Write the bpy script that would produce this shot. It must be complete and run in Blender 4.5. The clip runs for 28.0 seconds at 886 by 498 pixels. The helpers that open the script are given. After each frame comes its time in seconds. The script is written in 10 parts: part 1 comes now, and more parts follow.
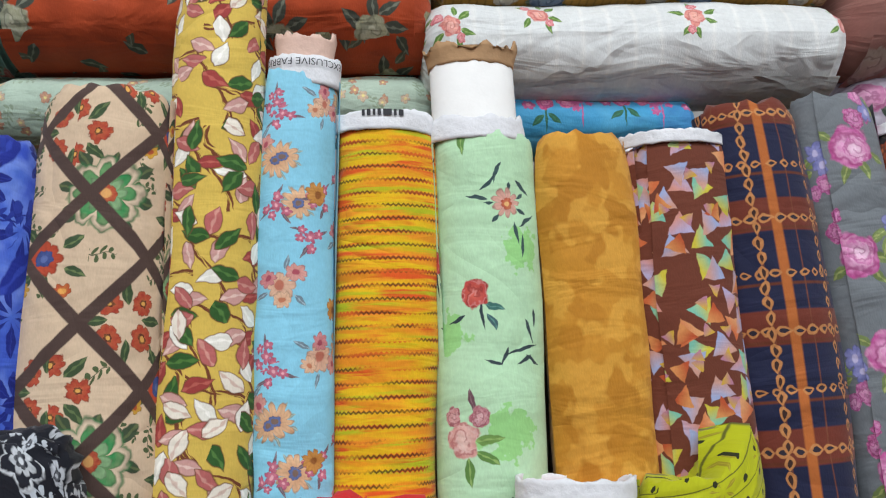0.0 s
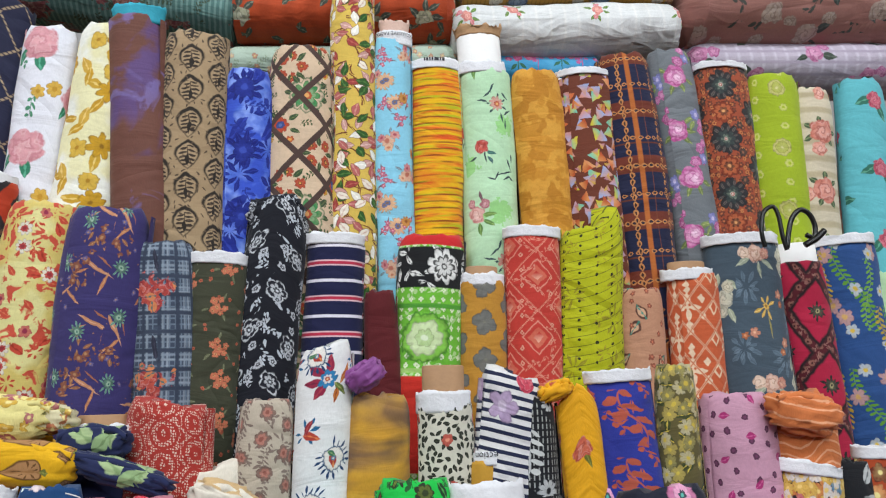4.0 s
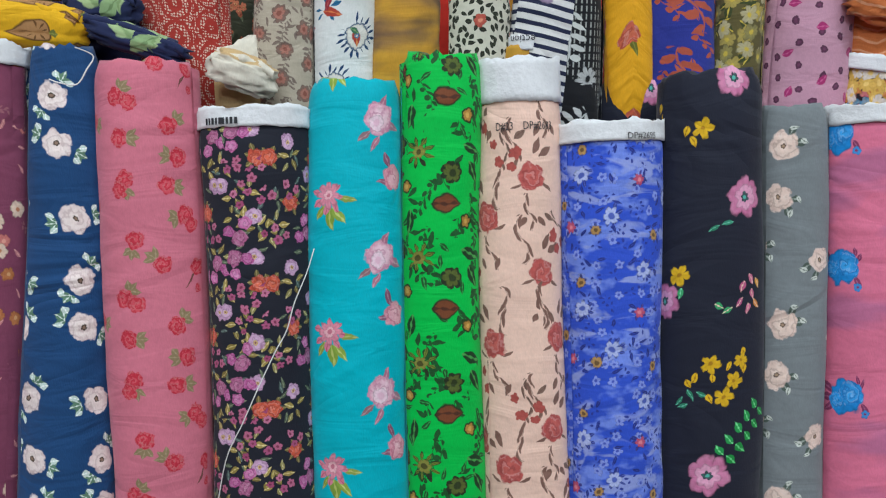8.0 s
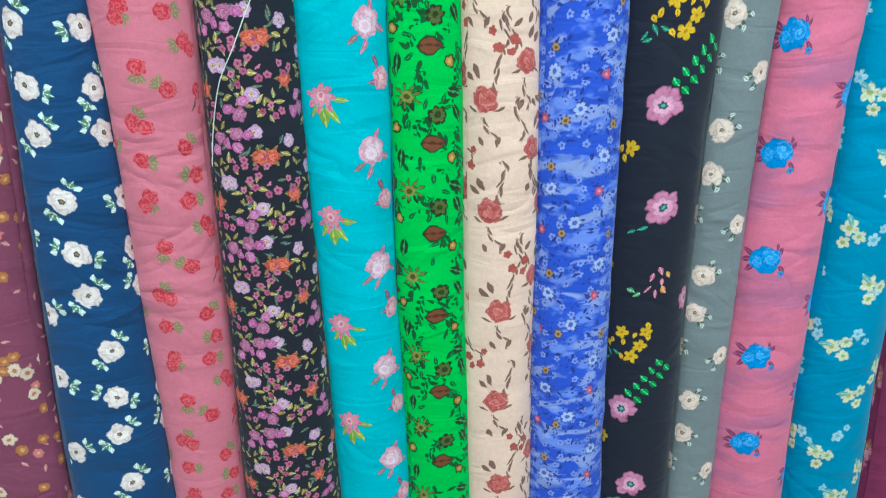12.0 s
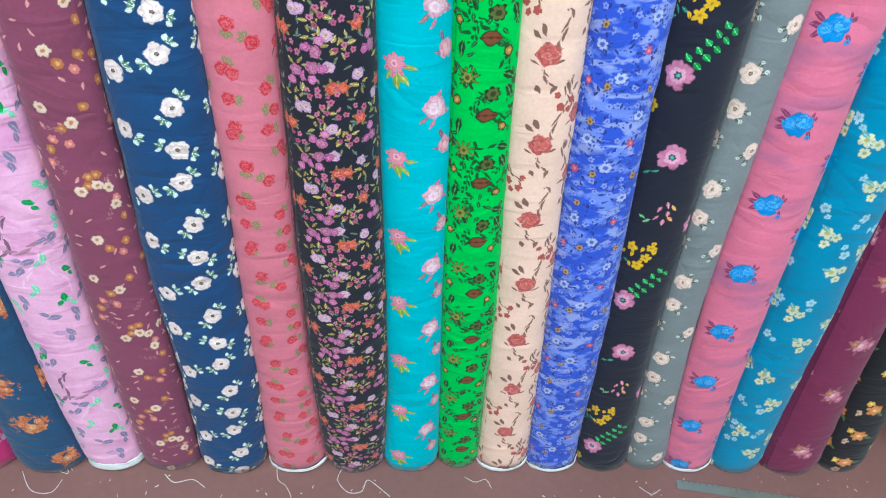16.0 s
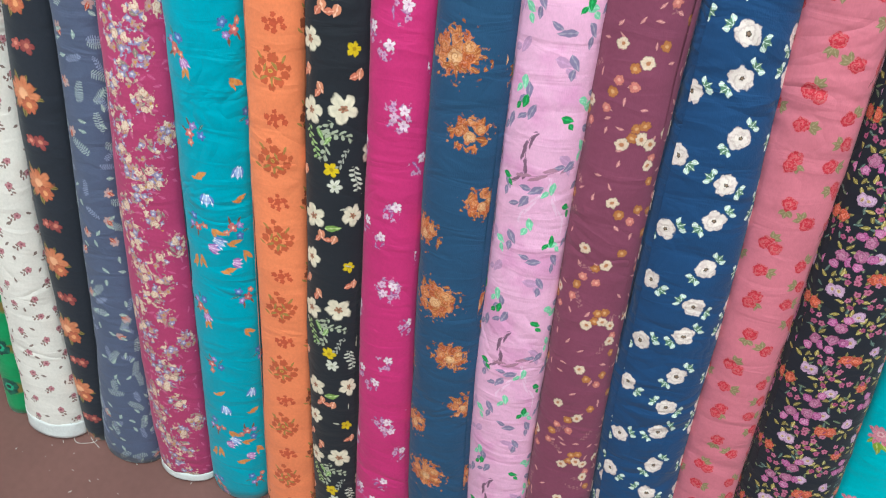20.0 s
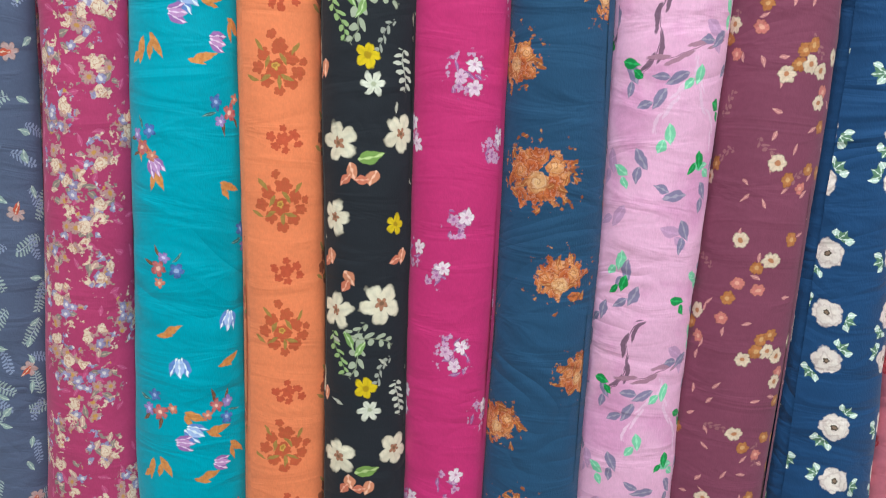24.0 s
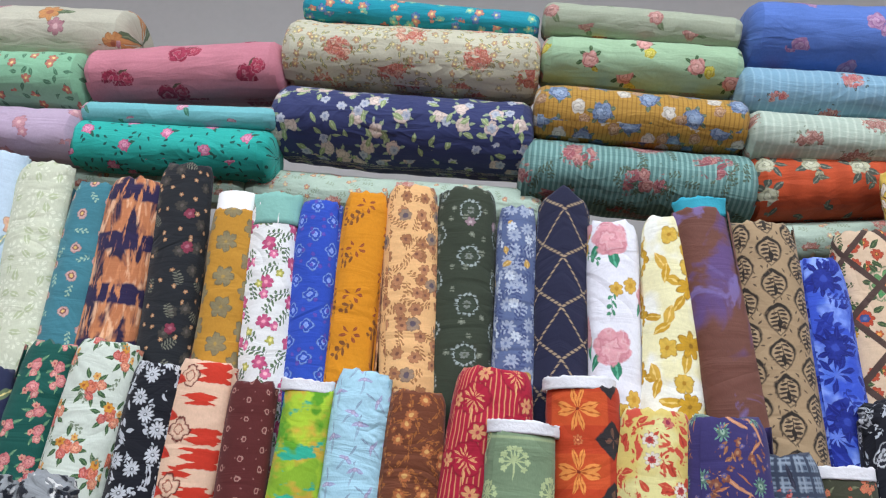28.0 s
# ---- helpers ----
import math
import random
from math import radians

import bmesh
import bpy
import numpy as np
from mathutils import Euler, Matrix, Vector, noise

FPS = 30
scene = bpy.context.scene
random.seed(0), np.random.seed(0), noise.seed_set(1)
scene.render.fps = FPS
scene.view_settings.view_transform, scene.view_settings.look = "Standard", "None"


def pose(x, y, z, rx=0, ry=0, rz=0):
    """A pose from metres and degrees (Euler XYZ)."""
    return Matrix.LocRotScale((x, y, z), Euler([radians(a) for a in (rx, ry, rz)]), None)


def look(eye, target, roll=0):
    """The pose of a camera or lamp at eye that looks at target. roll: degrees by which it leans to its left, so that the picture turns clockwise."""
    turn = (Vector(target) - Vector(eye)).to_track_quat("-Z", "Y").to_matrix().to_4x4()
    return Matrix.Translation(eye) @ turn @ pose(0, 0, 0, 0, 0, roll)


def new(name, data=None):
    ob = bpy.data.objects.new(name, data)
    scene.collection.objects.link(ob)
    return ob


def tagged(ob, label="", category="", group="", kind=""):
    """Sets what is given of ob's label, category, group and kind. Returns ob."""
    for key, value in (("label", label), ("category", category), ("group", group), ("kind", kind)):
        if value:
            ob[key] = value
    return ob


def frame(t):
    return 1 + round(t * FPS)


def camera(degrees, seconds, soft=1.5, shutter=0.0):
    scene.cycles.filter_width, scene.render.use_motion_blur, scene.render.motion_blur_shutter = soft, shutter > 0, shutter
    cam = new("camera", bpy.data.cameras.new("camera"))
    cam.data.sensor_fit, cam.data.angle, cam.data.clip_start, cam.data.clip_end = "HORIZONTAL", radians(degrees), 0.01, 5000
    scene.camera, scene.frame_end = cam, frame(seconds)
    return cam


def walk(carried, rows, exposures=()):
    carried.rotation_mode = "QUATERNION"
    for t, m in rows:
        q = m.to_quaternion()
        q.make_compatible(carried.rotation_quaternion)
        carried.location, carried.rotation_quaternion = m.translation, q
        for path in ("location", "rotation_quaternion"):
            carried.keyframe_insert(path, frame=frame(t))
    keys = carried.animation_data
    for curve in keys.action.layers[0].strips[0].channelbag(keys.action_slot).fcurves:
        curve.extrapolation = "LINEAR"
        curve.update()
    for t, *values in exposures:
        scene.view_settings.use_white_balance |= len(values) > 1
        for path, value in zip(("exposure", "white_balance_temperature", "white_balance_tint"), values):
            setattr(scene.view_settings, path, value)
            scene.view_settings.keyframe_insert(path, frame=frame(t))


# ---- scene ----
import functools

cam = camera(61.5, 28.0, soft=1.2, shutter=0.0)
PATH = [
    (0.0, (-0.1412, 0.2227, 1.8200), (0.0574, 2.1824, 2.1666), 5.05),
    (0.5, (-0.1402, 0.2278, 1.8099), (0.0494, 2.1901, 2.1466), 4.64),
    (1.0, (-0.1461, 0.2125, 1.8084), (0.0412, 2.1763, 2.1379), 4.54),
    (1.5, (-0.1522, 0.1606, 1.8010), (0.0312, 2.1267, 2.1191), 4.44),
    (2.0, (-0.1560, 0.0969, 1.7699), (0.0444, 2.0480, 2.1609), 4.57),
    (2.5, (-0.1609, 0.0161, 1.7233), (0.0205, 1.9693, 2.1135), 4.57),
    (3.0, (-0.1772, -0.0816, 1.6705), (0.0097, 1.8697, 2.0673), 4.48),
    (3.5, (-0.1923, -0.1776, 1.6238), (-0.0033, 1.7760, 2.0076), 4.47),
    (5.5, (-0.2017, -0.1742, 1.5700), (0.0455, 1.8025, 1.7475), 4.17),
    (6.0, (-0.2024, -0.1726, 1.5596), (0.0337, 1.8125, 1.6226), 3.96),
    (6.5, (-0.1928, -0.1615, 1.5486), (0.0515, 1.8230, 1.5048), 3.26),
    (7.0, (-0.1880, -0.1445, 1.5346), (0.0690, 1.8312, 1.3593), 3.58),
    (7.5, (-0.1799, -0.1318, 1.5208), (0.0270, 1.8278, 1.1780), 4.06),
    (8.0, (-0.1639, -0.1300, 1.4967), (-0.0378, 1.8162, 1.0537), 5.54),
    (8.5, (-0.1521, -0.1241, 1.4893), (0.0347, 1.8061, 0.9999), 6.26),
    (9.0, (-0.1559, -0.1190, 1.4847), (0.0810, 1.7858, 0.9229), 5.91),
    (9.5, (-0.1616, -0.1232, 1.4731), (0.1091, 1.7405, 0.8000), 6.51),
    (10.0, (-0.1670, -0.1428, 1.4674), (0.1204, 1.6962, 0.7356), 6.37),
    (10.5, (-0.1640, -0.1606, 1.4532), (0.1323, 1.6332, 0.6198), 6.61),
    (11.0, (-0.1728, -0.1709, 1.4387), (0.1420, 1.5590, 0.4855), 7.31),
    (11.5, (-0.1880, -0.1819, 1.4193), (0.1417, 1.4972, 0.3840), 7.87),
    (13.5, (-0.2098, -0.2287, 1.4146), (0.1504, 1.4613, 0.4075), 8.79),
    (14.0, (-0.2120, -0.2355, 1.4024), (0.1252, 1.3913, 0.2889), 8.66),
    (14.5, (-0.2094, -0.2405, 1.3933), (0.1540, 1.2690, 0.1327), 10.00),
    (15.0, (-0.2098, -0.2431, 1.3702), (0.1619, 1.1486, -0.0172), 11.54),
    (15.5, (-0.2097, -0.2321, 1.3514), (0.1315, 1.0356, -0.1574), 12.60),
    (16.0, (-0.2202, -0.2244, 1.3274), (0.1117, 0.9986, -0.2199), 14.81),
    (16.5, (-0.2403, -0.2142, 1.3323), (-0.0456, 1.0826, -0.1778), 14.20),
    (17.0, (-0.2720, -0.1921, 1.3335), (-0.4105, 1.1777, -0.1172), 10.24),
    (17.5, (-0.2938, -0.1547, 1.3297), (-0.7082, 1.2050, -0.0773), 8.39),
    (18.0, (-0.2980, -0.1326, 1.3284), (-0.8037, 1.1992, -0.0753), 7.27),
    (18.5, (-0.3486, -0.1641, 1.3398), (-0.8645, 1.1751, -0.0532), 5.21),
    (19.0, (-0.4277, -0.2185, 1.3450), (-0.8939, 1.1548, -0.0323), 1.46),
    (19.5, (-0.4671, -0.2567, 1.3471), (-0.8760, 1.1344, -0.0305), 2.68),
    (20.0, (-0.4766, -0.2686, 1.3394), (-0.8425, 1.1365, -0.0361), 4.75),
    (20.5, (-0.4803, -0.2482, 1.3331), (-0.8354, 1.1828, -0.0182), 3.98),
    (21.0, (-0.4986, -0.1878, 1.3364), (-0.9088, 1.2752, 0.0360), 0.11),
    (21.5, (-0.5402, -0.1258, 1.3427), (-0.9101, 1.4009, 0.1048), -1.32),
    (23.5, (-0.6870, -0.1250, 1.4220), (-0.7770, 1.5740, 0.3720), 2.30),
    (24.0, (-0.6930, -0.1250, 1.4510), (-0.7840, 1.6900, 0.6160), 4.20),
    (24.5, (-0.6820, -0.1190, 1.4860), (-0.7700, 1.8040, 0.9460), 4.70),
    (25.0, (-0.6820, -0.1160, 1.5110), (-0.8210, 1.8480, 1.1570), 5.10),
    (25.5, (-0.6790, -0.1200, 1.5470), (-0.8130, 1.8670, 1.3600), 5.20),
    (26.0, (-0.6750, -0.1280, 1.5760), (-0.8480, 1.8650, 1.5510), 4.90),
    (26.5, (-0.6750, -0.1340, 1.5970), (-0.8340, 1.8560, 1.7200), 5.60),
    (27.0, (-0.6720, -0.1390, 1.6280), (-0.7900, 1.8370, 1.9150), 5.00),
    (27.5, (-0.6770, -0.1480, 1.6430), (-0.8650, 1.7970, 2.0700), 6.60),
    (28.0, (-0.6820, -0.1570, 1.6650), (-0.8480, 1.7520, 2.2370), 6.40),
]
EXPO = [
    (0.0, -1.17, 6500, 10), (2.0, -1.12, 6500, 10), (3.5, -1.05, 6500, 10), (6.0, -1.22, 6500, 10), (7.0, -1.3, 6500, 10), (8.0, -1.2, 6250, 5),
    (9.0, -1.0, 6000, 0), (10.0, -0.8, 5700, -15), (11.0, -0.65, 5700, -15), (14.0, -0.52, 5700, -10), (16.0, -0.28, 5850, -5), (18.0, -0.4, 6500, -5), (19.0, -0.45, 6500, -5),
    (21.0, -0.50, 6500, -5), (24.0, -0.80, 6550, -5), (25.0, -1.0, 6500, 5), (26.0, -1.08, 6450, 10), (28.0, -0.92, 6300, 14)]
walk(cam, [(t, look(e, g, r)) for t, e, g, r in PATH], EXPO)

# ---------------------------------------------------------------- world, lamps
world = bpy.data.worlds.new("shop_air")
scene.world = world
world.use_nodes = True
world.node_tree.nodes["Background"].inputs["Color"].default_value = (0.85, 0.92, 1.0, 1)
world.node_tree.nodes["Background"].inputs["Strength"].default_value = 0.03


def srgb(h):
    """Linear colour from a six-digit hex."""
    v = [int(h[i:i + 2], 16) / 255 for i in (0, 2, 4)]
    return tuple(c / 12.92 if c < 0.04045 else ((c + 0.055) / 1.055) ** 2.4 for c in v)


def ceiling_lamp_light(x, y, z, sx, sy, watts, tilt):
    lamp = bpy.data.lights.new("tube_light", "AREA")
    lamp.shape, lamp.size, lamp.size_y, lamp.energy, lamp.color = "RECTANGLE", sx, sy, watts, (0.93, 1.0, 1.06)
    ob = new("tube_light", lamp)
    ob.matrix_world = pose(x, y, z, tilt)
    return tagged(ob, "white light of a ceiling lamp", "light", kind="structure")


# ---------------------------------------------------------------- node helpers
class Ex:
    """A value in a node tree, with arithmetic."""

    def __init__(self, tree, socket):
        self.t, self.s = tree, socket

    def op(self, name, *others, clamp=False):
        n = self.t.nodes.new("ShaderNodeMath")
        n.operation, n.use_clamp = name, clamp
        for i, o in enumerate((self, *others)):
            if isinstance(o, Ex):
                self.t.links.new(o.s, n.inputs[i])
            else:
                n.inputs[i].default_value = o
        return Ex(self.t, n.outputs[0])

    def __add__(self, o): return self.op("ADD", o)
    def __radd__(self, o): return self.op("ADD", o)
    def __sub__(self, o): return self.op("SUBTRACT", o)
    def __rsub__(self, o): return self.op("MULTIPLY_ADD", -1.0, o)
    def __mul__(self, o): return self.op("MULTIPLY", o)
    def __rmul__(self, o): return self.op("MULTIPLY", o)
    def __truediv__(self, o): return self.op("DIVIDE", o)
    def abs(self): return self.op("ABSOLUTE")
    def floor(self): return self.op("FLOOR")
    def fract(self): return self.op("FRACT")
    def sin(self): return self.op("SINE")
    def cos(self): return self.op("COSINE")
    def max(self, o): return self.op("MAXIMUM", o)
    def min(self, o): return self.op("MINIMUM", o)
    def less(self, o): return self.op("LESS_THAN", o)
    def pow(self, o): return self.op("POWER", o)
    def sat(self): return self.op("MULTIPLY", 1.0, clamp=True)

    def below(self, edge, soft):
        """1 well under the edge, 0 over it."""
        d = self - edge
        return ((d / soft * -1.0 if isinstance(soft, Ex) else d * (-1.0 / soft)) + 0.5).sat()


def sep(tree, sock):
    n = tree.nodes.new("ShaderNodeSeparateXYZ")
    tree.links.new(sock, n.inputs[0])
    return [Ex(tree, n.outputs[i]) for i in range(3)]


def sepc(tree, sock):
    n = tree.nodes.new("ShaderNodeSeparateColor")
    tree.links.new(sock, n.inputs[0])
    return [Ex(tree, s) for s in n.outputs]


def comb(tree, x, y, z=0.0):
    n = tree.nodes.new("ShaderNodeCombineXYZ")
    for i, o in enumerate((x, y, z)):
        if isinstance(o, Ex):
            tree.links.new(o.s, n.inputs[i])
        else:
            n.inputs[i].default_value = o
    return n.outputs[0]


def mix(tree, fac, a, b, blend="MIX"):
    n = tree.nodes.new("ShaderNodeMix")
    n.data_type, n.blend_type = "RGBA", blend
    for i, o in ((0, fac), (6, a), (7, b)):
        if isinstance(o, Ex):
            tree.links.new(o.s, n.inputs[i])
        elif isinstance(o, bpy.types.NodeSocket):
            tree.links.new(o, n.inputs[i])
        elif i == 0:
            n.inputs[i].default_value = o
        else:
            n.inputs[i].default_value = (*o, 1)
    return n.outputs[2]


GROUPS = {}


def group(name, ins, outs):
    g = bpy.data.node_groups.new(name, "ShaderNodeTree")
    for kind, n in ins:
        g.interface.new_socket(n, in_out="INPUT", socket_type="NodeSocket" + kind)
    for kind, n in outs:
        g.interface.new_socket(n, in_out="OUTPUT", socket_type="NodeSocket" + kind)
    i, o = g.nodes.new("NodeGroupInput"), g.nodes.new("NodeGroupOutput")
    GROUPS[name] = g
    return g, {n: i.outputs[n] for _, n in ins}, {n: o.inputs[n] for _, n in outs}


def spin(x, y, a):
    c, s = a.cos(), a.sin()
    return x * c + y * s, y * c - x * s


# repeat of a print on a grid: P period, O origin and stagger, J turn, random turn, random shift
g, i, o = group("grid_cell", [("Vector", "UV"), ("Vector", "P"), ("Vector", "O"), ("Vector", "J"), ("Float", "Seed")], [("Vector", "L"), ("Color", "R")])
uv, p, off, jit = sep(g, i["UV"]), sep(g, i["P"]), sep(g, i["O"]), sep(g, i["J"])
a = (uv[0] - off[0]) / p[0]
ci = (a + 0.5).floor()
b = (uv[1] - off[1]) / p[1] + off[2] * ci
cj = (b + 0.5).floor()
wn = g.nodes.new("ShaderNodeTexWhiteNoise")
wn.noise_dimensions = "1D"
g.links.new((ci * 17.31 + cj * 71.93 + Ex(g, i["Seed"])).s, wn.inputs["W"])
rn = sepc(g, wn.outputs["Color"])
x, y = spin((a - ci + (rn[0] - 0.5) * jit[2]) * p[0], (b - cj + (rn[1] - 0.5) * jit[2]) * p[1], jit[0] + (rn[2] - 0.5) * 2.0 * jit[1])
g.links.new(comb(g, x, y), o["L"])
g.links.new(wn.outputs["Color"], o["R"])

def polar(g, i):
    x, y, _ = sep(g, i["L"])
    r = (x * x + y * y).op("SQRT")
    return x, y, r, y.op("ARCTAN2", x)


g, i, o = group("rose", [("Vector", "L"), ("Float", "S"), ("Float", "Nz"), ("Color", "A"), ("Color", "B"), ("Color", "C")], [("Color", "Color"), ("Float", "Mask")])
x, y, r, th = polar(g, i)
r = r / Ex(g, i["S"])
nz = Ex(g, i["Nz"])
edge = ((th * 2.5).sin().abs() - 0.5) * 0.14 + nz * 0.42 + 0.70
g.links.new(r.below(edge, 0.1).s, o["Mask"])
turn = r * 10.0 + th + nz * 11.0
swirl = turn.sin() * 0.5 + 0.5
glint = (turn + 1.7).sin() * 0.5 + 0.5
c = mix(g, (1.15 - r * 1.25).sat(), i["A"], i["B"])
c = mix(g, (nz - 0.45).sat() * 1.6, c, i["B"])
c = mix(g, glint.pow(7.0) * 0.16, c, (0.85, 0.8, 0.78))
g.links.new(mix(g, swirl.pow(4.0) * 0.6, c, i["C"]), o["Color"])

g, i, o = group("flower", [("Vector", "L"), ("Float", "S"), ("Float", "N"), ("Float", "D"), ("Float", "K"), ("Float", "Nz"), ("Color", "A"), ("Color", "B")], [("Color", "Color"), ("Float", "Mask")])
x, y, r, th = polar(g, i)
r = r / Ex(g, i["S"])
lobe = (th * Ex(g, i["N"]) * 0.5).cos().abs()
D = Ex(g, i["D"])
nz = Ex(g, i["Nz"])
edge = lobe.pow(0.7) * D + (1.0 - D) + (nz - 0.5) * 0.45
g.links.new(r.below(edge, 0.09).s, o["Mask"])
streak = (nz - 0.35).sat() * 0.8
c = mix(g, (0.75 - r * 1.1).sat() * 0.5 + streak * r, i["A"], i["B"])
rim = ((edge - r) * 7.0).sat()
vein = ((th * Ex(g, i["N"])).cos() * 0.5 + 0.5).pow(6.0) * (1.0 - rim * 0.4) * 0.5
c = mix(g, (1.0 - rim) * 0.45 + vein * 0.4, c, (0.06, 0.05, 0.05), "MULTIPLY")
g.links.new(mix(g, r.below(Ex(g, i["K"]), 0.1), c, i["B"]), o["Color"])

# a plain-sided shape
g, i, o = group("poly", [("Vector", "L"), ("Float", "S"), ("Float", "N"), ("Float", "H"), ("Color", "A"), ("Color", "B")], [("Color", "Color"), ("Float", "Mask")])
x, y, _ = sep(g, i["L"])
y = y / Ex(g, i["H"])
r, th = (x * x + y * y).op("SQRT"), y.op("ARCTAN2", x)
a = ((th * Ex(g, i["N"]) / 6.28319).fract() - 0.5) / Ex(g, i["N"]) * 6.28319
d = r * a.cos() / Ex(g, i["S"])
g.links.new(d.below(1.0, 0.1).s, o["Mask"])
g.links.new(mix(g, (y / Ex(g, i["S"]) * 0.5 + 0.5).sat(), i["A"], i["B"]), o["Color"])

# ring of leaves between two radii
g, i, o = group("leaf_ring", [("Vector", "L"), ("Float", "S0"), ("Float", "S1"), ("Float", "N"), ("Float", "W"), ("Float", "Turn"), ("Color", "A"), ("Color", "B")], [("Color", "Color"), ("Float", "Mask")])
x, y, r, th = polar(g, i)
a = ((th + Ex(g, i["Turn"])) * Ex(g, i["N"]) / 6.28319).fract()
a = (a - 0.5).abs() * 2.0
wn = g.nodes.new("ShaderNodeTexWhiteNoise")
wn.noise_dimensions = "1D"
g.links.new((((th + Ex(g, i["Turn"])) * Ex(g, i["N"]) / 6.28319).floor() + Ex(g, i["S1"]) * 977.0).s, wn.inputs["W"])
own = Ex(g, wn.outputs["Value"])
k = (r - Ex(g, i["S0"])) / ((Ex(g, i["S1"]) - Ex(g, i["S0"])) * (own * 0.5 + 0.55))
w = (k.sat() * 3.14159).sin() * Ex(g, i["W"]) * (own * 8.0 - 1.0).sat()
g.links.new(a.below(w - 0.05, 0.08).s, o["Mask"])
g.links.new(mix(g, a.below(0.07, 0.06), i["A"], i["B"]), o["Color"])

# one leaf at an offset, turned
g, i, o = group("leaf", [("Vector", "L"), ("Vector", "O"), ("Float", "S"), ("Float", "W"), ("Color", "A"), ("Color", "B")], [("Color", "Color"), ("Float", "Mask")])
x, y, _ = sep(g, i["L"])
q = sep(g, i["O"])
x, y = spin(x - q[0], y - q[1], q[2])
k = x / Ex(g, i["S"])
w = (1.0 - k * k).max(0.0) * (1.0 - k * 0.35)
a = y.abs() / Ex(g, i["W"])
g.links.new(a.below(w - 0.1, 0.16).s, o["Mask"])
g.links.new(mix(g, (a + (k * 9.0).sin() * 0.08).below(0.14, 0.14), i["A"], i["B"]), o["Color"])

# bent stem with leaves on both sides
g, i, o = group("sprig", [("Vector", "L"), ("Vector", "O"), ("Float", "S"), ("Float", "W"), ("Float", "N"), ("Float", "Bend"), ("Color", "A"), ("Color", "B")], [("Color", "Color"), ("Float", "Mask")])
x, y, _ = sep(g, i["L"])
q = sep(g, i["O"])
x, y = spin(x - q[0], y - q[1], q[2])
S, W, N = Ex(g, i["S"]), Ex(g, i["W"]), Ex(g, i["N"])
k = y / S
xs = x - (k * 2.2).sin() * S * Ex(g, i["Bend"])
side = xs.abs()
alt = xs.op("SIGN") * 0.25
ly = ((k + 1.0) * N * 0.5 + alt).fract() - 0.5
W = W * (1.1 - k * k * 0.5)
e1 = (side - W * 0.55) / (W * 0.5)
e2 = ly * 2.0 - side / W * 0.7 + 0.3
blade = (e1 * e1 + e2 * e2 * 3.2).below(1.0, 0.3)
stem = side.below(W * 0.07, W * 0.08)
gate = k.abs().below(1.0, 0.06)
g.links.new((blade.max(stem) * gate).s, o["Mask"])
g.links.new(mix(g, stem, i["B"], i["A"]), o["Color"])


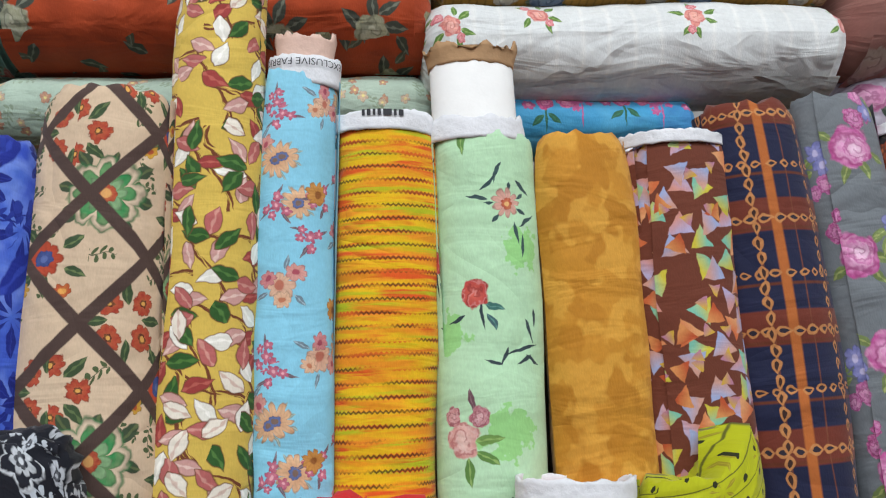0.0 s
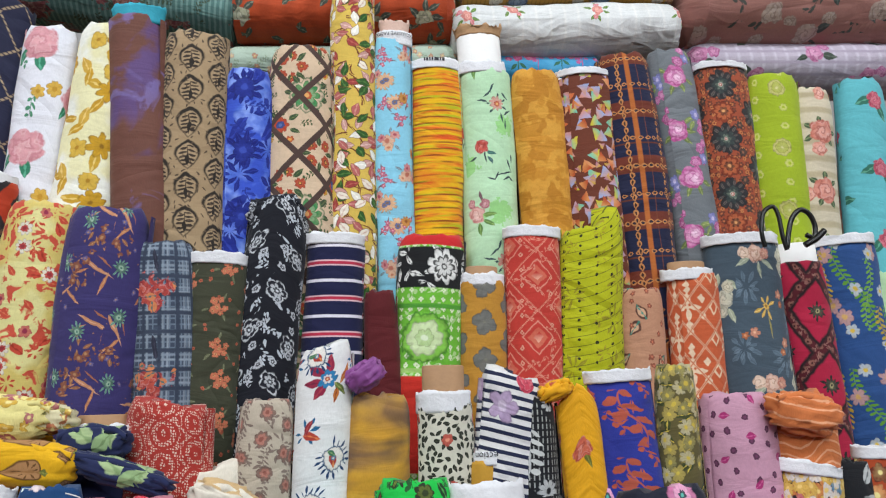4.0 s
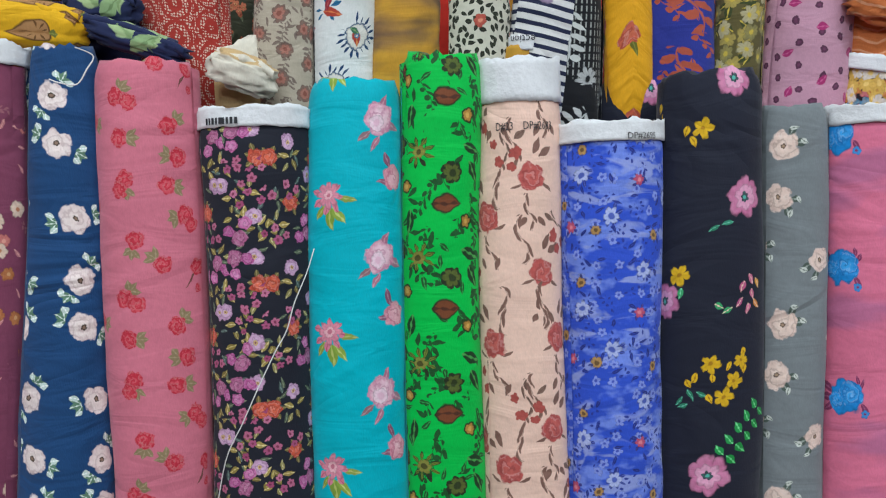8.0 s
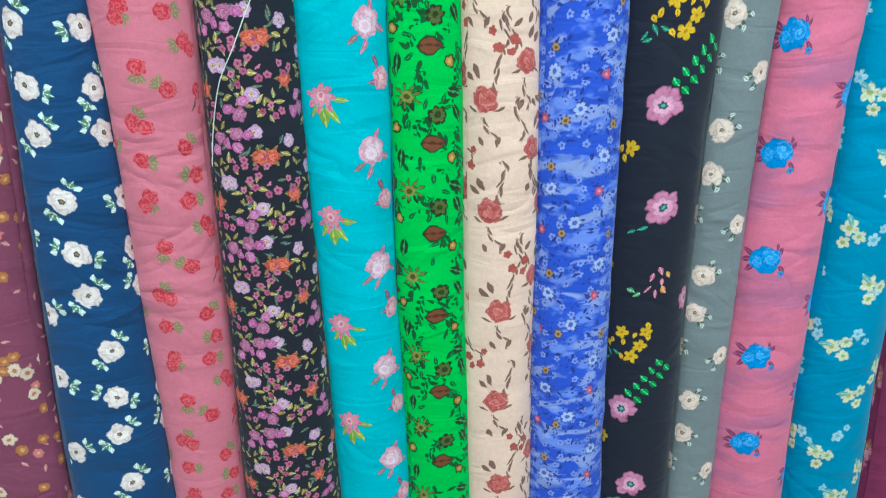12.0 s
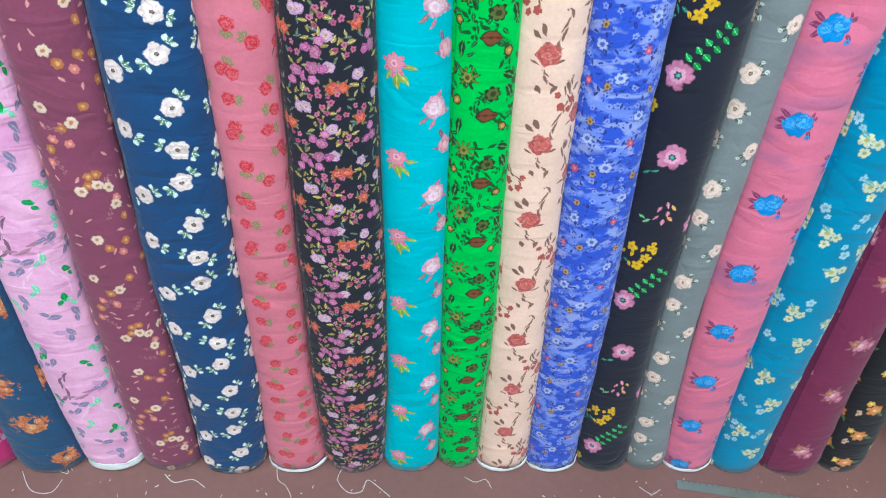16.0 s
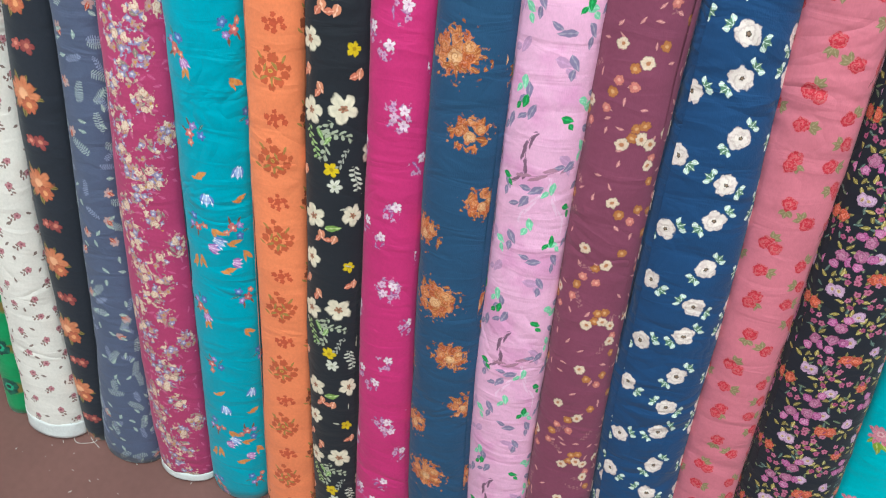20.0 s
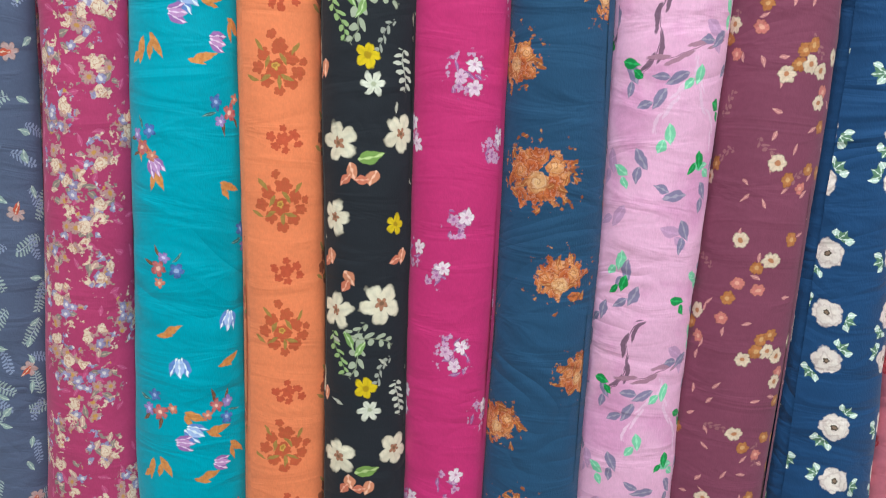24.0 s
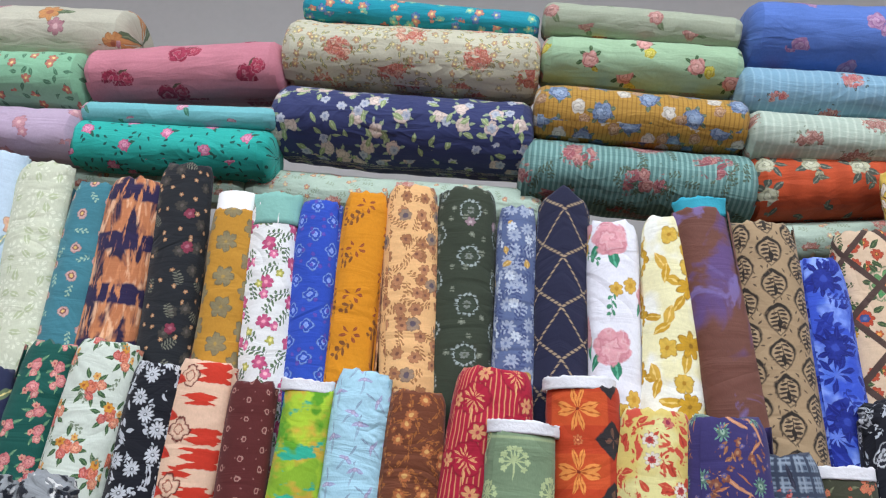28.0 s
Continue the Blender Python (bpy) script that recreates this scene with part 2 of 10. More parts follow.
class Fab:
    """A printed cloth: a base colour and layers of print in metres of cloth (u round the roll from its front, v down from its top)."""
    made = {}

    def __init__(self, key, label, base, rough=0.82, crease=1.0, vary=0.10, zoom=1.0, skew=(0.0, 0.0)):
        self.key, self.label, self.seed = key, label, 0.0
        Fab.made[key] = self
        self.m = bpy.data.materials.new(key + "_cloth")
        self.m.use_nodes = True
        self.t = self.m.node_tree
        self.bsdf = self.t.nodes["Principled BSDF"]
        self.rough, self.crease = rough, crease
        u = self.t.nodes.new("ShaderNodeUVMap")
        self.uv = u.outputs[0]
        self.uv = self.mapped(None, (zoom, zoom)) if zoom != 1.0 else self.uv
        self.grit = {}
        self.u, self.v, _ = sep(self.t, self.uv)
        if skew[0]:
            # the cloth was rolled a little askew over its upper part
            self.u = self.u + (skew[1] - self.v).max(0.0) * skew[0]
            self.uv = comb(self.t, self.u, self.v)
        self.clip = self.pile = None
        self.uw = self.u + (self.noise(85.0 / zoom, 2) - 0.5) * 0.0042 * zoom
        self.vw = self.v + (self.noise(85.0 / zoom, 2) - 0.5) * 0.0042 * zoom
        self.uvw = comb(self.t, self.uw, self.vw)
        big = self.noise(6.0, 3)
        self.col = mix(self.t, ((big - 0.5) * 2.0 * vary + 0.5).sat(), tuple(c * 0.72 for c in srgb(base)), tuple(min(1.0, c * 1.28) for c in srgb(base)))

    def noise(self, scale, detail=2, stretch=(1, 1), rough=0.55, dist=0.0):
        n = self.t.nodes.new("ShaderNodeTexNoise")
        n.noise_dimensions = "2D"
        n.inputs["Scale"].default_value, n.inputs["Detail"].default_value, n.inputs["Roughness"].default_value, n.inputs["Distortion"].default_value = scale, detail, rough, dist
        self.seed += 1.37
        self.t.links.new(self.mapped(self.seed + len(self.key), stretch), n.inputs["Vector"])
        return Ex(self.t, n.outputs[0])

    def mapped(self, off, stretch=(1, 1)):
        m = self.t.nodes.new("ShaderNodeMapping")
        m.inputs["Location"].default_value = (0.0 if off is None else off, 0.0 if off is None else off, 0)
        m.inputs["Scale"].default_value = (stretch[0], stretch[1], 1)
        self.t.links.new(self.uv, m.inputs["Vector"])
        return m.outputs[0]

    def rough_edge(self, s):
        """Shared noise of about a motif's size."""
        k = 0.0055 if s < 0.008 else (0.011 if s < 0.0145 else 0.019)
        if k not in self.grit:
            self.grit[k] = self.noise(1.7 / k, 2)
        return self.grit[k].s

    def use(self, name, **kw):
        n = self.t.nodes.new("ShaderNodeGroup")
        n.node_tree = GROUPS[name]
        for k, v in kw.items():
            s = n.inputs[k]
            if isinstance(v, bpy.types.NodeSocket):
                self.t.links.new(v, s)
            elif isinstance(v, str):
                s.default_value = (*srgb(v), 1)
            else:
                s.default_value = v
        return n

    def over(self, mask, colour, gate=None):
        if gate is not None:
            mask = mask * gate
        self.col = mix(self.t, mask, self.col, srgb(colour) if isinstance(colour, str) else colour)
        return self

    # -- where motifs stand
    def cell(self, pu, pv, u0=0.0, v0=0.0, stag=0.5, rot=0, rj=0, pj=0.0, dens=1.0):
        self.seed += 1.0
        n = self.use("grid_cell", UV=self.uvw, P=(pu, pv, 1), O=(u0, v0, stag), J=(radians(rot), radians(rj), pj), Seed=self.seed)
        self.L = n.outputs["L"]
        self.gate = sepc(self.t, n.outputs["R"])[0].less(dens) if dens < 1 else None
        self.home = self.L, self.gate
        return self

    def nearest(self, pu, pv, spots):
        """Several places (u, v, turn) of one repeat at once: each point of cloth belongs to the nearest."""
        best = None
        for u0, v0, turn in spots:
            self.cell(pu, pv, u0, v0, 0, turn)
            x, y, _ = sep(self.t, self.L)
            d = x * x + y * y
            if best is None:
                best, near = self.L, d
            else:
                best, near = mix(self.t, d.less(near), best, self.L), d.min(near)
        self.L, self.gate = best, None
        self.home = best, None
        return self

    def grid(self, pu, pv):
        """Two repeats half a step apart, on which spot() sets motifs."""
        self.pv, self.halves = pv, []
        for k in (0, 1):
            self.cell(pu, pv, 0.0, k * pv / 2, 0)
            self.halves.append(sep(self.t, self.L))
        return self

    def spot(self, u0, v0, rot=0.0):
        q = (v0 / self.pv + 0.5) % 1.0 - 0.5
        k = 0 if abs(q) < 0.25 else 1
        x, y, _ = self.halves[k]
        dy = (q if k == 0 else (q + 1.0) % 1.0 - 0.5) * self.pv
        x, y, c, s = x - u0, y - dy, math.cos(radians(rot)), math.sin(radians(rot))
        self.L = comb(self.t, x * c + y * s, y * c - x * s)
        self.gate = None
        return self

    def scat(self, scale, loose=0.8, turn=6.3, dens=1.0):
        self.seed += 1.0
        t = self.t
        off = self.seed * 7.31
        vo = t.nodes.new("ShaderNodeTexVoronoi")
        vo.voronoi_dimensions = "2D"
        vo.inputs["Scale"].default_value, vo.inputs["Randomness"].default_value = scale, loose
        t.links.new(self.mapped(off), vo.inputs["Vector"])
        px, py, _ = sep(t, vo.outputs["Position"])
        rn = sepc(t, vo.outputs["Color"])
        x, y = spin(self.uw + off - px, self.vw + off - py, (rn[2] - 0.5) * turn)
        self.L = comb(t, x, y)
        self.gate = rn[0].less(dens) if dens < 1 else None
        return self

    # -- motifs
    def put(self, n):
        mask = Ex(self.t, n.outputs["Mask"])
        if self.pile is not None:
            self.pile.append(mask)
            return self
        return self.over(mask if self.clip is None else mask * self.clip, n.outputs["Color"], self.gate)

    def gather(self):
        """Motifs that follow are one print in one colour, until inked."""
        self.pile = []
        return self

    def ink(self, a, b):
        mask = functools.reduce(lambda p, q: p.max(q), self.pile)
        self.pile = None
        return self.over(mask, mix(self.t, Ex(self.t, self.rough_edge(0.006)), srgb(a), srgb(b)), self.gate)

    def clump(self, spots=(), pu=0.0, pv=0.0, tall=1.0, ragged=1.0):
        """Keeps what follows to ragged patches (u, v, radius) of a repeat; none lifts it."""
        self.clip = None
        for u0, v0, r in spots:
            self.cell(pu, pv, u0, v0, 0)
            x, y, _ = sep(self.t, self.L)
            y = y / tall
            d = (x * x + y * y).op("SQRT") / r + (Ex(self.t, self.rough_edge(0.011)) - 0.5) * 1.6 * ragged
            d = d.below(0.95, 0.12)
            self.clip = d if self.clip is None else self.clip.max(d)
        return self

    def rose(self, s, a, b, c): return self.put(self.use("rose", L=self.L, S=s, Nz=self.rough_edge(s), A=a, B=b, C=c))
    def flower(self, s, n, d, k, a, b): return self.put(self.use("flower", L=self.L, S=s, Nz=self.rough_edge(s), N=n, D=d, K=k, A=a, B=b))
    def ring(self, s0, s1, n, w, a, b, turn=0.0): return self.put(self.use("leaf_ring", L=self.L, S0=s0, S1=s1, N=n, W=w, Turn=turn, A=a, B=b))
    def leaf(self, x, y, ang, s, w, a, b): return self.put(self.use("leaf", L=self.L, O=(x, y, radians(ang)), S=s, W=w, A=a, B=b))
    def sprig(self, x, y, ang, s, w, n, bend, a, b): return self.put(self.use("sprig", L=self.L, O=(x, y, radians(ang)), S=s, W=w, N=n, Bend=bend, A=a, B=b))

    def poly(self, s, n, h, a, b): return self.put(self.use("poly", L=self.L, S=s, N=n, H=h, A=a, B=b))

    def at(self, x, y):
        """Moves the motif's centre for what follows."""
        n = self.t.nodes.new("ShaderNodeVectorMath")
        n.operation = "SUBTRACT"
        self.t.links.new(self.L, n.inputs[0])
        n.inputs[1].default_value = (x, y, 0)
        self.L = n.outputs[0]
        return self

    # -- all-over prints
    def stripes(self, period, width, colour, axis="v", off=0.0, wob=0.0, soft=0.06, tilt=0.0):
        c = self.v if axis == "v" else self.u
        if tilt:
            c = c + (self.u if axis == "v" else self.v) * tilt
        c = c + off
        if wob:
            c = c + (self.noise(40, 2) - 0.5) * wob
        f = ((c / period).fract() - 0.5).abs() * 2.0
        return self.over(f.below(width, soft), colour)

    def lattice(self, pu, pv, width, colour, soft=0.05, off=0.0):
        a, b = self.u / pu, (self.v + off) / pv
        p1 = ((a + b).fract() - 0.5).abs() * 2.0
        p2 = ((a - b).fract() - 0.5).abs() * 2.0
        return self.over(p1.min(p2).below(width, soft), colour)

    def blotch(self, scale, thr, colour, soft=0.08, stretch=(1, 1), detail=3, dist=0.0, amount=1.0):
        n = self.noise(scale, detail, stretch, 0.55, dist)
        return self.over(((n - thr) * (1.0 / soft) + 0.5).sat() * amount, colour)

    def band(self, v0, v1, colour):
        return self.over(((self.v - v0) * 800.0).sat() * ((v1 - self.v) * 800.0).sat(), colour)

    def done(self):
        t = self.t
        # dye and dust: faint patches, then thread-scale grain
        soil = self.noise(22.0, 4)
        hue = t.nodes.new("ShaderNodeHueSaturation")
        t.links.new(self.col, hue.inputs["Color"])
        grain = self.noise(900.0, 1, (1, 0.35))
        t.links.new(((soil - 0.5) * 0.22 + (grain - 0.5) * 0.10 + (self.noise(240.0, 3) - 0.5) * 0.18 + 1.0).s, hue.inputs["Value"])
        t.links.new(hue.outputs[0], self.bsdf.inputs["Base Color"])
        self.bsdf.inputs["Roughness"].default_value = self.rough
        self.bsdf.inputs["Specular IOR Level"].default_value = 0.25
        self.bsdf.inputs["Sheen Weight"].default_value = 0.12
        fold = self.noise(26.0, 3, (0.45, 1.6), 0.5, 0.6)
        ridge = (self.noise(9.0, 2, (0.7, 1.25), 0.5, 1.2) - 0.5).abs()
        fold = fold * 0.7 + (0.16 - ridge).max(0.0) * (self.noise(5.0, 1) * 5.0 - 2.1).sat() * 2.4
        bump = t.nodes.new("ShaderNodeBump")
        bump.inputs["Strength"].default_value = 0.6
        bump.inputs["Distance"].default_value = 0.0050 * self.crease
        t.links.new((fold + grain * 0.03).s, bump.inputs["Height"])
        t.links.new(bump.outputs[0], self.bsdf.inputs["Normal"])
        return self


# ---------------------------------------------------------------- plain materials
def plain(name, colour, rough=0.7, var=0.25, scale=14.0, bump=0.15, fine=160.0, metal=0.0, second=None):
    m = bpy.data.materials.new(name)
    m.use_nodes = True
    t = m.node_tree
    b = t.nodes["Principled BSDF"]
    co = t.nodes.new("ShaderNodeTexCoord")
    n1, n2 = t.nodes.new("ShaderNodeTexNoise"), t.nodes.new("ShaderNodeTexNoise")
    for n, s in ((n1, scale), (n2, fine)):
        t.links.new(co.outputs["Object"], n.inputs["Vector"])
        n.inputs["Scale"].default_value, n.inputs["Detail"].default_value = s, 5
    k = (Ex(t, n1.outputs[0]) * 0.65 + Ex(t, n2.outputs[0]) * 0.35 - 0.5) * 2.2 + 0.5
    base = srgb(colour)
    lo = tuple(c * (1 - var) for c in base)
    hi = srgb(second) if second else tuple(min(1, c * (1 + var)) for c in base)
    t.links.new(mix(t, k.sat(), lo, hi), b.inputs["Base Color"])
    b.inputs["Roughness"].default_value, b.inputs["Metallic"].default_value = rough, metal
    bp = t.nodes.new("ShaderNodeBump")
    bp.inputs["Strength"].default_value, bp.inputs["Distance"].default_value = bump, 0.004
    t.links.new((Ex(t, n1.outputs[0]) + Ex(t, n2.outputs[0]) * 0.4).s, bp.inputs["Height"])
    t.links.new(bp.outputs[0], b.inputs["Normal"])
    return m


M_FLOOR = plain("painted_floor", "75504c", 0.75, 0.16, 5.0, 0.3, 90.0)
# dark brownish tone for the out-of-view walls, so they bounce less light
M_DARKWALL = plain("bounce_cut_wall", "6a5f5c", 0.85, 0.2, 4.0, 0.2, 40.0)
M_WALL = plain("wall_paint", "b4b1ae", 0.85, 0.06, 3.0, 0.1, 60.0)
M_CEIL = plain("ceiling_paint", "e6e4de", 0.9, 0.05, 3.0, 0.1, 60.0)
M_WOOD = plain("shelf_board", "7d6a55", 0.7, 0.25, 9.0, 0.2, 70.0)
M_WHITE = plain("white_selvedge", "dcdcde", 0.85, 0.12, 40.0, 0.5, 260.0)
M_PAPER = plain("white_paper", "eceae6", 0.7, 0.05, 20.0, 0.25, 120.0)
M_KRAFT = plain("kraft_tube", "a8825e", 0.75, 0.14, 30.0, 0.2, 200.0)
M_BROWNPAPER = plain("torn_kraft_paper", "b08a62", 0.8, 0.2, 30.0, 0.5, 150.0)
M_INK = plain("print_ink", "26262c", 0.7, 0.1)
M_BLACK = plain("black_plastic", "0d0d0e", 0.35, 0.2)
M_THREAD = plain("white_thread", "e4e2e0", 0.8, 0.1)
M_STEEL = plain("steel_rule", "9aa09c", 0.35, 0.15, 20.0, 0.1, 200.0, 0.8)
M_PINKFR = plain("pink_fringe", "c98ca6", 0.9, 0.25, 60.0, 0.6, 300.0)
M_CORALFR = plain("coral_fold", "c87468", 0.85, 0.25, 60.0, 0.6, 300.0)
M_TEALFR = plain("teal_lining_cloth", "2f9fb4", 0.8, 0.15, 30.0, 0.4)
M_TEALTOP = plain("dusty_teal_cloth", "7fb3a6", 0.85, 0.12, 30.0, 0.5)
M_STICK = plain("wooden_stick", "b98a4f", 0.6, 0.2, 40.0, 0.2)
M_BROWNFR = plain("brown_fringe", "5a3a30", 0.9, 0.4, 80.0, 0.8, 300.0)
M_PINKCLOTH = plain("blush_cloth", "d9b7a6", 0.85, 0.1, 30.0, 0.5)
M_LAMP = bpy.data.materials.new("lamp_glow")
M_LAMP.use_nodes = True
M_LAMP.node_tree.nodes["Principled BSDF"].inputs["Emission Color"].default_value = (1, 0.985, 0.95, 1)
M_LAMP.node_tree.nodes["Principled BSDF"].inputs["Emission Strength"].default_value = 4.0


# ---------------------------------------------------------------- mesh helpers
def mesh_of(name, verts, faces, mat, uvs=None, smooth=True):
    me = bpy.data.meshes.new(name)
    me.from_pydata(verts, [], faces)
    if mat:
        me.materials.append(mat)
    if uvs is not None:
        layer = me.uv_layers.new(name="UVMap")
        idx = np.empty(len(me.loops), dtype=np.int32)
        me.loops.foreach_get("vertex_index", idx)
        layer.data.foreach_set("uv", np.asarray(uvs, dtype=np.float32)[idx].ravel())
    if smooth:
        me.polygons.foreach_set("use_smooth", [True] * len(me.polygons))
    me.update()
    return me


def part(name, me, parent, label=""):
    ob = new(name, me)
    ob.parent = parent
    return tagged(ob, label) if label else ob


def box(name, lo, hi, mat, bevel=0.004):
    bm = bmesh.new()
    bmesh.ops.create_cube(bm, size=1.0)
    for v in bm.verts:
        v.co = Vector([lo[k] + (v.co[k] + 0.5) * (hi[k] - lo[k]) for k in range(3)])
    if bevel:
        bmesh.ops.bevel(bm, geom=bm.edges[:], offset=bevel, segments=2, affect="EDGES")
    me = bpy.data.meshes.new(name)
    bm.to_mesh(me)
    bm.free()
    me.materials.append(mat)
    return me


def setting(name, lo, hi, mat, label, bevel=0.0):
    return tagged(new(name, box(name, lo, hi, mat, bevel)), label, name.split("_")[0], kind="structure")


# ---------------------------------------------------------------- the room
setting("floor", (-4.2, -4.0, 0.135), (4.2, 1.4, 0.235), M_FLOOR, "worn maroon painted concrete shop floor")
setting("wall_back", (-4.2, 1.25, 0.235), (4.2, 1.4, 3.0), M_WALL, "plain grey painted wall behind the cloth rolls")
# front and side walls are never seen; added dark to keep bounced light low
setting("wall_front", (-4.2, -4.0, 0.235), (4.2, -3.85, 3.0), M_DARKWALL, "unseen shop wall, darkened to cut bounced light")
setting("wall_west", (-4.2, -3.85, 0.235), (-4.05, 1.25, 3.0), M_DARKWALL, "unseen side wall, darkened to cut bounced light")
setting("wall_east", (4.05, -3.85, 0.235), (4.2, 1.25, 3.0), M_DARKWALL, "unseen side wall, darkened to cut bounced light")
setting("ceiling", (-4.2, -4.0, 3.0), (4.2, 1.4, 3.1), M_CEIL, "off-white painted ceiling")
setting("step_1", (-3.2, 0.475, 0.235), (2.4, 0.555, 0.36), M_WOOD, "low wooden display step behind the front rolls")
setting("step_2", (-3.2, 0.555, 0.235), (2.4, 0.625, 0.62), M_WOOD, "middle wooden display step")
setting("step_3", (-3.2, 0.625, 0.235), (2.4, 0.735, 0.86), M_WOOD, "high wooden display step")
setting("shelf_1", (-3.2, 0.735, 0.235), (2.4, 1.25, 1.93), M_WOOD, "boarded shelf that carries the lying rolls")


# ---------------------------------------------------------------- cloth rolls
def ring_dirs(axis):
    """Right and front directions across a roll's axis; front looks at -y."""
    right = axis.cross(Vector((0, 1, 0)))
    if right.length < 0.2:
        right = Vector((1, 0, 0))
    right.normalize()
    front = axis.cross(right)
    front.normalize()
    if front.y > 0:
        front, right = -front, -right
    if right.x < 0:
        right = -right
    return right, front


def station(path, rb, rt, h):
    """Sideways offset, radius and forward offset of a roll at a height share, smooth through its stations."""
    pts = [(0.0, 0.0, rb, 0.0)] + list(path) + [(1.0, 0.0, rt, 0.0)]
    n = len(pts)
    h = min(max(h, 0.0), 1.0)
    k = max(q for q in range(n - 1) if pts[q][0] <= h) if h < 1.0 else n - 2
    t = (h - pts[k][0]) / (pts[k + 1][0] - pts[k][0])
    out = []
    for c in (1, 2, 3):
        def slope(q):
            a, b = max(q - 1, 0), min(q + 1, n - 1)
            return (pts[b][c] - pts[a][c]) / (pts[b][0] - pts[a][0])
        w = pts[k + 1][0] - pts[k][0]
        p0, p1, m0, m1 = pts[k][c], pts[k + 1][c], slope(k) * w, slope(k + 1) * w
        out.append((2 * t ** 3 - 3 * t * t + 1) * p0 + (t ** 3 - 2 * t * t + t) * m0 + (3 * t * t - 2 * t ** 3) * p1 + (t ** 3 - t * t) * m1)
    return out


def roll_mesh(name, bot, top, rb, rt, mat, seed, rings=40, segs=30, wave=1.0, squash=1.0, ragged=0.003, crown=None, bulge=0.0, path=(), dome=0.0):
    """A rolled cloth between two ends: loose layers, slack waves, a spiral lap, soft ends."""
    bot, top = Vector(bot), Vector(top)
    axis = (top - bot)
    ln = axis.length
    axis.normalize()
    right, front = ring_dirs(axis)
    rnd = random.Random(seed)
    lap = rnd.uniform(2.2, 4.2)
    s1, s2, s3 = rnd.uniform(0, 90), rnd.uniform(0, 90), rnd.uniform(0, 90)
    verts, uvs, faces = [], [], []
    prof = [(-0.004, 0.0), (0.0, 0.72), (0.0, 0.94)] + [(k / rings, 1.0) for k in range(rings)] + [(1 - q / ln, 1.0) for q in (0.012, 0.007, 0.003) if q / ln < 1.0 / rings] + [(1.0, 1.0)] + [(1.0, 0.93), (1.0, 0.66), (0.996, 0.0)]
    for k, (h, shrink) in enumerate(prof):
        z = h * ln
        hh = min(max(h, 0), 1)
        side, r0, ahead = station(path, rb, rt, hh)
        r0 *= 1 + bulge * math.sin(hh * math.pi)
        end = min(z, ln - z)
        soft_end = 1 - 0.08 * math.exp(-max(end, 0) / 0.006) - dome * math.exp(-max(ln - z, 0) / 0.016)
        sx = 0.0025 * wave * noise.noise((s1, z * 4.0, 0)) + side
        for j in range(segs + 1):
            a = lap + j / segs * 2 * math.pi
            ca, sa = math.cos(a), math.sin(a)
            w = noise.noise((ca * 0.8 + s1, sa * 0.8 + s2, z * 7.0)) * 0.035
            w += noise.noise((ca * 1.5 + s2, sa * 1.5 + s3, z * 38.0 + ca * 2)) * 0.022
            w += noise.noise((ca * 3.0 + s3, sa * 3.0, z * 14.0)) * 0.015
            r = r0 * (1 + w * wave) * shrink * soft_end + (0.0014 * j / segs if shrink == 1 else 0)
            dz = 0.0
            if h >= 1.0 or (k >= len(prof) - 3):
                dz = ragged * (noise.noise((ca * 4 + s1, sa * 4, 3.0)) + 0.6 * noise.noise((ca * 13 + s1, sa * 13, 5.0)))
            if crown and h > 0.6:
                dz += crown(ca, sa) * (h - 0.6) / 0.4
            p = bot + axis * (z + dz) + right * (ca * r + sx) + front * (sa * r * squash - ahead)
            verts.append(p[:])
            d = a - math.pi / 2
            d = (d + math.pi) % (2 * math.pi) - math.pi
            uvs.append((-d * r0, ln - z))
    n = segs + 1
    # keep the cloth coordinate running on without a jump inside a face
    for k in range(len(prof)):
        for j in range(1, n):
            u, v = uvs[k * n + j]
            pu = uvs[k * n + j - 1][0]
            full = 2 * math.pi * (rb + (rt - rb) * min(max(prof[k][0], 0), 1)) * 1.0
            while u - pu > full * 0.5:
                u -= full
            while pu - u > full * 0.5:
                u += full
            uvs[k * n + j] = (u, v)
    # bring the front's middle to zero
    for k in range(len(prof)):
        j0 = min(range(n), key=lambda q: abs(((lap + q / segs * 2 * math.pi - math.pi / 2 + math.pi) % (2 * math.pi)) - math.pi))
        a0 = lap + j0 / segs * 2 * math.pi - math.pi / 2
        a0 = (a0 + math.pi) % (2 * math.pi) - math.pi
        r0 = rb + (rt - rb) * min(max(prof[k][0], 0), 1)
        shift = -a0 * r0 - uvs[k * n + j0][0]
        for j in range(n):
            uvs[k * n + j] = (uvs[k * n + j][0] + shift, uvs[k * n + j][1])
    for k in range(len(prof) - 1):
        for j in range(segs):
            a0 = k * n + j
            faces.append((a0, a0 + 1, a0 + n + 1, a0 + n))
    return mesh_of(name, verts, faces, mat, uvs)


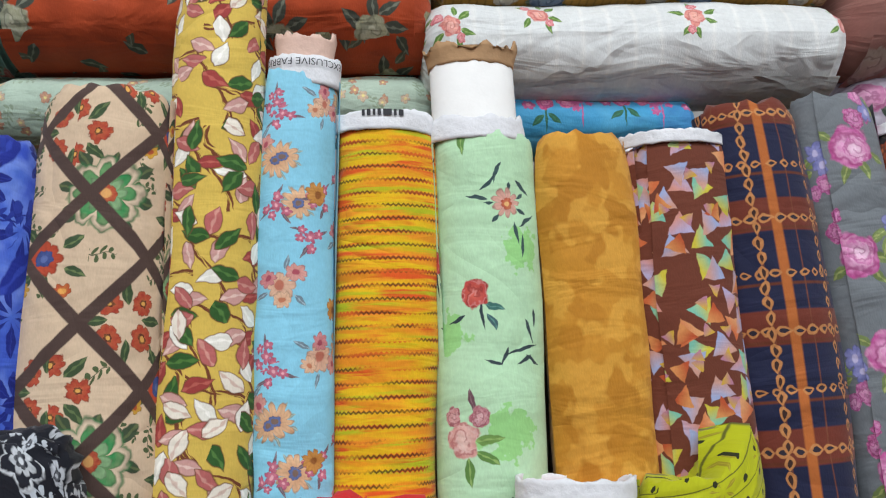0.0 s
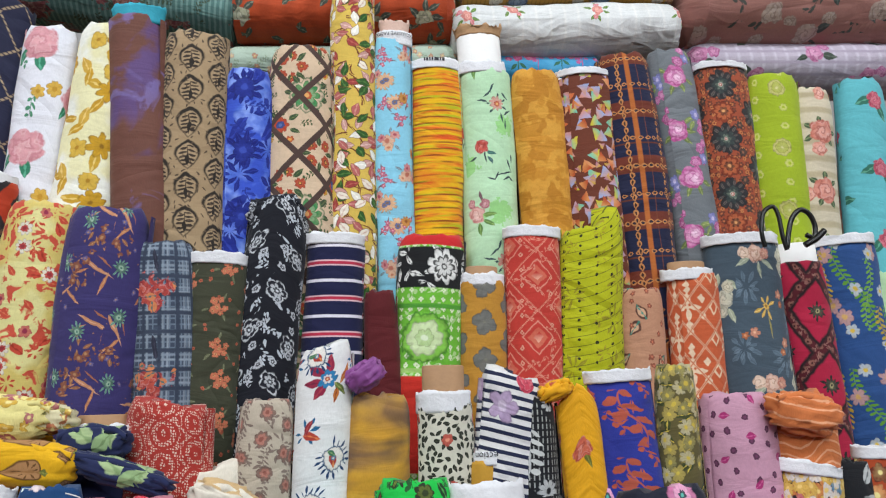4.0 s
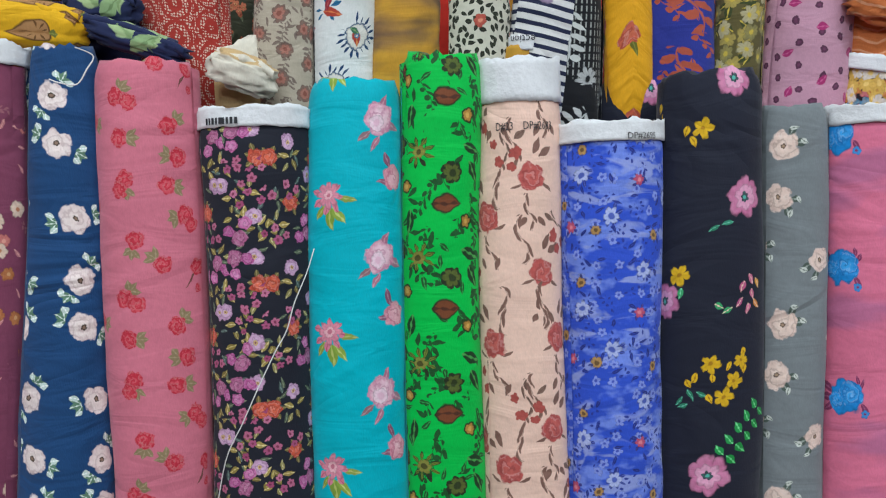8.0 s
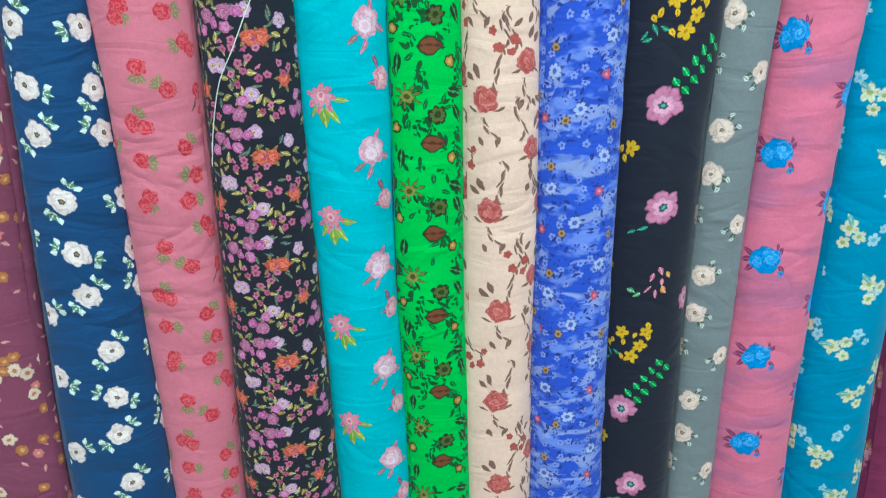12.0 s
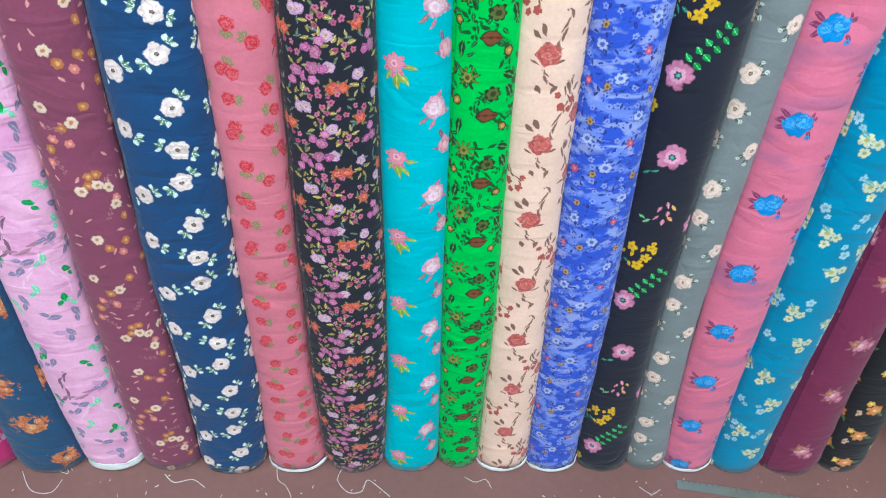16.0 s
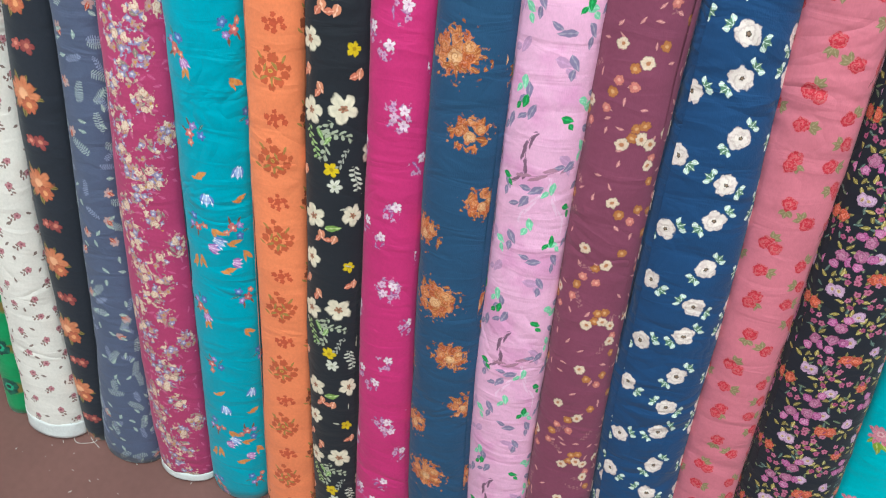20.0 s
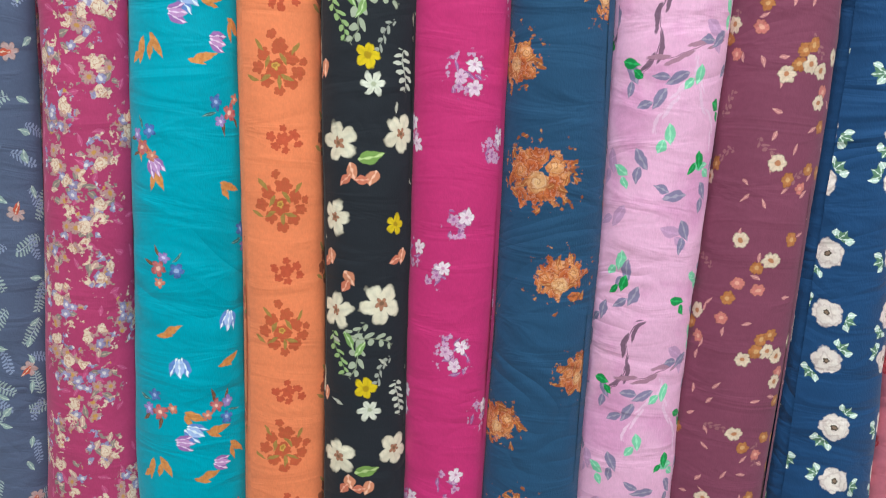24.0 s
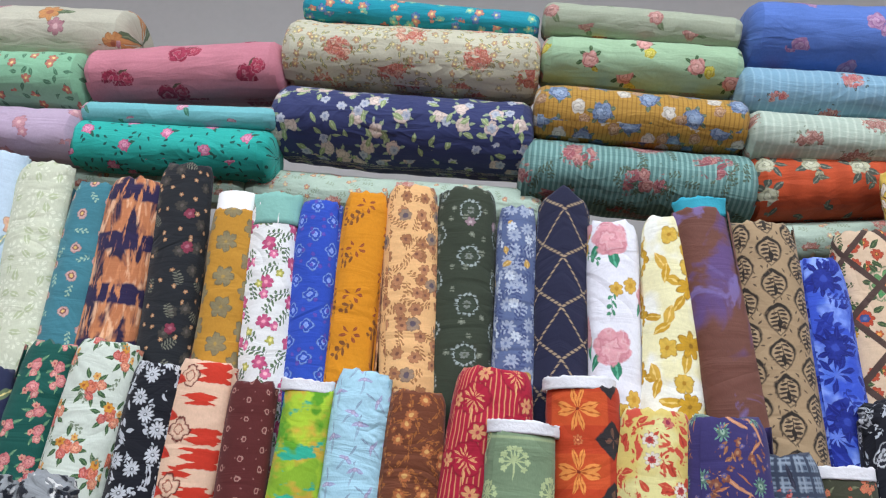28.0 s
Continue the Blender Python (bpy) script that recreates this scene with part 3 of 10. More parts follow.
def band_mesh(name, base, axis, r, height, mat, seed, ragged=0.004, flare=0.0, thick=0.0016, segs=72, tip=0.0):
    sq = SQUASH[0]
    """A loose turn of cloth or paper round a roll's end with an uneven, frayed rim and real thickness."""
    right, front = ring_dirs(axis)
    rnd = random.Random(seed)
    s = rnd.uniform(0, 99)
    verts, faces, uvs = [], [], []
    levels = 6
    for inner in (0, 1):
        for k in range(levels + 1):
            h = k / levels
            for j in range(segs):
                a = j / segs * 2 * math.pi
                ca, sa = math.cos(a), math.sin(a)
                rr = r * (1 + flare * h * h + 0.02 * noise.noise((ca * 2 + s, sa * 2, h * 2)) + 0.03 * h * noise.noise((ca * 5 + s, sa * 5, h * 3)))
                rr -= thick if inner else 0
                z = h * height
                if k == levels:
                    z += ragged * (1.1 * noise.noise((ca * 2 + s, sa * 2, 1)) + 0.45 * noise.noise((ca * 7 + s, sa * 7, 1)) + rnd.uniform(-0.14, 0.14)) + tip * max(0, ca) ** 3
                if k == 0:
                    z += 0.25 * ragged * noise.noise((ca * 6 + s, sa * 6, 7))
                p = Vector(base) + axis * z + right * ca * rr + front * sa * rr * sq
                verts.append(p[:])
                uvs.append((a * r, z))
    q = (levels + 1) * segs
    for inner in (0, 1):
        for k in range(levels):
            for j in range(segs):
                a0, a1 = inner * q + k * segs + j, inner * q + k * segs + (j + 1) % segs
                f = (a0, a1, a1 + segs, a0 + segs)
                faces.append(f if not inner else f[::-1])
    for lev in (0, levels):
        for j in range(segs):
            a0, a1 = lev * segs + j, lev * segs + (j + 1) % segs
            f = (a0, a1, q + a1, q + a0)
            faces.append(f[::-1] if lev == 0 else f)
    return mesh_of(name, verts, faces, mat, uvs)


def tube_mesh(name, base, axis, r, height, mat, wall=0.004, segs=36):
    sq = SQUASH[0]
    right, front = ring_dirs(axis)
    verts, faces = [], []
    prof = [(r, 0.0), (r, height - 0.001), (r - 0.001, height), (r - wall + 0.001, height), (r - wall, height - 0.001), (r - wall, height * 0.2)]
    for rr, z in prof:
        for j in range(segs):
            a = j / segs * 2 * math.pi
            verts.append((Vector(base) + axis * z + right * math.cos(a) * rr + front * math.sin(a) * rr * sq)[:])
    for k in range(len(prof) - 1):
        for j in range(segs):
            faces.append((k * segs + j, k * segs + (j + 1) % segs, (k + 1) * segs + (j + 1) % segs, (k + 1) * segs + j))
    faces.append([(len(prof) - 1) * segs + j for j in range(segs)])
    return mesh_of(name, verts, faces, mat)


def wrap_text(name, words, base, axis, r, size, mat, turn=0.0, flip=False, squeeze=1.0):
    """Lettering laid round a roll's face, centred on the front; flip stands it on its head."""
    cu = bpy.data.curves.new(name, "FONT")
    cu.body, cu.size, cu.align_x, cu.resolution_u = words, size, "CENTER", 2
    tmp = bpy.data.objects.new(name, cu)
    scene.collection.objects.link(tmp)
    me = bpy.data.meshes.new_from_object(tmp.evaluated_get(bpy.context.evaluated_depsgraph_get()))
    bpy.data.objects.remove(tmp)
    right, front = ring_dirs(axis)
    for v in me.vertices:
        x, z = v.co.x * squeeze, v.co.y
        if flip:
            x, z = -x, -z
        a = turn + x / r
        v.co = Vector(base) + axis * z + right * math.sin(a) * (r + 0.0012) + front * math.cos(a) * (r + 0.0016) * SQUASH[0]
    me.materials.clear()
    me.materials.append(mat)
    return me


def bars(name, base, axis, r, size, widths, mat, turn=0.0):
    """A row of plain bars round a roll's face in place of unreadable or private lettering."""
    right, front = ring_dirs(axis)
    verts, faces = [], []
    x = -sum(widths) / 2 - 0.0012 * len(widths) / 2
    for w in widths:
        for q in range(3):
            x0, x1 = x + w * q / 3, x + w * (q + 1) / 3
            k = len(verts)
            for xx, zz in ((x0, 0), (x1, 0), (x1, size), (x0, size)):
                a = turn + xx / r
                verts.append((Vector(base) + axis * zz + right * math.sin(a) * (r + 0.0012) + front * math.cos(a) * (r + 0.0016) * SQUASH[0])[:])
            faces.append((k, k + 1, k + 2, k + 3))
        x += w + 0.0012
    return mesh_of(name, verts, faces, mat, None, False)


SQUASH = [1.0]


def lap_mesh(name, bot, top, rb, rt, side, mat, seed, squash, path):
    """The free edge of the outermost turn: a thin strip that runs down the roll."""
    bot, top = Vector(bot), Vector(top)
    axis = top - bot
    ln = axis.length
    axis.normalize()
    right, front = ring_dirs(axis)
    verts, uvs, faces = [], [], []
    rings, wide = 36, 5
    for k in range(rings + 1):
        h = 0.004 + 0.992 * k / rings
        aside, r0, ahead = station(path, rb, rt, h)
        edge = 0.10 * noise.noise((seed, h * 9.0, 0)) + 0.04 * noise.noise((seed, h * 40.0, 4))
        for j in range(wide + 1):
            q = j / wide
            a = side + (0.55 * q + edge * (1 - q)) * (1 if side > 0 else -1)
            lift = 1.028 if q < 0.9 else 0.985
            p = bot + axis * (h * ln) + right * (math.sin(a) * r0 * lift + aside) + front * (math.cos(a) * r0 * lift * squash - ahead)
            verts.append(p[:])
            uvs.append((a * r0 + 0.03, ln - h * ln + 0.02))
    n = wide + 1
    for k in range(rings):
        for j in range(wide):
            a0 = k * n + j
            faces.append((a0, a0 + 1, a0 + n + 1, a0 + n))
    return mesh_of(name, verts, faces, mat, uvs)


GROUP_OF = {1: "front row of tall standing rolls", 2: "second tier of short rolls", 3: "third tier of rolls", 4: "fourth tier of rolls"}
serial = [0]


def bolt(key, top, bot, rt, rb, cap, row, path=()):
    fab = Fab.made[key]
    serial[0] += 1
    seed = serial[0] * 17 + row
    top, bot = Vector(top), Vector(bot)
    axis = (top - bot).normalized()
    thing = new("fabric_roll")
    tagged(thing, "standing roll of " + fab.label, "fabric roll", GROUP_OF[row])
    thing.location = bot
    bpy.context.view_layer.update()
    inv = Matrix.Translation(-bot)

    def add(name, me, label=""):
        me.transform(inv)
        return part(name, me, thing, label)

    kw = dict(rings=64, segs=36) if row == 1 else dict(rings=44, segs=28)
    cloth_top = top.copy()
    SQUASH[0] = 0.66 if row == 1 else 0.62
    dome = 0.0
    crown, wave, bulge, ragged, squash = None, (1.4 if row == 1 else 2.5), 0.0, 0.003, (0.66 if row == 1 else 0.62)
    if cap == "crump":
        crown, wave, ragged = (lambda c, s: 0.010 * c + 0.006 * math.sin(5 * c)), 4.0, 0.012
    if cap == "fold":
        crown, wave, ragged = (lambda c, s: 0.006 * c * (1 if seed % 2 else -1)), 2.0, 0.006
    if cap == "peak":
        crown = lambda c, s: 0.022 * (1 - abs(c)) - 0.006
    if cap == "pillow":
        crown, bulge, wave = (lambda c, s: 0.030 * ((1 + c) / 2) ** 2.5 - 0.004), 0.03, 1.4
    if cap in ("plain", "fold", "crump", "pillow"):
        dome = 0.07 if row == 1 else 0.15
        ragged = max(ragged, 0.005)
    if key == "sage_flower":
        bulge = 0.10
    if cap in ("tube_w", "tube_k", "white", "white_thin", "white_tag", "white_label", "white_label2", "white_d23", "white_print", "white_print2", "white_coll"):
        cloth_top = top - axis * (0.004 if cap == "white_thin" else (0.014 if row == 1 else 0.010))
    if cap in ("tube_w",):
        cloth_top = top - axis * 0.018
    add("cloth", roll_mesh("cloth", bot, cloth_top, rb, rt, fab.m, seed, wave=wave, ragged=ragged, crown=crown, bulge=bulge, squash=squash, path=path, dome=dome, **kw))
    side = random.Random(seed + 1).choice((-1, 1)) * random.Random(seed + 2).uniform(1.0, 1.35)
    if cap not in ("crump",):
        add("outer_lap", lap_mesh("outer_lap", bot, cloth_top, rb, rt, side, fab.m, seed, squash, path), "loose outer edge of the cloth")
    # an outer lap whose edge runs down the roll
    if cap.startswith("white"):
        hgt = 0.006 if cap == "white_thin" else (0.030 if cap == "white_d23" else (0.012 if row == 1 else 0.008))
        low = 0.002 if cap == "white_thin" else 0.004
        add("selvedge", band_mesh("selvedge", cloth_top - axis * low, axis, rt * 1.03 + 0.001, hgt + low, M_WHITE, seed, 0.004 if row == 1 else 0.003), "white frayed selvedge")
    if cap == "white_d23":
        add("print", wrap_text("print", "D#23    DP#2683", cloth_top - axis * 0.026, axis, rt * 1.02, 0.0088, M_INK, turn=0.0, squeeze=0.72), "dark printed lettering")
    if cap == "white_print":
        add("print", bars("print", cloth_top - axis * 0.002, axis, rt * 1.045, 0.005, (0.0022, 0.0018, 0.0024, 0.0018, 0.0050, 0.0020, 0.0022, 0.0024), M_INK, -0.45), "dark printed marks")
    if cap == "white_print2":
        add("print", wrap_text("print", "DP#2695", cloth_top - axis * 0.003, axis, rt * 1.045, 0.007, M_INK, turn=0.45), "dark printed lettering")
    if cap == "white_coll":
        add("print", wrap_text("print", "Collection", cloth_top + axis * 0.008, axis, rt * 1.045, 0.009, M_INK, flip=True), "dark printed lettering")
    if cap == "white_tag":
        add("print", bars("print", cloth_top + axis * 0.004, axis, rt * 1.045, 0.004, (0.0018, 0.0022, 0.0016, 0.0020, 0.0050, 0.0016, 0.0030), M_INK, 0.0), "dark printed marks")
    if cap in ("white_label", "white_label2"):
        right, front = ring_dirs(axis)
        add("paper_label", band_patch("paper_label", cloth_top - axis * 0.012, axis, rt * 1.05, 0.011, 0.15 if cap == "white_label" else -0.6, 0.95 if cap == "white_label" else 0.6, M_PAPER), "small white paper label")
        add("print", bars("print", cloth_top - axis * 0.008, axis, rt * 1.062, 0.005, (0.005, 0.003, 0.004, 0.006), M_INK, 0.55 if cap == "white_label" else 0.0), "dark printed marks")
    if cap == "plain_w":
        add("selvedge", band_mesh("selvedge", bot + axis * 0.001, axis, rb * 1.03, 0.03, M_WHITE, seed, 0.002), "white selvedge at the foot")
    if row == 1 and key in ("rose_dense", "peach_rose", "pink_blue_rose", "pink_leaf", "royal_blossom", "pink_rose"):
        add("foot_selvedge", band_mesh("foot_selvedge", bot + axis * 0.001, axis, rb * 1.02 + 0.001, 0.014 if key in ("pink_leaf", "rose_dense") else 0.006, M_WHITE, seed + 5, 0.003), "white frayed selvedge at the foot")
    if cap == "fringe_pink":
        add("fringe", band_mesh("fringe", top - axis * 0.014, axis, rt * 1.04, 0.017, M_PINKFR, seed, 0.006, 0.05), "pink and white frayed fringe")
    if cap == "fold_coral":
        add("folded_end", band_mesh("folded_end", top - axis * 0.006, axis, rt * 0.96, 0.015, M_CORALFR, seed, 0.008, 0.06), "crumpled coral cloth end")
    if cap == "roll":
        add("inner_turn", band_mesh("inner_turn", top - axis * 0.006, axis, rt * 0.9, 0.026, fab.m, seed, 0.004, -0.08), "inner turn of the same cloth")
    if cap == "tealtop":
        add("border", band_mesh("border", top - axis * 0.035, axis, rt * 1.03, 0.038, M_TEALTOP, seed, 0.003), "dusty teal border band")
    if cap == "teal_lining":
        add("lining", band_mesh("lining", top - axis * 0.010, axis, rt * 0.92, 0.022, M_TEALFR, seed, 0.005, 0.10, tip=0.0), "bright teal lining cloth")
    if cap == "tube_w":
        add("core_tube", tube_mesh("core_tube", cloth_top - axis * 0.03, axis, rt * 0.90, 0.052, M_PAPER), "white card core tube")
    if cap == "tube_k":
        add("selvedge", band_mesh("selvedge", cloth_top - axis * 0.008, axis, rt * 1.02, 0.013, M_WHITE, seed, 0.003), "white frayed selvedge")
        add("core_tube", tube_mesh("core_tube", cloth_top - axis * 0.03, axis, rt * 0.72, 0.044, M_KRAFT), "brown kraft core tube")
    if cap == "kraft_top":
        add("selvedge", band_mesh("selvedge", cloth_top - axis * 0.012, axis, rt * 1.04, 0.020, M_WHITE, seed, 0.003), "white frayed selvedge")
        add("core_tube", tube_mesh("core_tube", cloth_top - axis * 0.03, axis, rt * 0.80, 0.062, M_KRAFT), "brown kraft core tube")
    if cap == "tube_long":
        add("selvedge", band_mesh("selvedge", cloth_top - axis * 0.004, axis, rt * 1.01, 0.015, M_WHITE, seed, 0.004, -0.05), "white frayed selvedge")
        add("core_tube", tube_mesh("core_tube", cloth_top - axis * 0.03, axis, rt * 0.86, 0.083, M_PAPER), "long white card core tube")
        add("torn_wrap", band_mesh("torn_wrap", cloth_top + axis * 0.046, axis, rt * 0.88, 0.012, M_BROWNPAPER, seed, 0.008, 0.12), "torn brown kraft paper")
    if cap == "tube_print":
        add("selvedge", band_mesh("selvedge", cloth_top - axis * 0.010, axis, rt * 1.02, 0.018, M_WHITE, seed, 0.002), "white printed selvedge")
        add("print", wrap_text("print", "EXCLUSIVE FABRIC", cloth_top + axis * 0.005, axis, rt * 1.05, 0.0062, M_INK, flip=True), "dark printed lettering")
        add("paper_scrap", band_mesh("paper_scrap", cloth_top + axis * 0.004, axis, rt * 0.8, 0.018, M_PINKCLOTH, seed, 0.006, 0.1), "torn beige paper")
    if cap == "stick":
        add("core_tube", tube_mesh("core_tube", cloth_top - axis * 0.02, axis, rt * 0.8, 0.03, M_PAPER), "white card core tube")
    return thing


def band_patch(name, base, axis, r, height, a0, a1, mat):
    right, front = ring_dirs(axis)
    verts, faces = [], []
    n = 8
    for rr in (r, r - 0.0008):
        for k in (0, 1):
            for j in range(n + 1):
                a = a0 + (a1 - a0) * j / n
                verts.append((Vector(base) + axis * height * k + right * math.sin(a) * rr + front * math.cos(a) * rr * SQUASH[0])[:])
    m = n + 1
    for j in range(n):
        faces += [(j, j + 1, m + j + 1, m + j), (2 * m + j + 1, 2 * m + j, 3 * m + j, 3 * m + j + 1), (m + j, m + j + 1, 3 * m + j + 1, 3 * m + j), (j + 1, j, 2 * m + j, 2 * m + j + 1)]
    faces += [(0, m, 3 * m, 2 * m), (n, 2 * m + n, 3 * m + n, m + n)]
    return mesh_of(name, verts, faces, mat, None, False)


def lying(key, a, b, r):
    """A thick roll that lies on the shelf among others, its ends soft and gathered."""
    fab = Fab.made[key]
    serial[0] += 1
    seed = serial[0] * 13
    a, b = Vector(a), Vector(b)
    thing = new("lying_roll")
    tagged(thing, "lying roll of " + fab.label, "fabric roll", "rolls lying on the top shelf")
    thing.location = a
    ln = (b - a).length
    axis = (b - a).normalized()
    rnd = random.Random(seed)
    s = rnd.uniform(0, 99)
    rings, segs = 40, 30
    verts, faces, uvs = [], [], []
    prof = [(0.0, 0.0), (0.0, 0.42), (0.006, 0.72), (0.022, 0.90)] + [(0.05 + 0.90 * k / rings, 1.0) for k in range(rings + 1)] + [(0.978, 0.90), (0.994, 0.72), (1.0, 0.42), (1.0, 0.0)]
    up, fr = Vector((0, 0, 1)), Vector((0, -1, 0))
    up = (up - axis * up.dot(axis)).normalized()
    for h, sh in prof:
        sag = 0.0
        for j in range(segs + 1):
            t = j / segs * 2 * math.pi
            c, q = math.cos(t), math.sin(t)
            w = 0.08 * noise.noise((c + s, q + s, h * ln * 7)) + 0.04 * noise.noise((c * 2 + s, q * 2, h * ln * 42))
            e = (1 - sh) * 0.35 * noise.noise((c * 3 + s, q * 3, 2))
            rr = r * (sh + w + e)
            flat = 1.0 if q > 0 else 0.97
            cq, qq = math.copysign(abs(c) ** 0.96, c), math.copysign(abs(q) ** 0.96, q)
            p = a + axis * (h * ln) + up * (qq * rr * flat) + fr * (cq * rr * 1.35)
            verts.append(p[:])
            uvs.append((h * ln - ln / 2, -t * r if t <= math.pi else (2 * math.pi - t) * r))
    n = segs + 1
    for k in range(len(prof)):
        for j in range(n):
            t = j / segs * 2 * math.pi
            t = t if t <= math.pi * 1.5 else t - 2 * math.pi
            uvs[k * n + j] = (uvs[k * n + j][0], -t * r)
    def span(name, k0, k1, label=""):
        fs = [((k - k0) * n + j, (k - k0 + 1) * n + j, (k - k0 + 1) * n + j + 1, (k - k0) * n + j + 1) for k in range(k0, k1) for j in range(segs)]
        me = mesh_of(name, verts[k0 * n:(k1 + 1) * n], fs, fab.m, uvs[k0 * n:(k1 + 1) * n])
        me.transform(Matrix.Translation(-a))
        part(name, me, thing, label)
    last = len(prof) - 1
    span("cloth", 4, last - 4)
    span("gathered_end", 0, 4, "gathered end of the roll")
    span("gathered_end", last - 4, last, "gathered end of the roll")
    # the free edge of the outer turn along the front
    strip, fs, us = [], [], []
    t0 = rnd.uniform(-1.5, -1.15)
    for k in range(31):
        h = 0.02 + 0.96 * k / 30
        for q in range(4):
            t = t0 + 0.10 * noise.noise((h * ln * 9, s, 1)) * (q == 0) + q * 0.22
            c, w = math.cos(t), math.sin(t)
            cq, wq = math.copysign(abs(c) ** 0.96, c), math.copysign(abs(w) ** 0.96, w)
            rr = r * (1.004 + 0.08 * noise.noise((c + s, w + s, h * ln * 7))) * (0.97 if q == 3 else 1.0)
            strip.append((axis * (h * ln) + up * (wq * rr) + fr * (cq * rr * 1.35))[:])
            us.append((h * ln - ln / 2 + 0.02, -t * r + 0.013))
    for k in range(30):
        for q in range(3):
            a0 = k * 4 + q
            fs.append((a0, a0 + 4, a0 + 5, a0 + 1))
    part("outer_lap", mesh_of("outer_lap", strip, fs, fab.m, us), thing, "loose outer edge of the cloth")
    return thing


# ceiling lamps: two rows of long tubes over the aisle
def ceiling_lamp(x, y, watts, tilt):
    lamp = new("ceiling_lamp")
    tagged(lamp, "long white tube lamp fixed to the ceiling", "ceiling lamp", "ceiling lamps")
    lamp.location = (x, y, 3.0)
    part("housing", box("housing", (-0.62, -0.05, -0.05), (0.62, 0.05, 0.0), M_CEIL, 0.006), lamp)
    part("tube", box("tube", (-0.60, -0.025, -0.085), (0.60, 0.025, -0.052), M_LAMP, 0.01), lamp, "glowing white tube")
    ceiling_lamp_light(x, y, 2.90, 1.2, 0.12, watts, tilt)


for lx in (-2.1, -0.5, 1.1):
    ceiling_lamp(lx, -0.32, 32.0, 10)
    ceiling_lamp(lx, -2.4, 50.0, 25)


# ---------------------------------------------------------------- printed cloths
def ditsy(f, scale, s, cols, n=5, d=0.4, heart="e8d890", dens=0.8, leaf=None, loose=0.85):
    """Small flowers thrown all over, each colour on its own scatter."""
    if leaf:
        f.scat(scale * 1.15, loose, 6.3, dens).leaf(0, 0, 0, s * 1.1, s * 0.45, leaf, heart)
        f.scat(scale * 0.95, loose, 6.3, dens).leaf(0, 0, 0, s * 1.2, s * 0.4, leaf, heart)
    for k, c in enumerate(cols):
        f.scat(scale * (1 + 0.13 * k), loose, 6.3, dens * (0.9 - 0.1 * k)).flower(s, n, d, 0.25, c, heart)
    return f


def bouquet(f, s, cols, leaf, vein, dark, pu, pv, spots):
    """Ragged clusters of small roses and leaves at spots of a repeat."""
    f.clump([(u, v, s * 2.3 * k) for u, v, k in spots], pu, pv, 0.85, 0.8)
    f.scat(0.62 / s, 0.9, 6.3, 0.85).leaf(0, 0, 0, s * 0.8, s * 0.32, leaf, vein)
    f.clump([(u, v, s * 1.8 * k) for u, v, k in spots], pu, pv, 0.85, 0.7)
    f.scat(0.70 / s, 0.9, 6.3, 0.9).leaf(0, 0, 0, s * 0.7, s * 0.3, cols[2], leaf)
    for k, c in enumerate(cols):
        f.scat((0.66 + 0.08 * k) / s, 0.8, 6.3, 0.8 - 0.12 * k).rose(s * 0.68, c, cols[(k + 1) % len(cols)], dark)
    return f.clump()


def tuft(f, x, y, ang, s, a, b, n=3):
    """Small leaves fanned from one point."""
    for k in range(n):
        d = radians(ang + (k - (n - 1) / 2) * 48)
        f.leaf(x + math.cos(d) * s, y + math.sin(d) * s, math.degrees(d), s, s * 0.58, a, b)
    return f


def tulip(f, ang, s, a, b, tip):
    """Open tulip: petals side by side from one foot."""
    for k, o in enumerate((-30, 30, 0)):
        d = radians(ang + o)
        f.leaf(math.cos(d) * s, math.sin(d) * s, ang + o * 0.6, s, s * 0.46, a if k < 2 else b, tip)
    return f


# ---- front row
f = Fab("cream_dot", "cream cotton dotted with dark red flowers", "dccfae")
ditsy(f, 28, 0.009, ["7a2a34", "8a3a3a"], dens=0.55)
f = Fab("green_ikat", "emerald green silk with bronze bars and ringed medallions", "1f8f58", 0.5)
f.stripes(0.085, 0.22, "7d6a3a", off=0.01, wob=0.02, soft=0.15)
f.cell(0.05, 0.085, 0, 0.03, 0.5).flower(0.017, 8, 0.15, 0.4, "123f3c", "35b48a").flower(0.009, 6, 0.2, 0.5, "35b48a", "0f3a34")
f = Fab("white_sprig", "off-white cotton with small dusty pink sprigs", "e4dcd8")
f.cell(0.032, 0.044, 0, 0, 0.5, 20, 60, 0.35).sprig(0, 0.005, 20, 0.009, 0.005, 3, 0.2, "6a5a58", "8a6a66").flower(0.0055, 5, 0.4, 0.3, "c98a94", "8a4a58")
f.cell(0.038, 0.03, 0.01, 0.01, 0.5, 0, 180, 0.5, 0.6).leaf(0, 0, 30, 0.005, 0.002, "7a6460", "9a8480")
f = Fab("black_bouquet", "charcoal cotton with orange carnation bouquets", "262a35", zoom=0.75)
f.cell(0.075, 0.092, -0.005, 0.03, 0.5, 0, 10).ring(0.006, 0.024, 9, 0.5, "8a7a44", "5a4a2a", 0.2).flower(0.017, 9, 0.35, 0.3, "c8704e", "f0b088").at(0.006, 0.010).flower(0.009, 7, 0.35, 0.3, "b85a44", "e8a070")
f.cell(0.075, 0.092, 0.006, 0.076, 0.5).flower(0.008, 5, 0.5, 0.3, "8a3a40", "c87a68").at(-0.011, 0).flower(0.006, 5, 0.5, 0.3, "a84a48", "d88a78")
f = Fab("slate_feather", "slate blue cotton printed with pale feathers and leaves", "525a76", zoom=1.49)
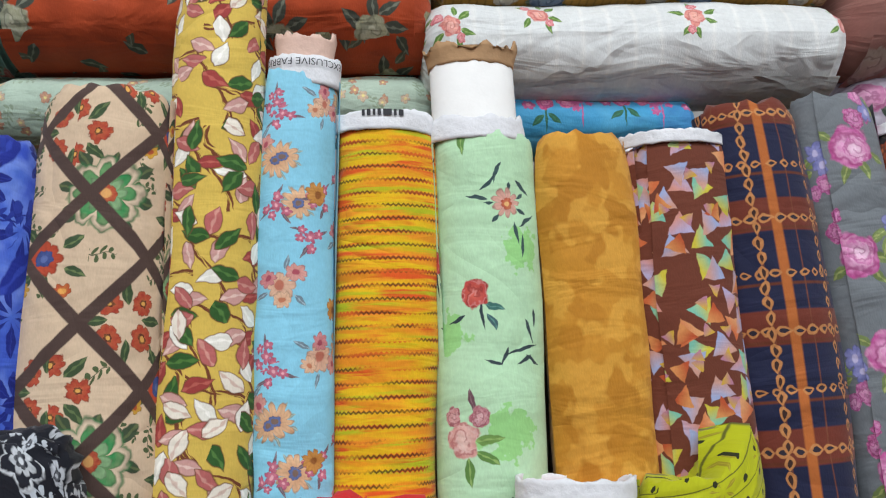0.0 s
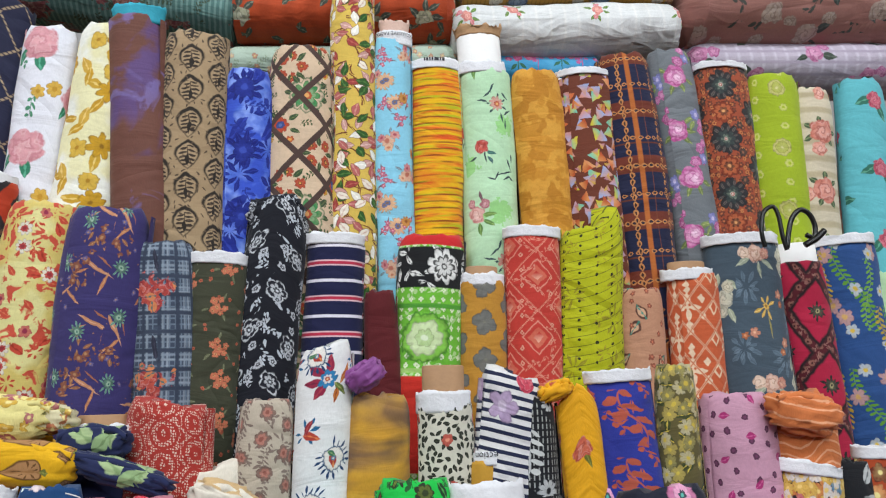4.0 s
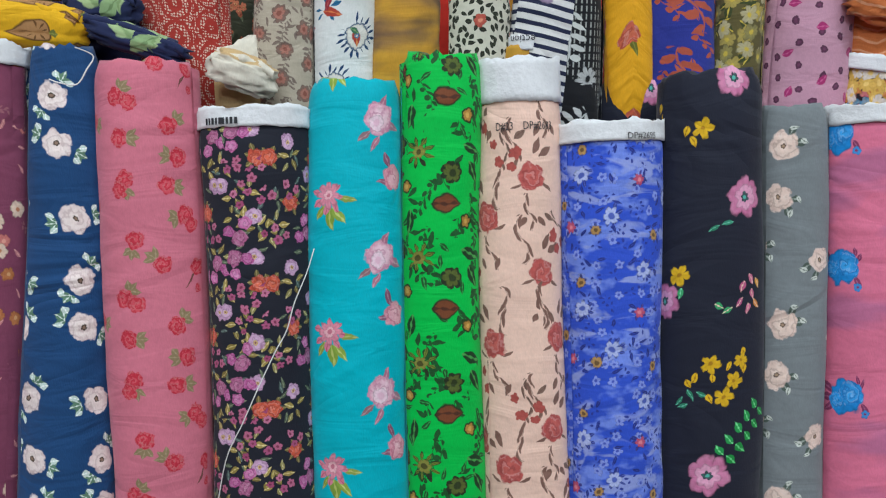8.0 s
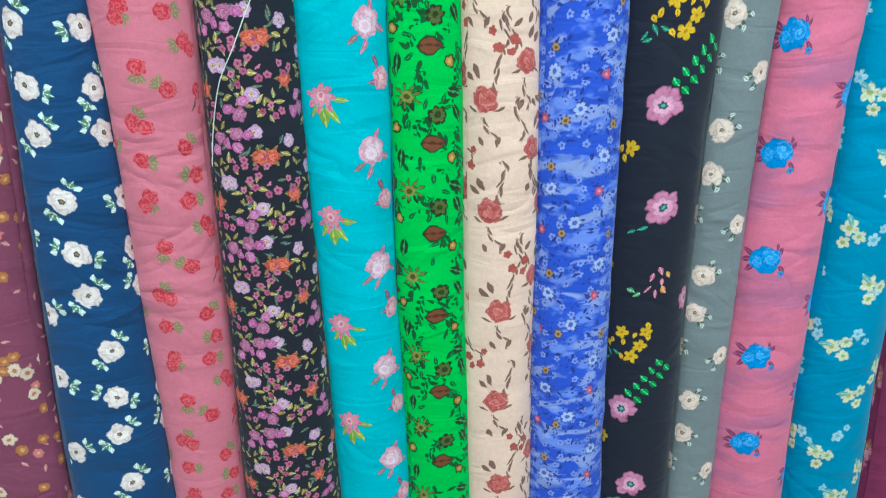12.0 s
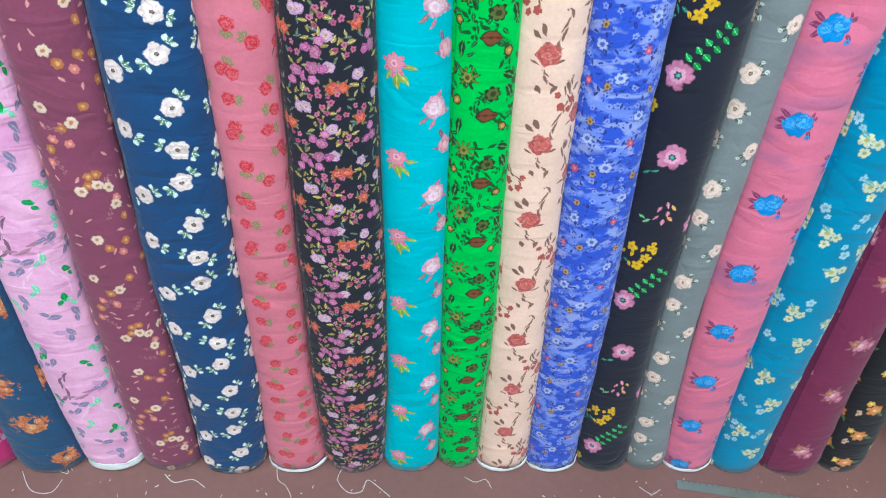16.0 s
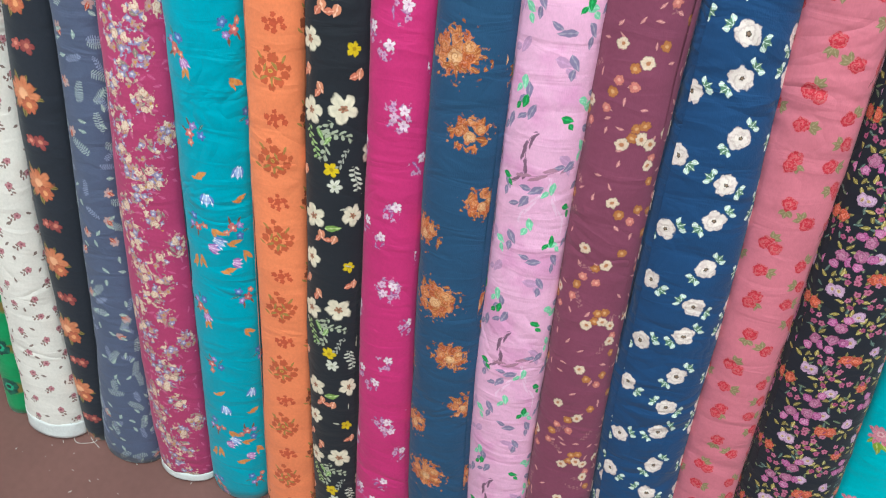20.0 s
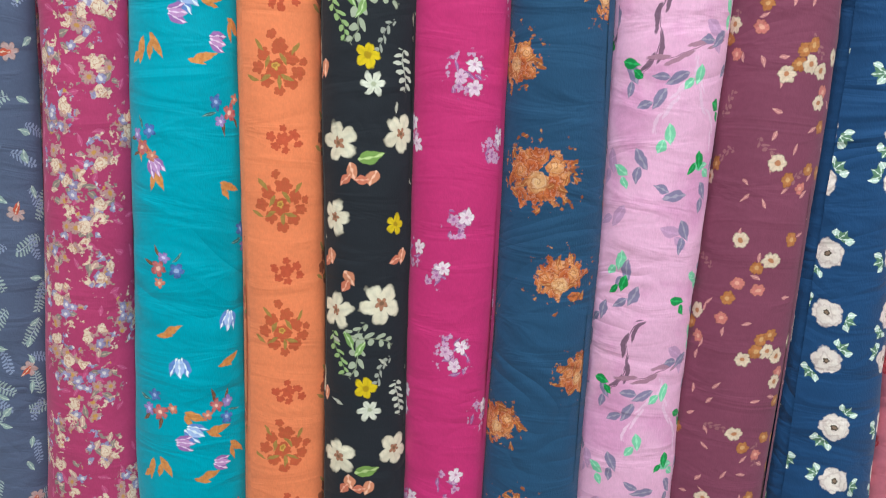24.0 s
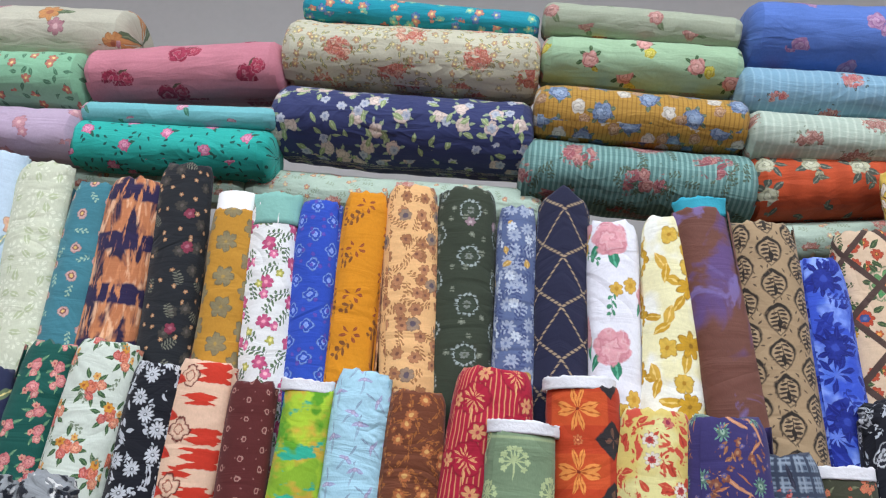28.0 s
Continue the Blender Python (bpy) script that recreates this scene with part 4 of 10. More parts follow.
f.scat(18, 0.8, 6.3, 0.75).sprig(0, 0, 0, 0.020, 0.008, 9, 0.1, "aab0c0", "9aa6a8")
f.scat(20, 0.8, 6.3, 0.6).sprig(0, 0, 0, 0.016, 0.006, 7, -0.15, "8e94b0", "8890b0")
f.scat(16, 0.9, 6.3, 0.35).flower(0.011, 6, 0.45, 0.2, "b9a2a4", "c85a4a").leaf(0.004, 0.006, 60, 0.009, 0.004, "bb5240", "d8c0b0")
f.scat(30, 0.9, 6.3, 0.5).leaf(0, 0, 0, 0.009, 0.004, "8fa0a0", "c0c8c0")
f = Fab("rose_dense", "rose-magenta cotton with mixed cream flower clusters", "ac3868")
f.scat(60, 0.9, 6.3, 0.6).leaf(0, 0, 0, 0.006, 0.0022, "bc4c7c", "c86a90")
f.clump(((-0.016, 0.080, 0.018), (0.019, 0.050, 0.014), (-0.020, 0.116, 0.012), (0.018, 0.110, 0.013), (-0.006, 0.136, 0.017), (0.019, 0.148, 0.016), (-0.022, 0.038, 0.013), (0.045, 0.09, 0.016), (-0.046, 0.06, 0.015), (0.002, 0.018, 0.015)), 0.27, 0.155, 1.1, 1.2)
f.scat(95, 0.9, 6.3, 0.8).leaf(0, 0, 0, 0.0065, 0.0028, "8a7c78", "b8a090").scat(90, 0.9, 6.3, 0.6).leaf(0, 0, 0, 0.006, 0.0028, "c8a098", "e0c8b0")
f.scat(88, 0.9, 6.3, 0.6).flower(0.0058, 6, 0.4, 0.3, "b88c94", "c08c50").scat(100, 0.9, 6.3, 0.5).flower(0.005, 5, 0.4, 0.3, "8c80b0", "d8ccd0").scat(80, 0.9, 6.3, 0.4).rose(0.006, "d8b8a4", "e4ccb8", "b05a48")
f.clump()
f = Fab("turq_tulip", "turquoise cotton with loose tulip and lily sprays", "0698b0", 0.7, 1.3)
Q = 0.343
f.gather()
for u0, v0, a in ((-0.004, 0.034, -35), (0.047, 0.260, 20), (0.046, 0.060, -30), (-0.012, 0.254, 70), (-0.024, 0.232, 40), (0.034, 0.120, -10), (0.014, 0.108, 20), (0.024, 0.162, -20), (-0.012, 0.156, 60), (-0.026, 0.160, 100), (0.052, 0.140, 40)):
    f.cell(0.30, Q, u0, v0, 0).leaf(0, 0, a, 0.011, 0.0037, "c07038", "e8a868").leaf(-0.0055, 0.0044, a + 35, 0.0077, 0.0024, "a8582c", "d08c50")
f.ink("b8642f", "e0a060")
f.nearest(0.30, Q, ((0.002, 0.057, 90), (0.045, 0.018, 100), (0.006, 0.118, 30), (-0.058, 0.200, 80)))
tulip(f, 0, 0.0092, "6484c8", "a4b8e8", "e4ecfa")
f.nearest(0.30, Q, ((0.028, 0.150, 10), (-0.018, 0.240, 60), (-0.002, 0.132, 0)))
tulip(f, 0, 0.0080, "9a68ac", "c08cc4", "e8cce8")
f.nearest(0.30, Q, ((0.040, 0.200, 0), (-0.008, 0.326, 150), (-0.018, 0.100, 40), (-0.024, 0.226, 90), (0.036, 0.104, 200), (0.066, 0.300, 0)))
f.leaf(0.012, 0.011, 60, 0.0065, 0.0016, "6c4838", "90684c").leaf(-0.013, 0.004, 160, 0.0065, 0.0016, "3c6c70", "78a09c").leaf(0.0, 0.016, 90, 0.006, 0.0016, "6c4838", "90684c")
for x, y, r, a, b in ((-0.007, -0.005, 0.0062, "3c64b0", "a0b4e0"), (0.006, 0.003, 0.0068, "b84c58", "f0c0b4"), (-0.003, 0.009, 0.0054, "8c70b8", "d0c0e4"), (0.011, -0.007, 0.0048, "c87060", "e8b4a0")):
    f.L = f.home[0]
    f.at(x, y).flower(r, 5, 0.55, 0.25, a, b)
f = Fab("coral_motif", "coral orange cotton with rust damask bouquets", "ee8158", 0.75)
for u0, v0, d in ((0.004, 0.058, 0), (0.058, 0.110, 1), (-0.052, 0.110, 1)):
    a, b = ("c4523a", "b45a36") if not d else ("9c4a30", "844028")
    f.cell(0.30, 0.1035, u0, v0, 0).gather()
    for x, y, r in ((0, 0.002, 0.0075), (0.003, -0.014, 0.0062), (0.011, -0.006, 0.0058), (-0.009, -0.009, 0.0056), (0.0165, 0.004, 0.0052), (-0.014, 0.001, 0.0054), (0.010, 0.011, 0.0056), (-0.007, 0.011, 0.0054), (0.002, 0.018, 0.0046), (-0.003, -0.023, 0.0038), (0.020, -0.004, 0.0034)):
        f.L = f.home[0]
        f.at(x, y).flower(r, 5, 0.3, 0.3, a, b)
    f.ink(a, b)
    f.L = f.home[0]
    f.gather()
    for x, y, t in ((0.005, -0.005, 60), (-0.006, -0.002, 110), (0.008, 0.008, 20), (-0.008, 0.009, 150), (0.002, 0.012, 90), (-0.012, -0.015, 50), (0.014, -0.013, 120), (-0.018, 0.009, 30)):
        f.leaf(x, y, t, 0.0060, 0.0017, "8c6a34", "b08a4c")
    f.ink("8c6a34", "b08a4c")
    f.flower(0.0028, 5, 0.3, 0.5, "d8a050", "a87838")
    f.cell(0.30, 0.1035, u0 + 0.004, v0 + 0.053, 0).gather()
    for x, y, r in ((0, 0, 0.0055), (-0.009, -0.001, 0.0040), (-0.006, 0.006, 0.0034), (0.008, -0.003, 0.0042), (0.011, 0.004, 0.0036), (0.001, 0.008, 0.0034), (0.0, -0.008, 0.003)):
        f.L = f.home[0]
        f.at(x, y).flower(r, 5, 0.35, 0.3, "cc583c", "b44a32")
    f.ink("cc583c", "b44a32")
f = Fab("black_white_flower", "black cotton with ivory blossoms and yellow buds", "1f222b", 0.75)
Q = 0.262
def ivory(u0, v0, r, turn=0.0):
    f.cell(0.24, Q, u0, v0, 0, turn)
    f.flower(r, 5, 0.42, 0.10, "e8dcc8", "b8a088").flower(r * 0.30, 5, 0.6, 0.3, "b07860", "7c5844")
def spray(u0, v0, turn, s=0.024, w=0.0060, a="8a9078", b="a8ac98"):
    f.cell(0.24, Q, u0, v0, 0, turn).sprig(0, 0, 0, s, w, 5, 0.3, a, b)
spray(-0.004, 0.108, 30)
spray(0.006, 0.098, -60, 0.020)
spray(-0.020, 0.112, 0, 0.018, 0.005, "78905c", "9cb478")
spray(0.033, 0.150, 10, 0.015, 0.0075, "b8b8ac", "c8c8bc")
spray(0.014, 0.128, 50, 0.016, 0.0035, "8c8c84", "a0a098")
ivory(0.015, 0.068, 0.0175, 20)
ivory(-0.023, 0.076, 0.0160, 60)
f.cell(0.24, Q, -0.010, 0.100, 0, 20).leaf(0, 0, 40, 0.009, 0.0034, "7a9a58", "c0d0a0").leaf(0.010, 0.004, 100, 0.008, 0.0030, "86a464", "c4d4a4")
f.cell(0.24, Q, 0.003, 0.140, 0, 0).flower(0.0098, 5, 0.5, 0.25, "e4c41c", "b08c14").at(0.004, 0.020).flower(0.0095, 6, 0.6, 0.2, "e0dcd0", "a8a890")
ivory(0.030, 0.196, 0.0150, 10)
ivory(-0.019, 0.204, 0.0160, 40)
f.cell(0.24, Q, 0.006, 0.214, 0, 0).leaf(0, 0, -15, 0.011, 0.0052, "7c9a50", "c0d090")
for u0, v0, t in ((-0.008, 0.226, 70), (0.007, 0.230, 110), (-0.028, 0.032, 80), (-0.010, 0.048, 60), (0.034, 0.030, 100), (-0.034, 0.150, 90)):
    f.cell(0.24, Q, u0, v0, 0, t).leaf(0, 0, 0, 0.0075, 0.0050, "d08468", "f0bca4").leaf(0.004, 0.007, 60, 0.0060, 0.0040, "c8705a", "e8a890")
f.cell(0.24, Q, 0.026, 0.004, 0, 0).flower(0.0085, 5, 0.5, 0.25, "dcbc1c", "a88414")
ivory(-0.023, 0.000, 0.0145, 0)
ivory(0.055, 0.120, 0.015, 0)
ivory(-0.060, 0.140, 0.016, 30)
f.cell(0.05, 0.07, 0.01, 0.02, 0.5, 0, 180, 0.8, 0.5).leaf(0, 0, 30, 0.0055, 0.0014, "a8a498", "d0ccc0")
f = Fab("magenta_sprig", "magenta cotton with pale lilac flower sprigs", "c02a70", 0.72)
SPOTS = ((0.006, 0.146, 0.016), (0.032, 0.199, 0.012), (0.004, 0.259, 0.011), (-0.012, 0.300, 0.010), (-0.034, 0.285, 0.011), (-0.046, 0.190, 0.014), (0.058, 0.120, 0.014))
f.clump(SPOTS, 0.24, 0.219, 1.15, 0.6)
f.scat(105, 0.9, 6.3, 0.75).leaf(0, 0, 0, 0.0060, 0.0018, "9a5c94", "c498bc").scat(110, 0.9, 6.3, 0.6).flower(0.0046, 5, 0.5, 0.25, "d0a0c4", "a86098").clump()
for u0, v0, r in SPOTS:
    f.cell(0.24, 0.219, u0 + 0.006, v0 - 0.007, 0, 0, 40).flower(0.0066, 5, 0.55, 0.2, "f0dce8", "c88cb0")
    if r > 0.013:
        f.at(-0.012, 0.006).flower(0.0060, 5, 0.55, 0.2, "e0b8d4", "b070a0").at(0.008, 0.010).flower(0.0064, 5, 0.55, 0.2, "ecd0e2", "c088b0")
f = Fab("steel_bouquet", "steel blue cotton with burnt orange rose bouquets", "22486c", 0.8, 1.6)
SPOTS = ((-0.013, 0.230, 1.30), (0.010, 0.309, 1.05), (0.033, 0.388, 0.95), (-0.036, 0.434, 1.0), (0.072, 0.250, 1.0), (-0.075, 0.340, 1.0))
bouquet(f, 0.0112, ["b4542c", "d8905c", "c46a3c"], "96502c", "cc8850", "742c14", 0.26, 0.289, SPOTS)
f.clump([(u, v, 0.025 * k) for u, v, k in SPOTS], 0.26, 0.289, 0.9, 0.8)
f.scat(100, 0.9, 6.3, 0.4).leaf(0, 0, 0, 0.0060, 0.0024, "a45c34", "c88c5c").clump()
for u0, v0, k in SPOTS:
    f.cell(0.26, 0.289, u0, v0 + 0.004, 0).rose(0.0066 * k, "c88454", "e4b484", "9c4c28").at(0.010 * k, -0.009 * k).rose(0.0056 * k, "c8743f", "e0a470", "8a3c1c").at(-0.021 * k, 0.004).rose(0.0058 * k, "bc5f30", "d88c58", "7c3018")
f = Fab("pink_leaf", "pale pink cotton with grey-green watercolour leaves", "e4aacd", 0.7, 1.2)
f.grid(0.29, 0.245)
def wash(a, b, s, w, spots):
    for u0, v0, t in spots:
        f.spot(u0, v0, t).leaf(0, 0, 0, s, w, a, b).leaf(s * 0.9, w * 1.6, 35, s * 0.7, w * 0.8, a, b)
f.blotch(16, 0.58, "da98c2", 0.15)
f.spot(-0.012, 0.120, 35).sprig(0, 0, 0, 0.030, 0.0045, 2, 0.35, "6a4860", "7a5870")
f.spot(0.012, 0.133, 80).sprig(0, 0, 0, 0.032, 0.0045, 2, 0.1, "9a6884", "a87890")
f.spot(0.030, 0.175, -10).sprig(0, 0, 0, 0.032, 0.003, 2, 0.2, "e8bcd8", "e8bcd8")
f.spot(0.004, 0.165, 15).sprig(0, 0, 0, 0.030, 0.003, 2, -0.2, "e8bcd8", "e8bcd8")
wash("c090b8", "cc9cc4", 0.0105, 0.0050, ((0.03, 0.118, 30), (-0.04, 0.215, 80), (0.012, 0.02, 10), (-0.03, 0.01, 120), (0.06, 0.18, 60)))
wash("84789a", "a498b0", 0.0098, 0.0044, ((0.022, 0.020, 60), (-0.036, 0.085, 100), (0.035, 0.125, 140), (0.036, 0.235, 60), (-0.018, 0.052, 85), (-0.012, 0.072, 110), (0.055, 0.050, 5), (0.052, 0.086, 20), (0.003, 0.153, 150), (-0.008, 0.168, 120), (-0.028, 0.150, 60), (0.010, 0.238, 170), (-0.016, 0.212, 60), (0.057, 0.140, 100), (0.056, 0.208, 100), (-0.05, 0.11, 80), (-0.056, 0.2, 40)))
wash("80c8a4", "a8dcc0", 0.0085, 0.0042, ((-0.024, 0.044, 90), (0.040, 0.056, 10), (0.050, 0.062, 160), (0.048, 0.104, 60), (0.002, 0.193, 80), (0.020, 0.150, 100), (0.030, 0.215, 0), (-0.03, 0.22, 30), (-0.052, 0.05, 90)))
wash("1f8a48", "38b060", 0.0075, 0.004, ((0.024, 0.075, 15), (0.042, 0.172, 20), (0.028, 0.211, 90), (-0.030, 0.143, 10), (-0.02, 0.062, 100)))
f = Fab("mauve_blossom", "dusky mauve cotton with peach blossom trails", "7e3e58", 0.78)
f.grid(0.27, 0.215)
f.scat(62, 0.9, 6.3, 0.4).leaf(0, 0, 0, 0.0045, 0.0016, "c07c80", "e0a8a0")
f.scat(30, 0.9, 6.3, 0.35).sprig(0, 0, 0, 0.010, 0.003, 4, 0.3, "94606c", "98606a")
def dots(a, b, s, spots):
    for u0, v0 in spots:
        f.spot(u0, v0).flower(s, 6, 0.2, 0.3, a, b)
dots("b0683c", "d09c6c", 0.0056, ((-0.019, 0.076), (-0.002, 0.051), (0.022, 0.029), (0.010, 0.107), (0.017, 0.104), (0.007, 0.117), (0.036, 0.161), (0.029, 0.192), (0.044, 0.195), (0.010, 0.199), (0.045, 0.006), (-0.05, 0.1), (-0.048, 0.19)))
dots("c8706c", "e0a090", 0.0052, ((-0.014, 0.064), (0.001, 0.068), (0.023, 0.206), (0.032, 0.136), (-0.022, 0.092), (0.05, 0.05), (-0.04, 0.11)))
dots("e4ccb8", "b87858", 0.0066, ((0.016, 0.117), (0.026, 0.122), (-0.001, 0.124), (0.029, 0.144), (0.001, 0.187), (0.008, 0.045), (0.044, 0.112), (-0.017, 0.03), (-0.045, 0.09), (-0.055, 0.2)))
f = Fab("navy_rose", "deep blue cotton with blush white roses", "17406e", 0.8, 1.9, skew=(0.14, 0.54))
f.nearest(0.32, 0.138, ((0.017, 0.127, 0), (0.015, 0.173, 75), (0.013, 0.211, 10), (-0.034, 0.153, 80), (-0.030, 0.230, 20), (0.070, 0.130, 40), (0.068, 0.176, 0), (0.066, 0.212, 80), (-0.083, 0.127, 0), (-0.085, 0.173, 70), (-0.083, 0.211, 20)))
tuft(f, 0.0085, -0.0105, -52, 0.0046, "5f8068", "d8e2da", 3)
tuft(f, -0.0085, 0.0105, 128, 0.0046, "5f8068", "d8e2da", 3)
f.leaf(0.015, -0.009, -20, 0.0036, 0.0026, "c4d4cc", "eef2ee").leaf(0.006, -0.017, -85, 0.0036, 0.0026, "c4d4cc", "eef2ee").leaf(-0.015, 0.009, 160, 0.0034, 0.0026, "c4d4cc", "eef2ee").leaf(-0.006, 0.017, 95, 0.0034, 0.0026, "c4d4cc", "eef2ee")
f.rose(0.0114, "dccac8", "ecdcd6", "bca2a2").flower(0.0024, 5, 0.3, 0.5, "4a3c34", "8a7060")
f = Fab("pink_rose", "dusty pink cotton with scattered red rosebuds", "c96f82", 0.74)
def rosebud(u0, v0, spray, leaf_at, tail=False, small=False):
    f.cell(0.30, 0.151, u0, v0, 0, 0, 6)
    if tail:
        f.leaf(-0.007, 0.010, 125, 0.009, 0.0010, "6a4038", "84584c")
    if leaf_at is not None:
        tuft(f, 0.0068 * math.cos(radians(leaf_at)), 0.0068 * math.sin(radians(leaf_at)), leaf_at, 0.0048, "8a7858", "a08c70", 3)
    f.rose(0.0036 if small else 0.0075, "b41e34", "c02c40", "d8606c")
    for dx, dy in spray:
        f.at(dx, dy).rose(0.0070, "b42438", "c43444", "d8606c")
rosebud(-0.016, 0.028, ((0.010, 0.004),), -50)
rosebud(0.023, 0.050, (), -40)
rosebud(-0.014, 0.059, (), 5)
rosebud(0.030, 0.074, (), 185)
rosebud(-0.011, 0.090, ((-0.004, 0.008),), 80)
rosebud(0.020, 0.095, (), 0)
rosebud(0.034, 0.117, ((0.006, 0.007),), 160)
rosebud(-0.005, 0.135, (), 100)
rosebud(0.015, 0.154, (), 215)
rosebud(0.044, 0.157, (), None, True)
rosebud(0.044, 0.173, (), None, False, True)
rosebud(-0.046, 0.045, (), 20)
rosebud(-0.050, 0.110, (), 190)
rosebud(0.066, 0.080, (), 90)
f = Fab("black_dense", "black cotton with a pink and coral garden print", "1b1d29", 0.78)
D = 0.0955
f.scat(70, 0.9, 6.3, 0.5).leaf(0, 0, 0, 0.0046, 0.0016, "54604c", "8c9478").scat(66, 0.9, 6.3, 0.35).leaf(0, 0, 0, 0.0046, 0.0016, "4c5c58", "7c9088")
f.nearest(0.26, D, ((-0.012, 0.070, 230), (0.005, 0.080, 155), (-0.022, 0.033, 125), (-0.003, 0.054, 220), (-0.004, 0.073, 120), (0.012, 0.083, 355), (-0.028, 0.005, 290), (-0.012, 0.057, 30), (0.019, 0.080, 200), (-0.034, 0.036, 280), (0.053, 0.056, 140), (0.032, 0.027, 50), (0.059, 0.093, 10)))
f.leaf(0.006, 0.002, 20, 0.0048, 0.0020, "7c6c38", "b8a870").leaf(-0.005, 0.004, 150, 0.0050, 0.0023, "a08c4c", "dccc94").leaf(0.001, -0.007, -70, 0.0048, 0.0022, "88783c", "c8b878").leaf(0.003, 0.009, 70, 0.0044, 0.0018, "8c8450", "ccc090")
f.nearest(0.26, D, ((0.031, 0.061, 220), (-0.041, 0.068, 311), (0.014, 0.027, 330), (0.005, 0.027, 45), (0.059, 0.028, 150)))
f.ring(0.004, 0.0115, 6, 0.5, "6c6238", "a09060").rose(0.0068, "b84430", "dc6c50", "802420")
f.nearest(0.26, D, ((0.002, 0.071, 290), (0.002, 0.006, 21), (-0.022, 0.048, 1), (-0.028, 0.048, 210), (0.030, 0.015, 196), (0.052, 0.040, 160)))
f.rose(0.0064, "b88cb0", "d8b4d0", "84587c").flower(0.0018, 5, 0.3, 0.4, "d8b878", "8c5c58")
f.nearest(0.26, D, ((-0.029, 0.011, 5), (-0.013, 0.007, 339), (-0.009, 0.087, 180), (0.048, 0.085, 140)))
f.rose(0.0064, "9c4c78", "bc7498", "5c2448").at(0.0088, 0.004).rose(0.0050, "a84484", "c470a4", "682454").at(-0.013, 0.007).rose(0.0050, "b85490", "d088b4", "702c5c")
f.nearest(0.26, D, ((-0.009, 0.034, 125), (-0.006, 0.046, 20), (0.002, 0.042, 210), (-0.009, 0.029, 70), (0.016, 0.056, 120), (-0.027, 0.088, 140), (0.036, 0.051, 100), (-0.059, 0.060, 350), (0.026, 0.086, 110)))
f.flower(0.0036, 5, 0.4, 0.3, "c06c8c", "7c3450").at(0.006, 0.005).flower(0.0034, 5, 0.4, 0.3, "b05880", "7c3450").at(-0.008, 0.005).flower(0.0032, 5, 0.4, 0.3, "c87898", "7c3450").at(0.006, 0.006).flower(0.0030, 5, 0.4, 0.3, "a84c74", "702c48")
f = Fab("teal_rose", "bright teal cotton with single pink garden roses", "0cacbc", 0.68)
T = 0.1048
f.cell(0.30, T, 0.021, 0.031, 0, 0).leaf(-0.013, 0.013, 140, 0.007, 0.0026, "8a6a70", "b08c90").leaf(0.014, 0.006, 20, 0.008, 0.0036, "9a7488", "b898a0").leaf(-0.004, 0.019, 120, 0.007, 0.0028, "a87084", "c898a4").leaf(0.004, -0.013, -60, 0.007, 0.0034, "a86c84", "c890a0").rose(0.0135, "c8809c", "f0d4de", "b46c8c").at(-0.002, 0.003).flower(0.0065, 5, 0.2, 0.4, "ecd0dc", "e0b4c8")
f.cell(0.30, T, 0.034, 0.076, 0, 20).leaf(-0.010, -0.010, 50, 0.008, 0.0028, "7c5068", "a87c90").leaf(-0.009, 0.006, 160, 0.006, 0.0024, "8a5a70", "b08898").rose(0.0105, "cc7c90", "e4b0bc", "a85470")
f.cell(0.30, T, -0.020, 0.088, 0, 0)
f.leaf(0.002, 0.018, 80, 0.010, 0.0045, "7e9838", "b4bc68").leaf(0.009, 0.016, 50, 0.009, 0.0036, "8ca440", "c0c878").leaf(0.016, 0.004, 10, 0.008, 0.0028, "8c9c48", "b8bc70").leaf(-0.007, 0.013, 120, 0.007, 0.003, "88983c", "b0b868")
f.ring(0.005, 0.0165, 8, 0.62, "d07c90", "b4546c", 0.2).flower(0.0105, 8, 0.4, 0.3, "dc8ca0", "b85870").flower(0.0045, 6, 0.3, 0.4, "e8b4bc", "c06c80")
f.cell(0.30, T, -0.058, 0.040, 0, 0).rose(0.012, "c8809c", "ecc8d4", "b46c8c")
f = Fab("green_vine", "vivid green cotton with dark vines and russet pomegranates", "12b844", 0.72, 1.3)
V = 0.0818
INK = "16401c"
f.gather().cell(0.042, V, 0.004, 0.02, 0.5, 0, 20).sprig(0, 0, 20, 0.042, 0.0062, 8, 0.6, INK, INK).cell(0.040, V * 0.5, -0.012, 0.03, 0.5, 40, 30).sprig(0, 0, 0, 0.018, 0.0044, 6, 0.4, INK, INK)
f.scat(58, 0.8, 6.3, 0.5).leaf(0, 0, 0, 0.0062, 0.0022, INK, INK).ink("14401c", "1f5c2a")
f.scat(64, 0.8, 6.3, 0.4).leaf(0, 0, 0, 0.0058, 0.0021, "1b5424", "38a04c")
f.nearest(0.20, V, ((-0.018, 0.076, 0), (0.060, 0.030, 0), (-0.062, 0.040, 0))).ring(0.003, 0.0150, 9, 0.6, "24301a", "24301a").ring(0.003, 0.0138, 9, 0.46, "6c7c2c", "3c4c1c").flower(0.0058, 6, 0.3, 0.4, "8c8c3c", "4a481c")
f.nearest(0.20, V, ((0.004, 0.034, 0), (0.080, 0.070, 0), (-0.045, 0.010, 0))).leaf(0.0, 0.0, 0, 0.0125, 0.0086, "24301a", "24301a").leaf(0.0, 0.0, 0, 0.0110, 0.0070, "744024", "4c2a1c")
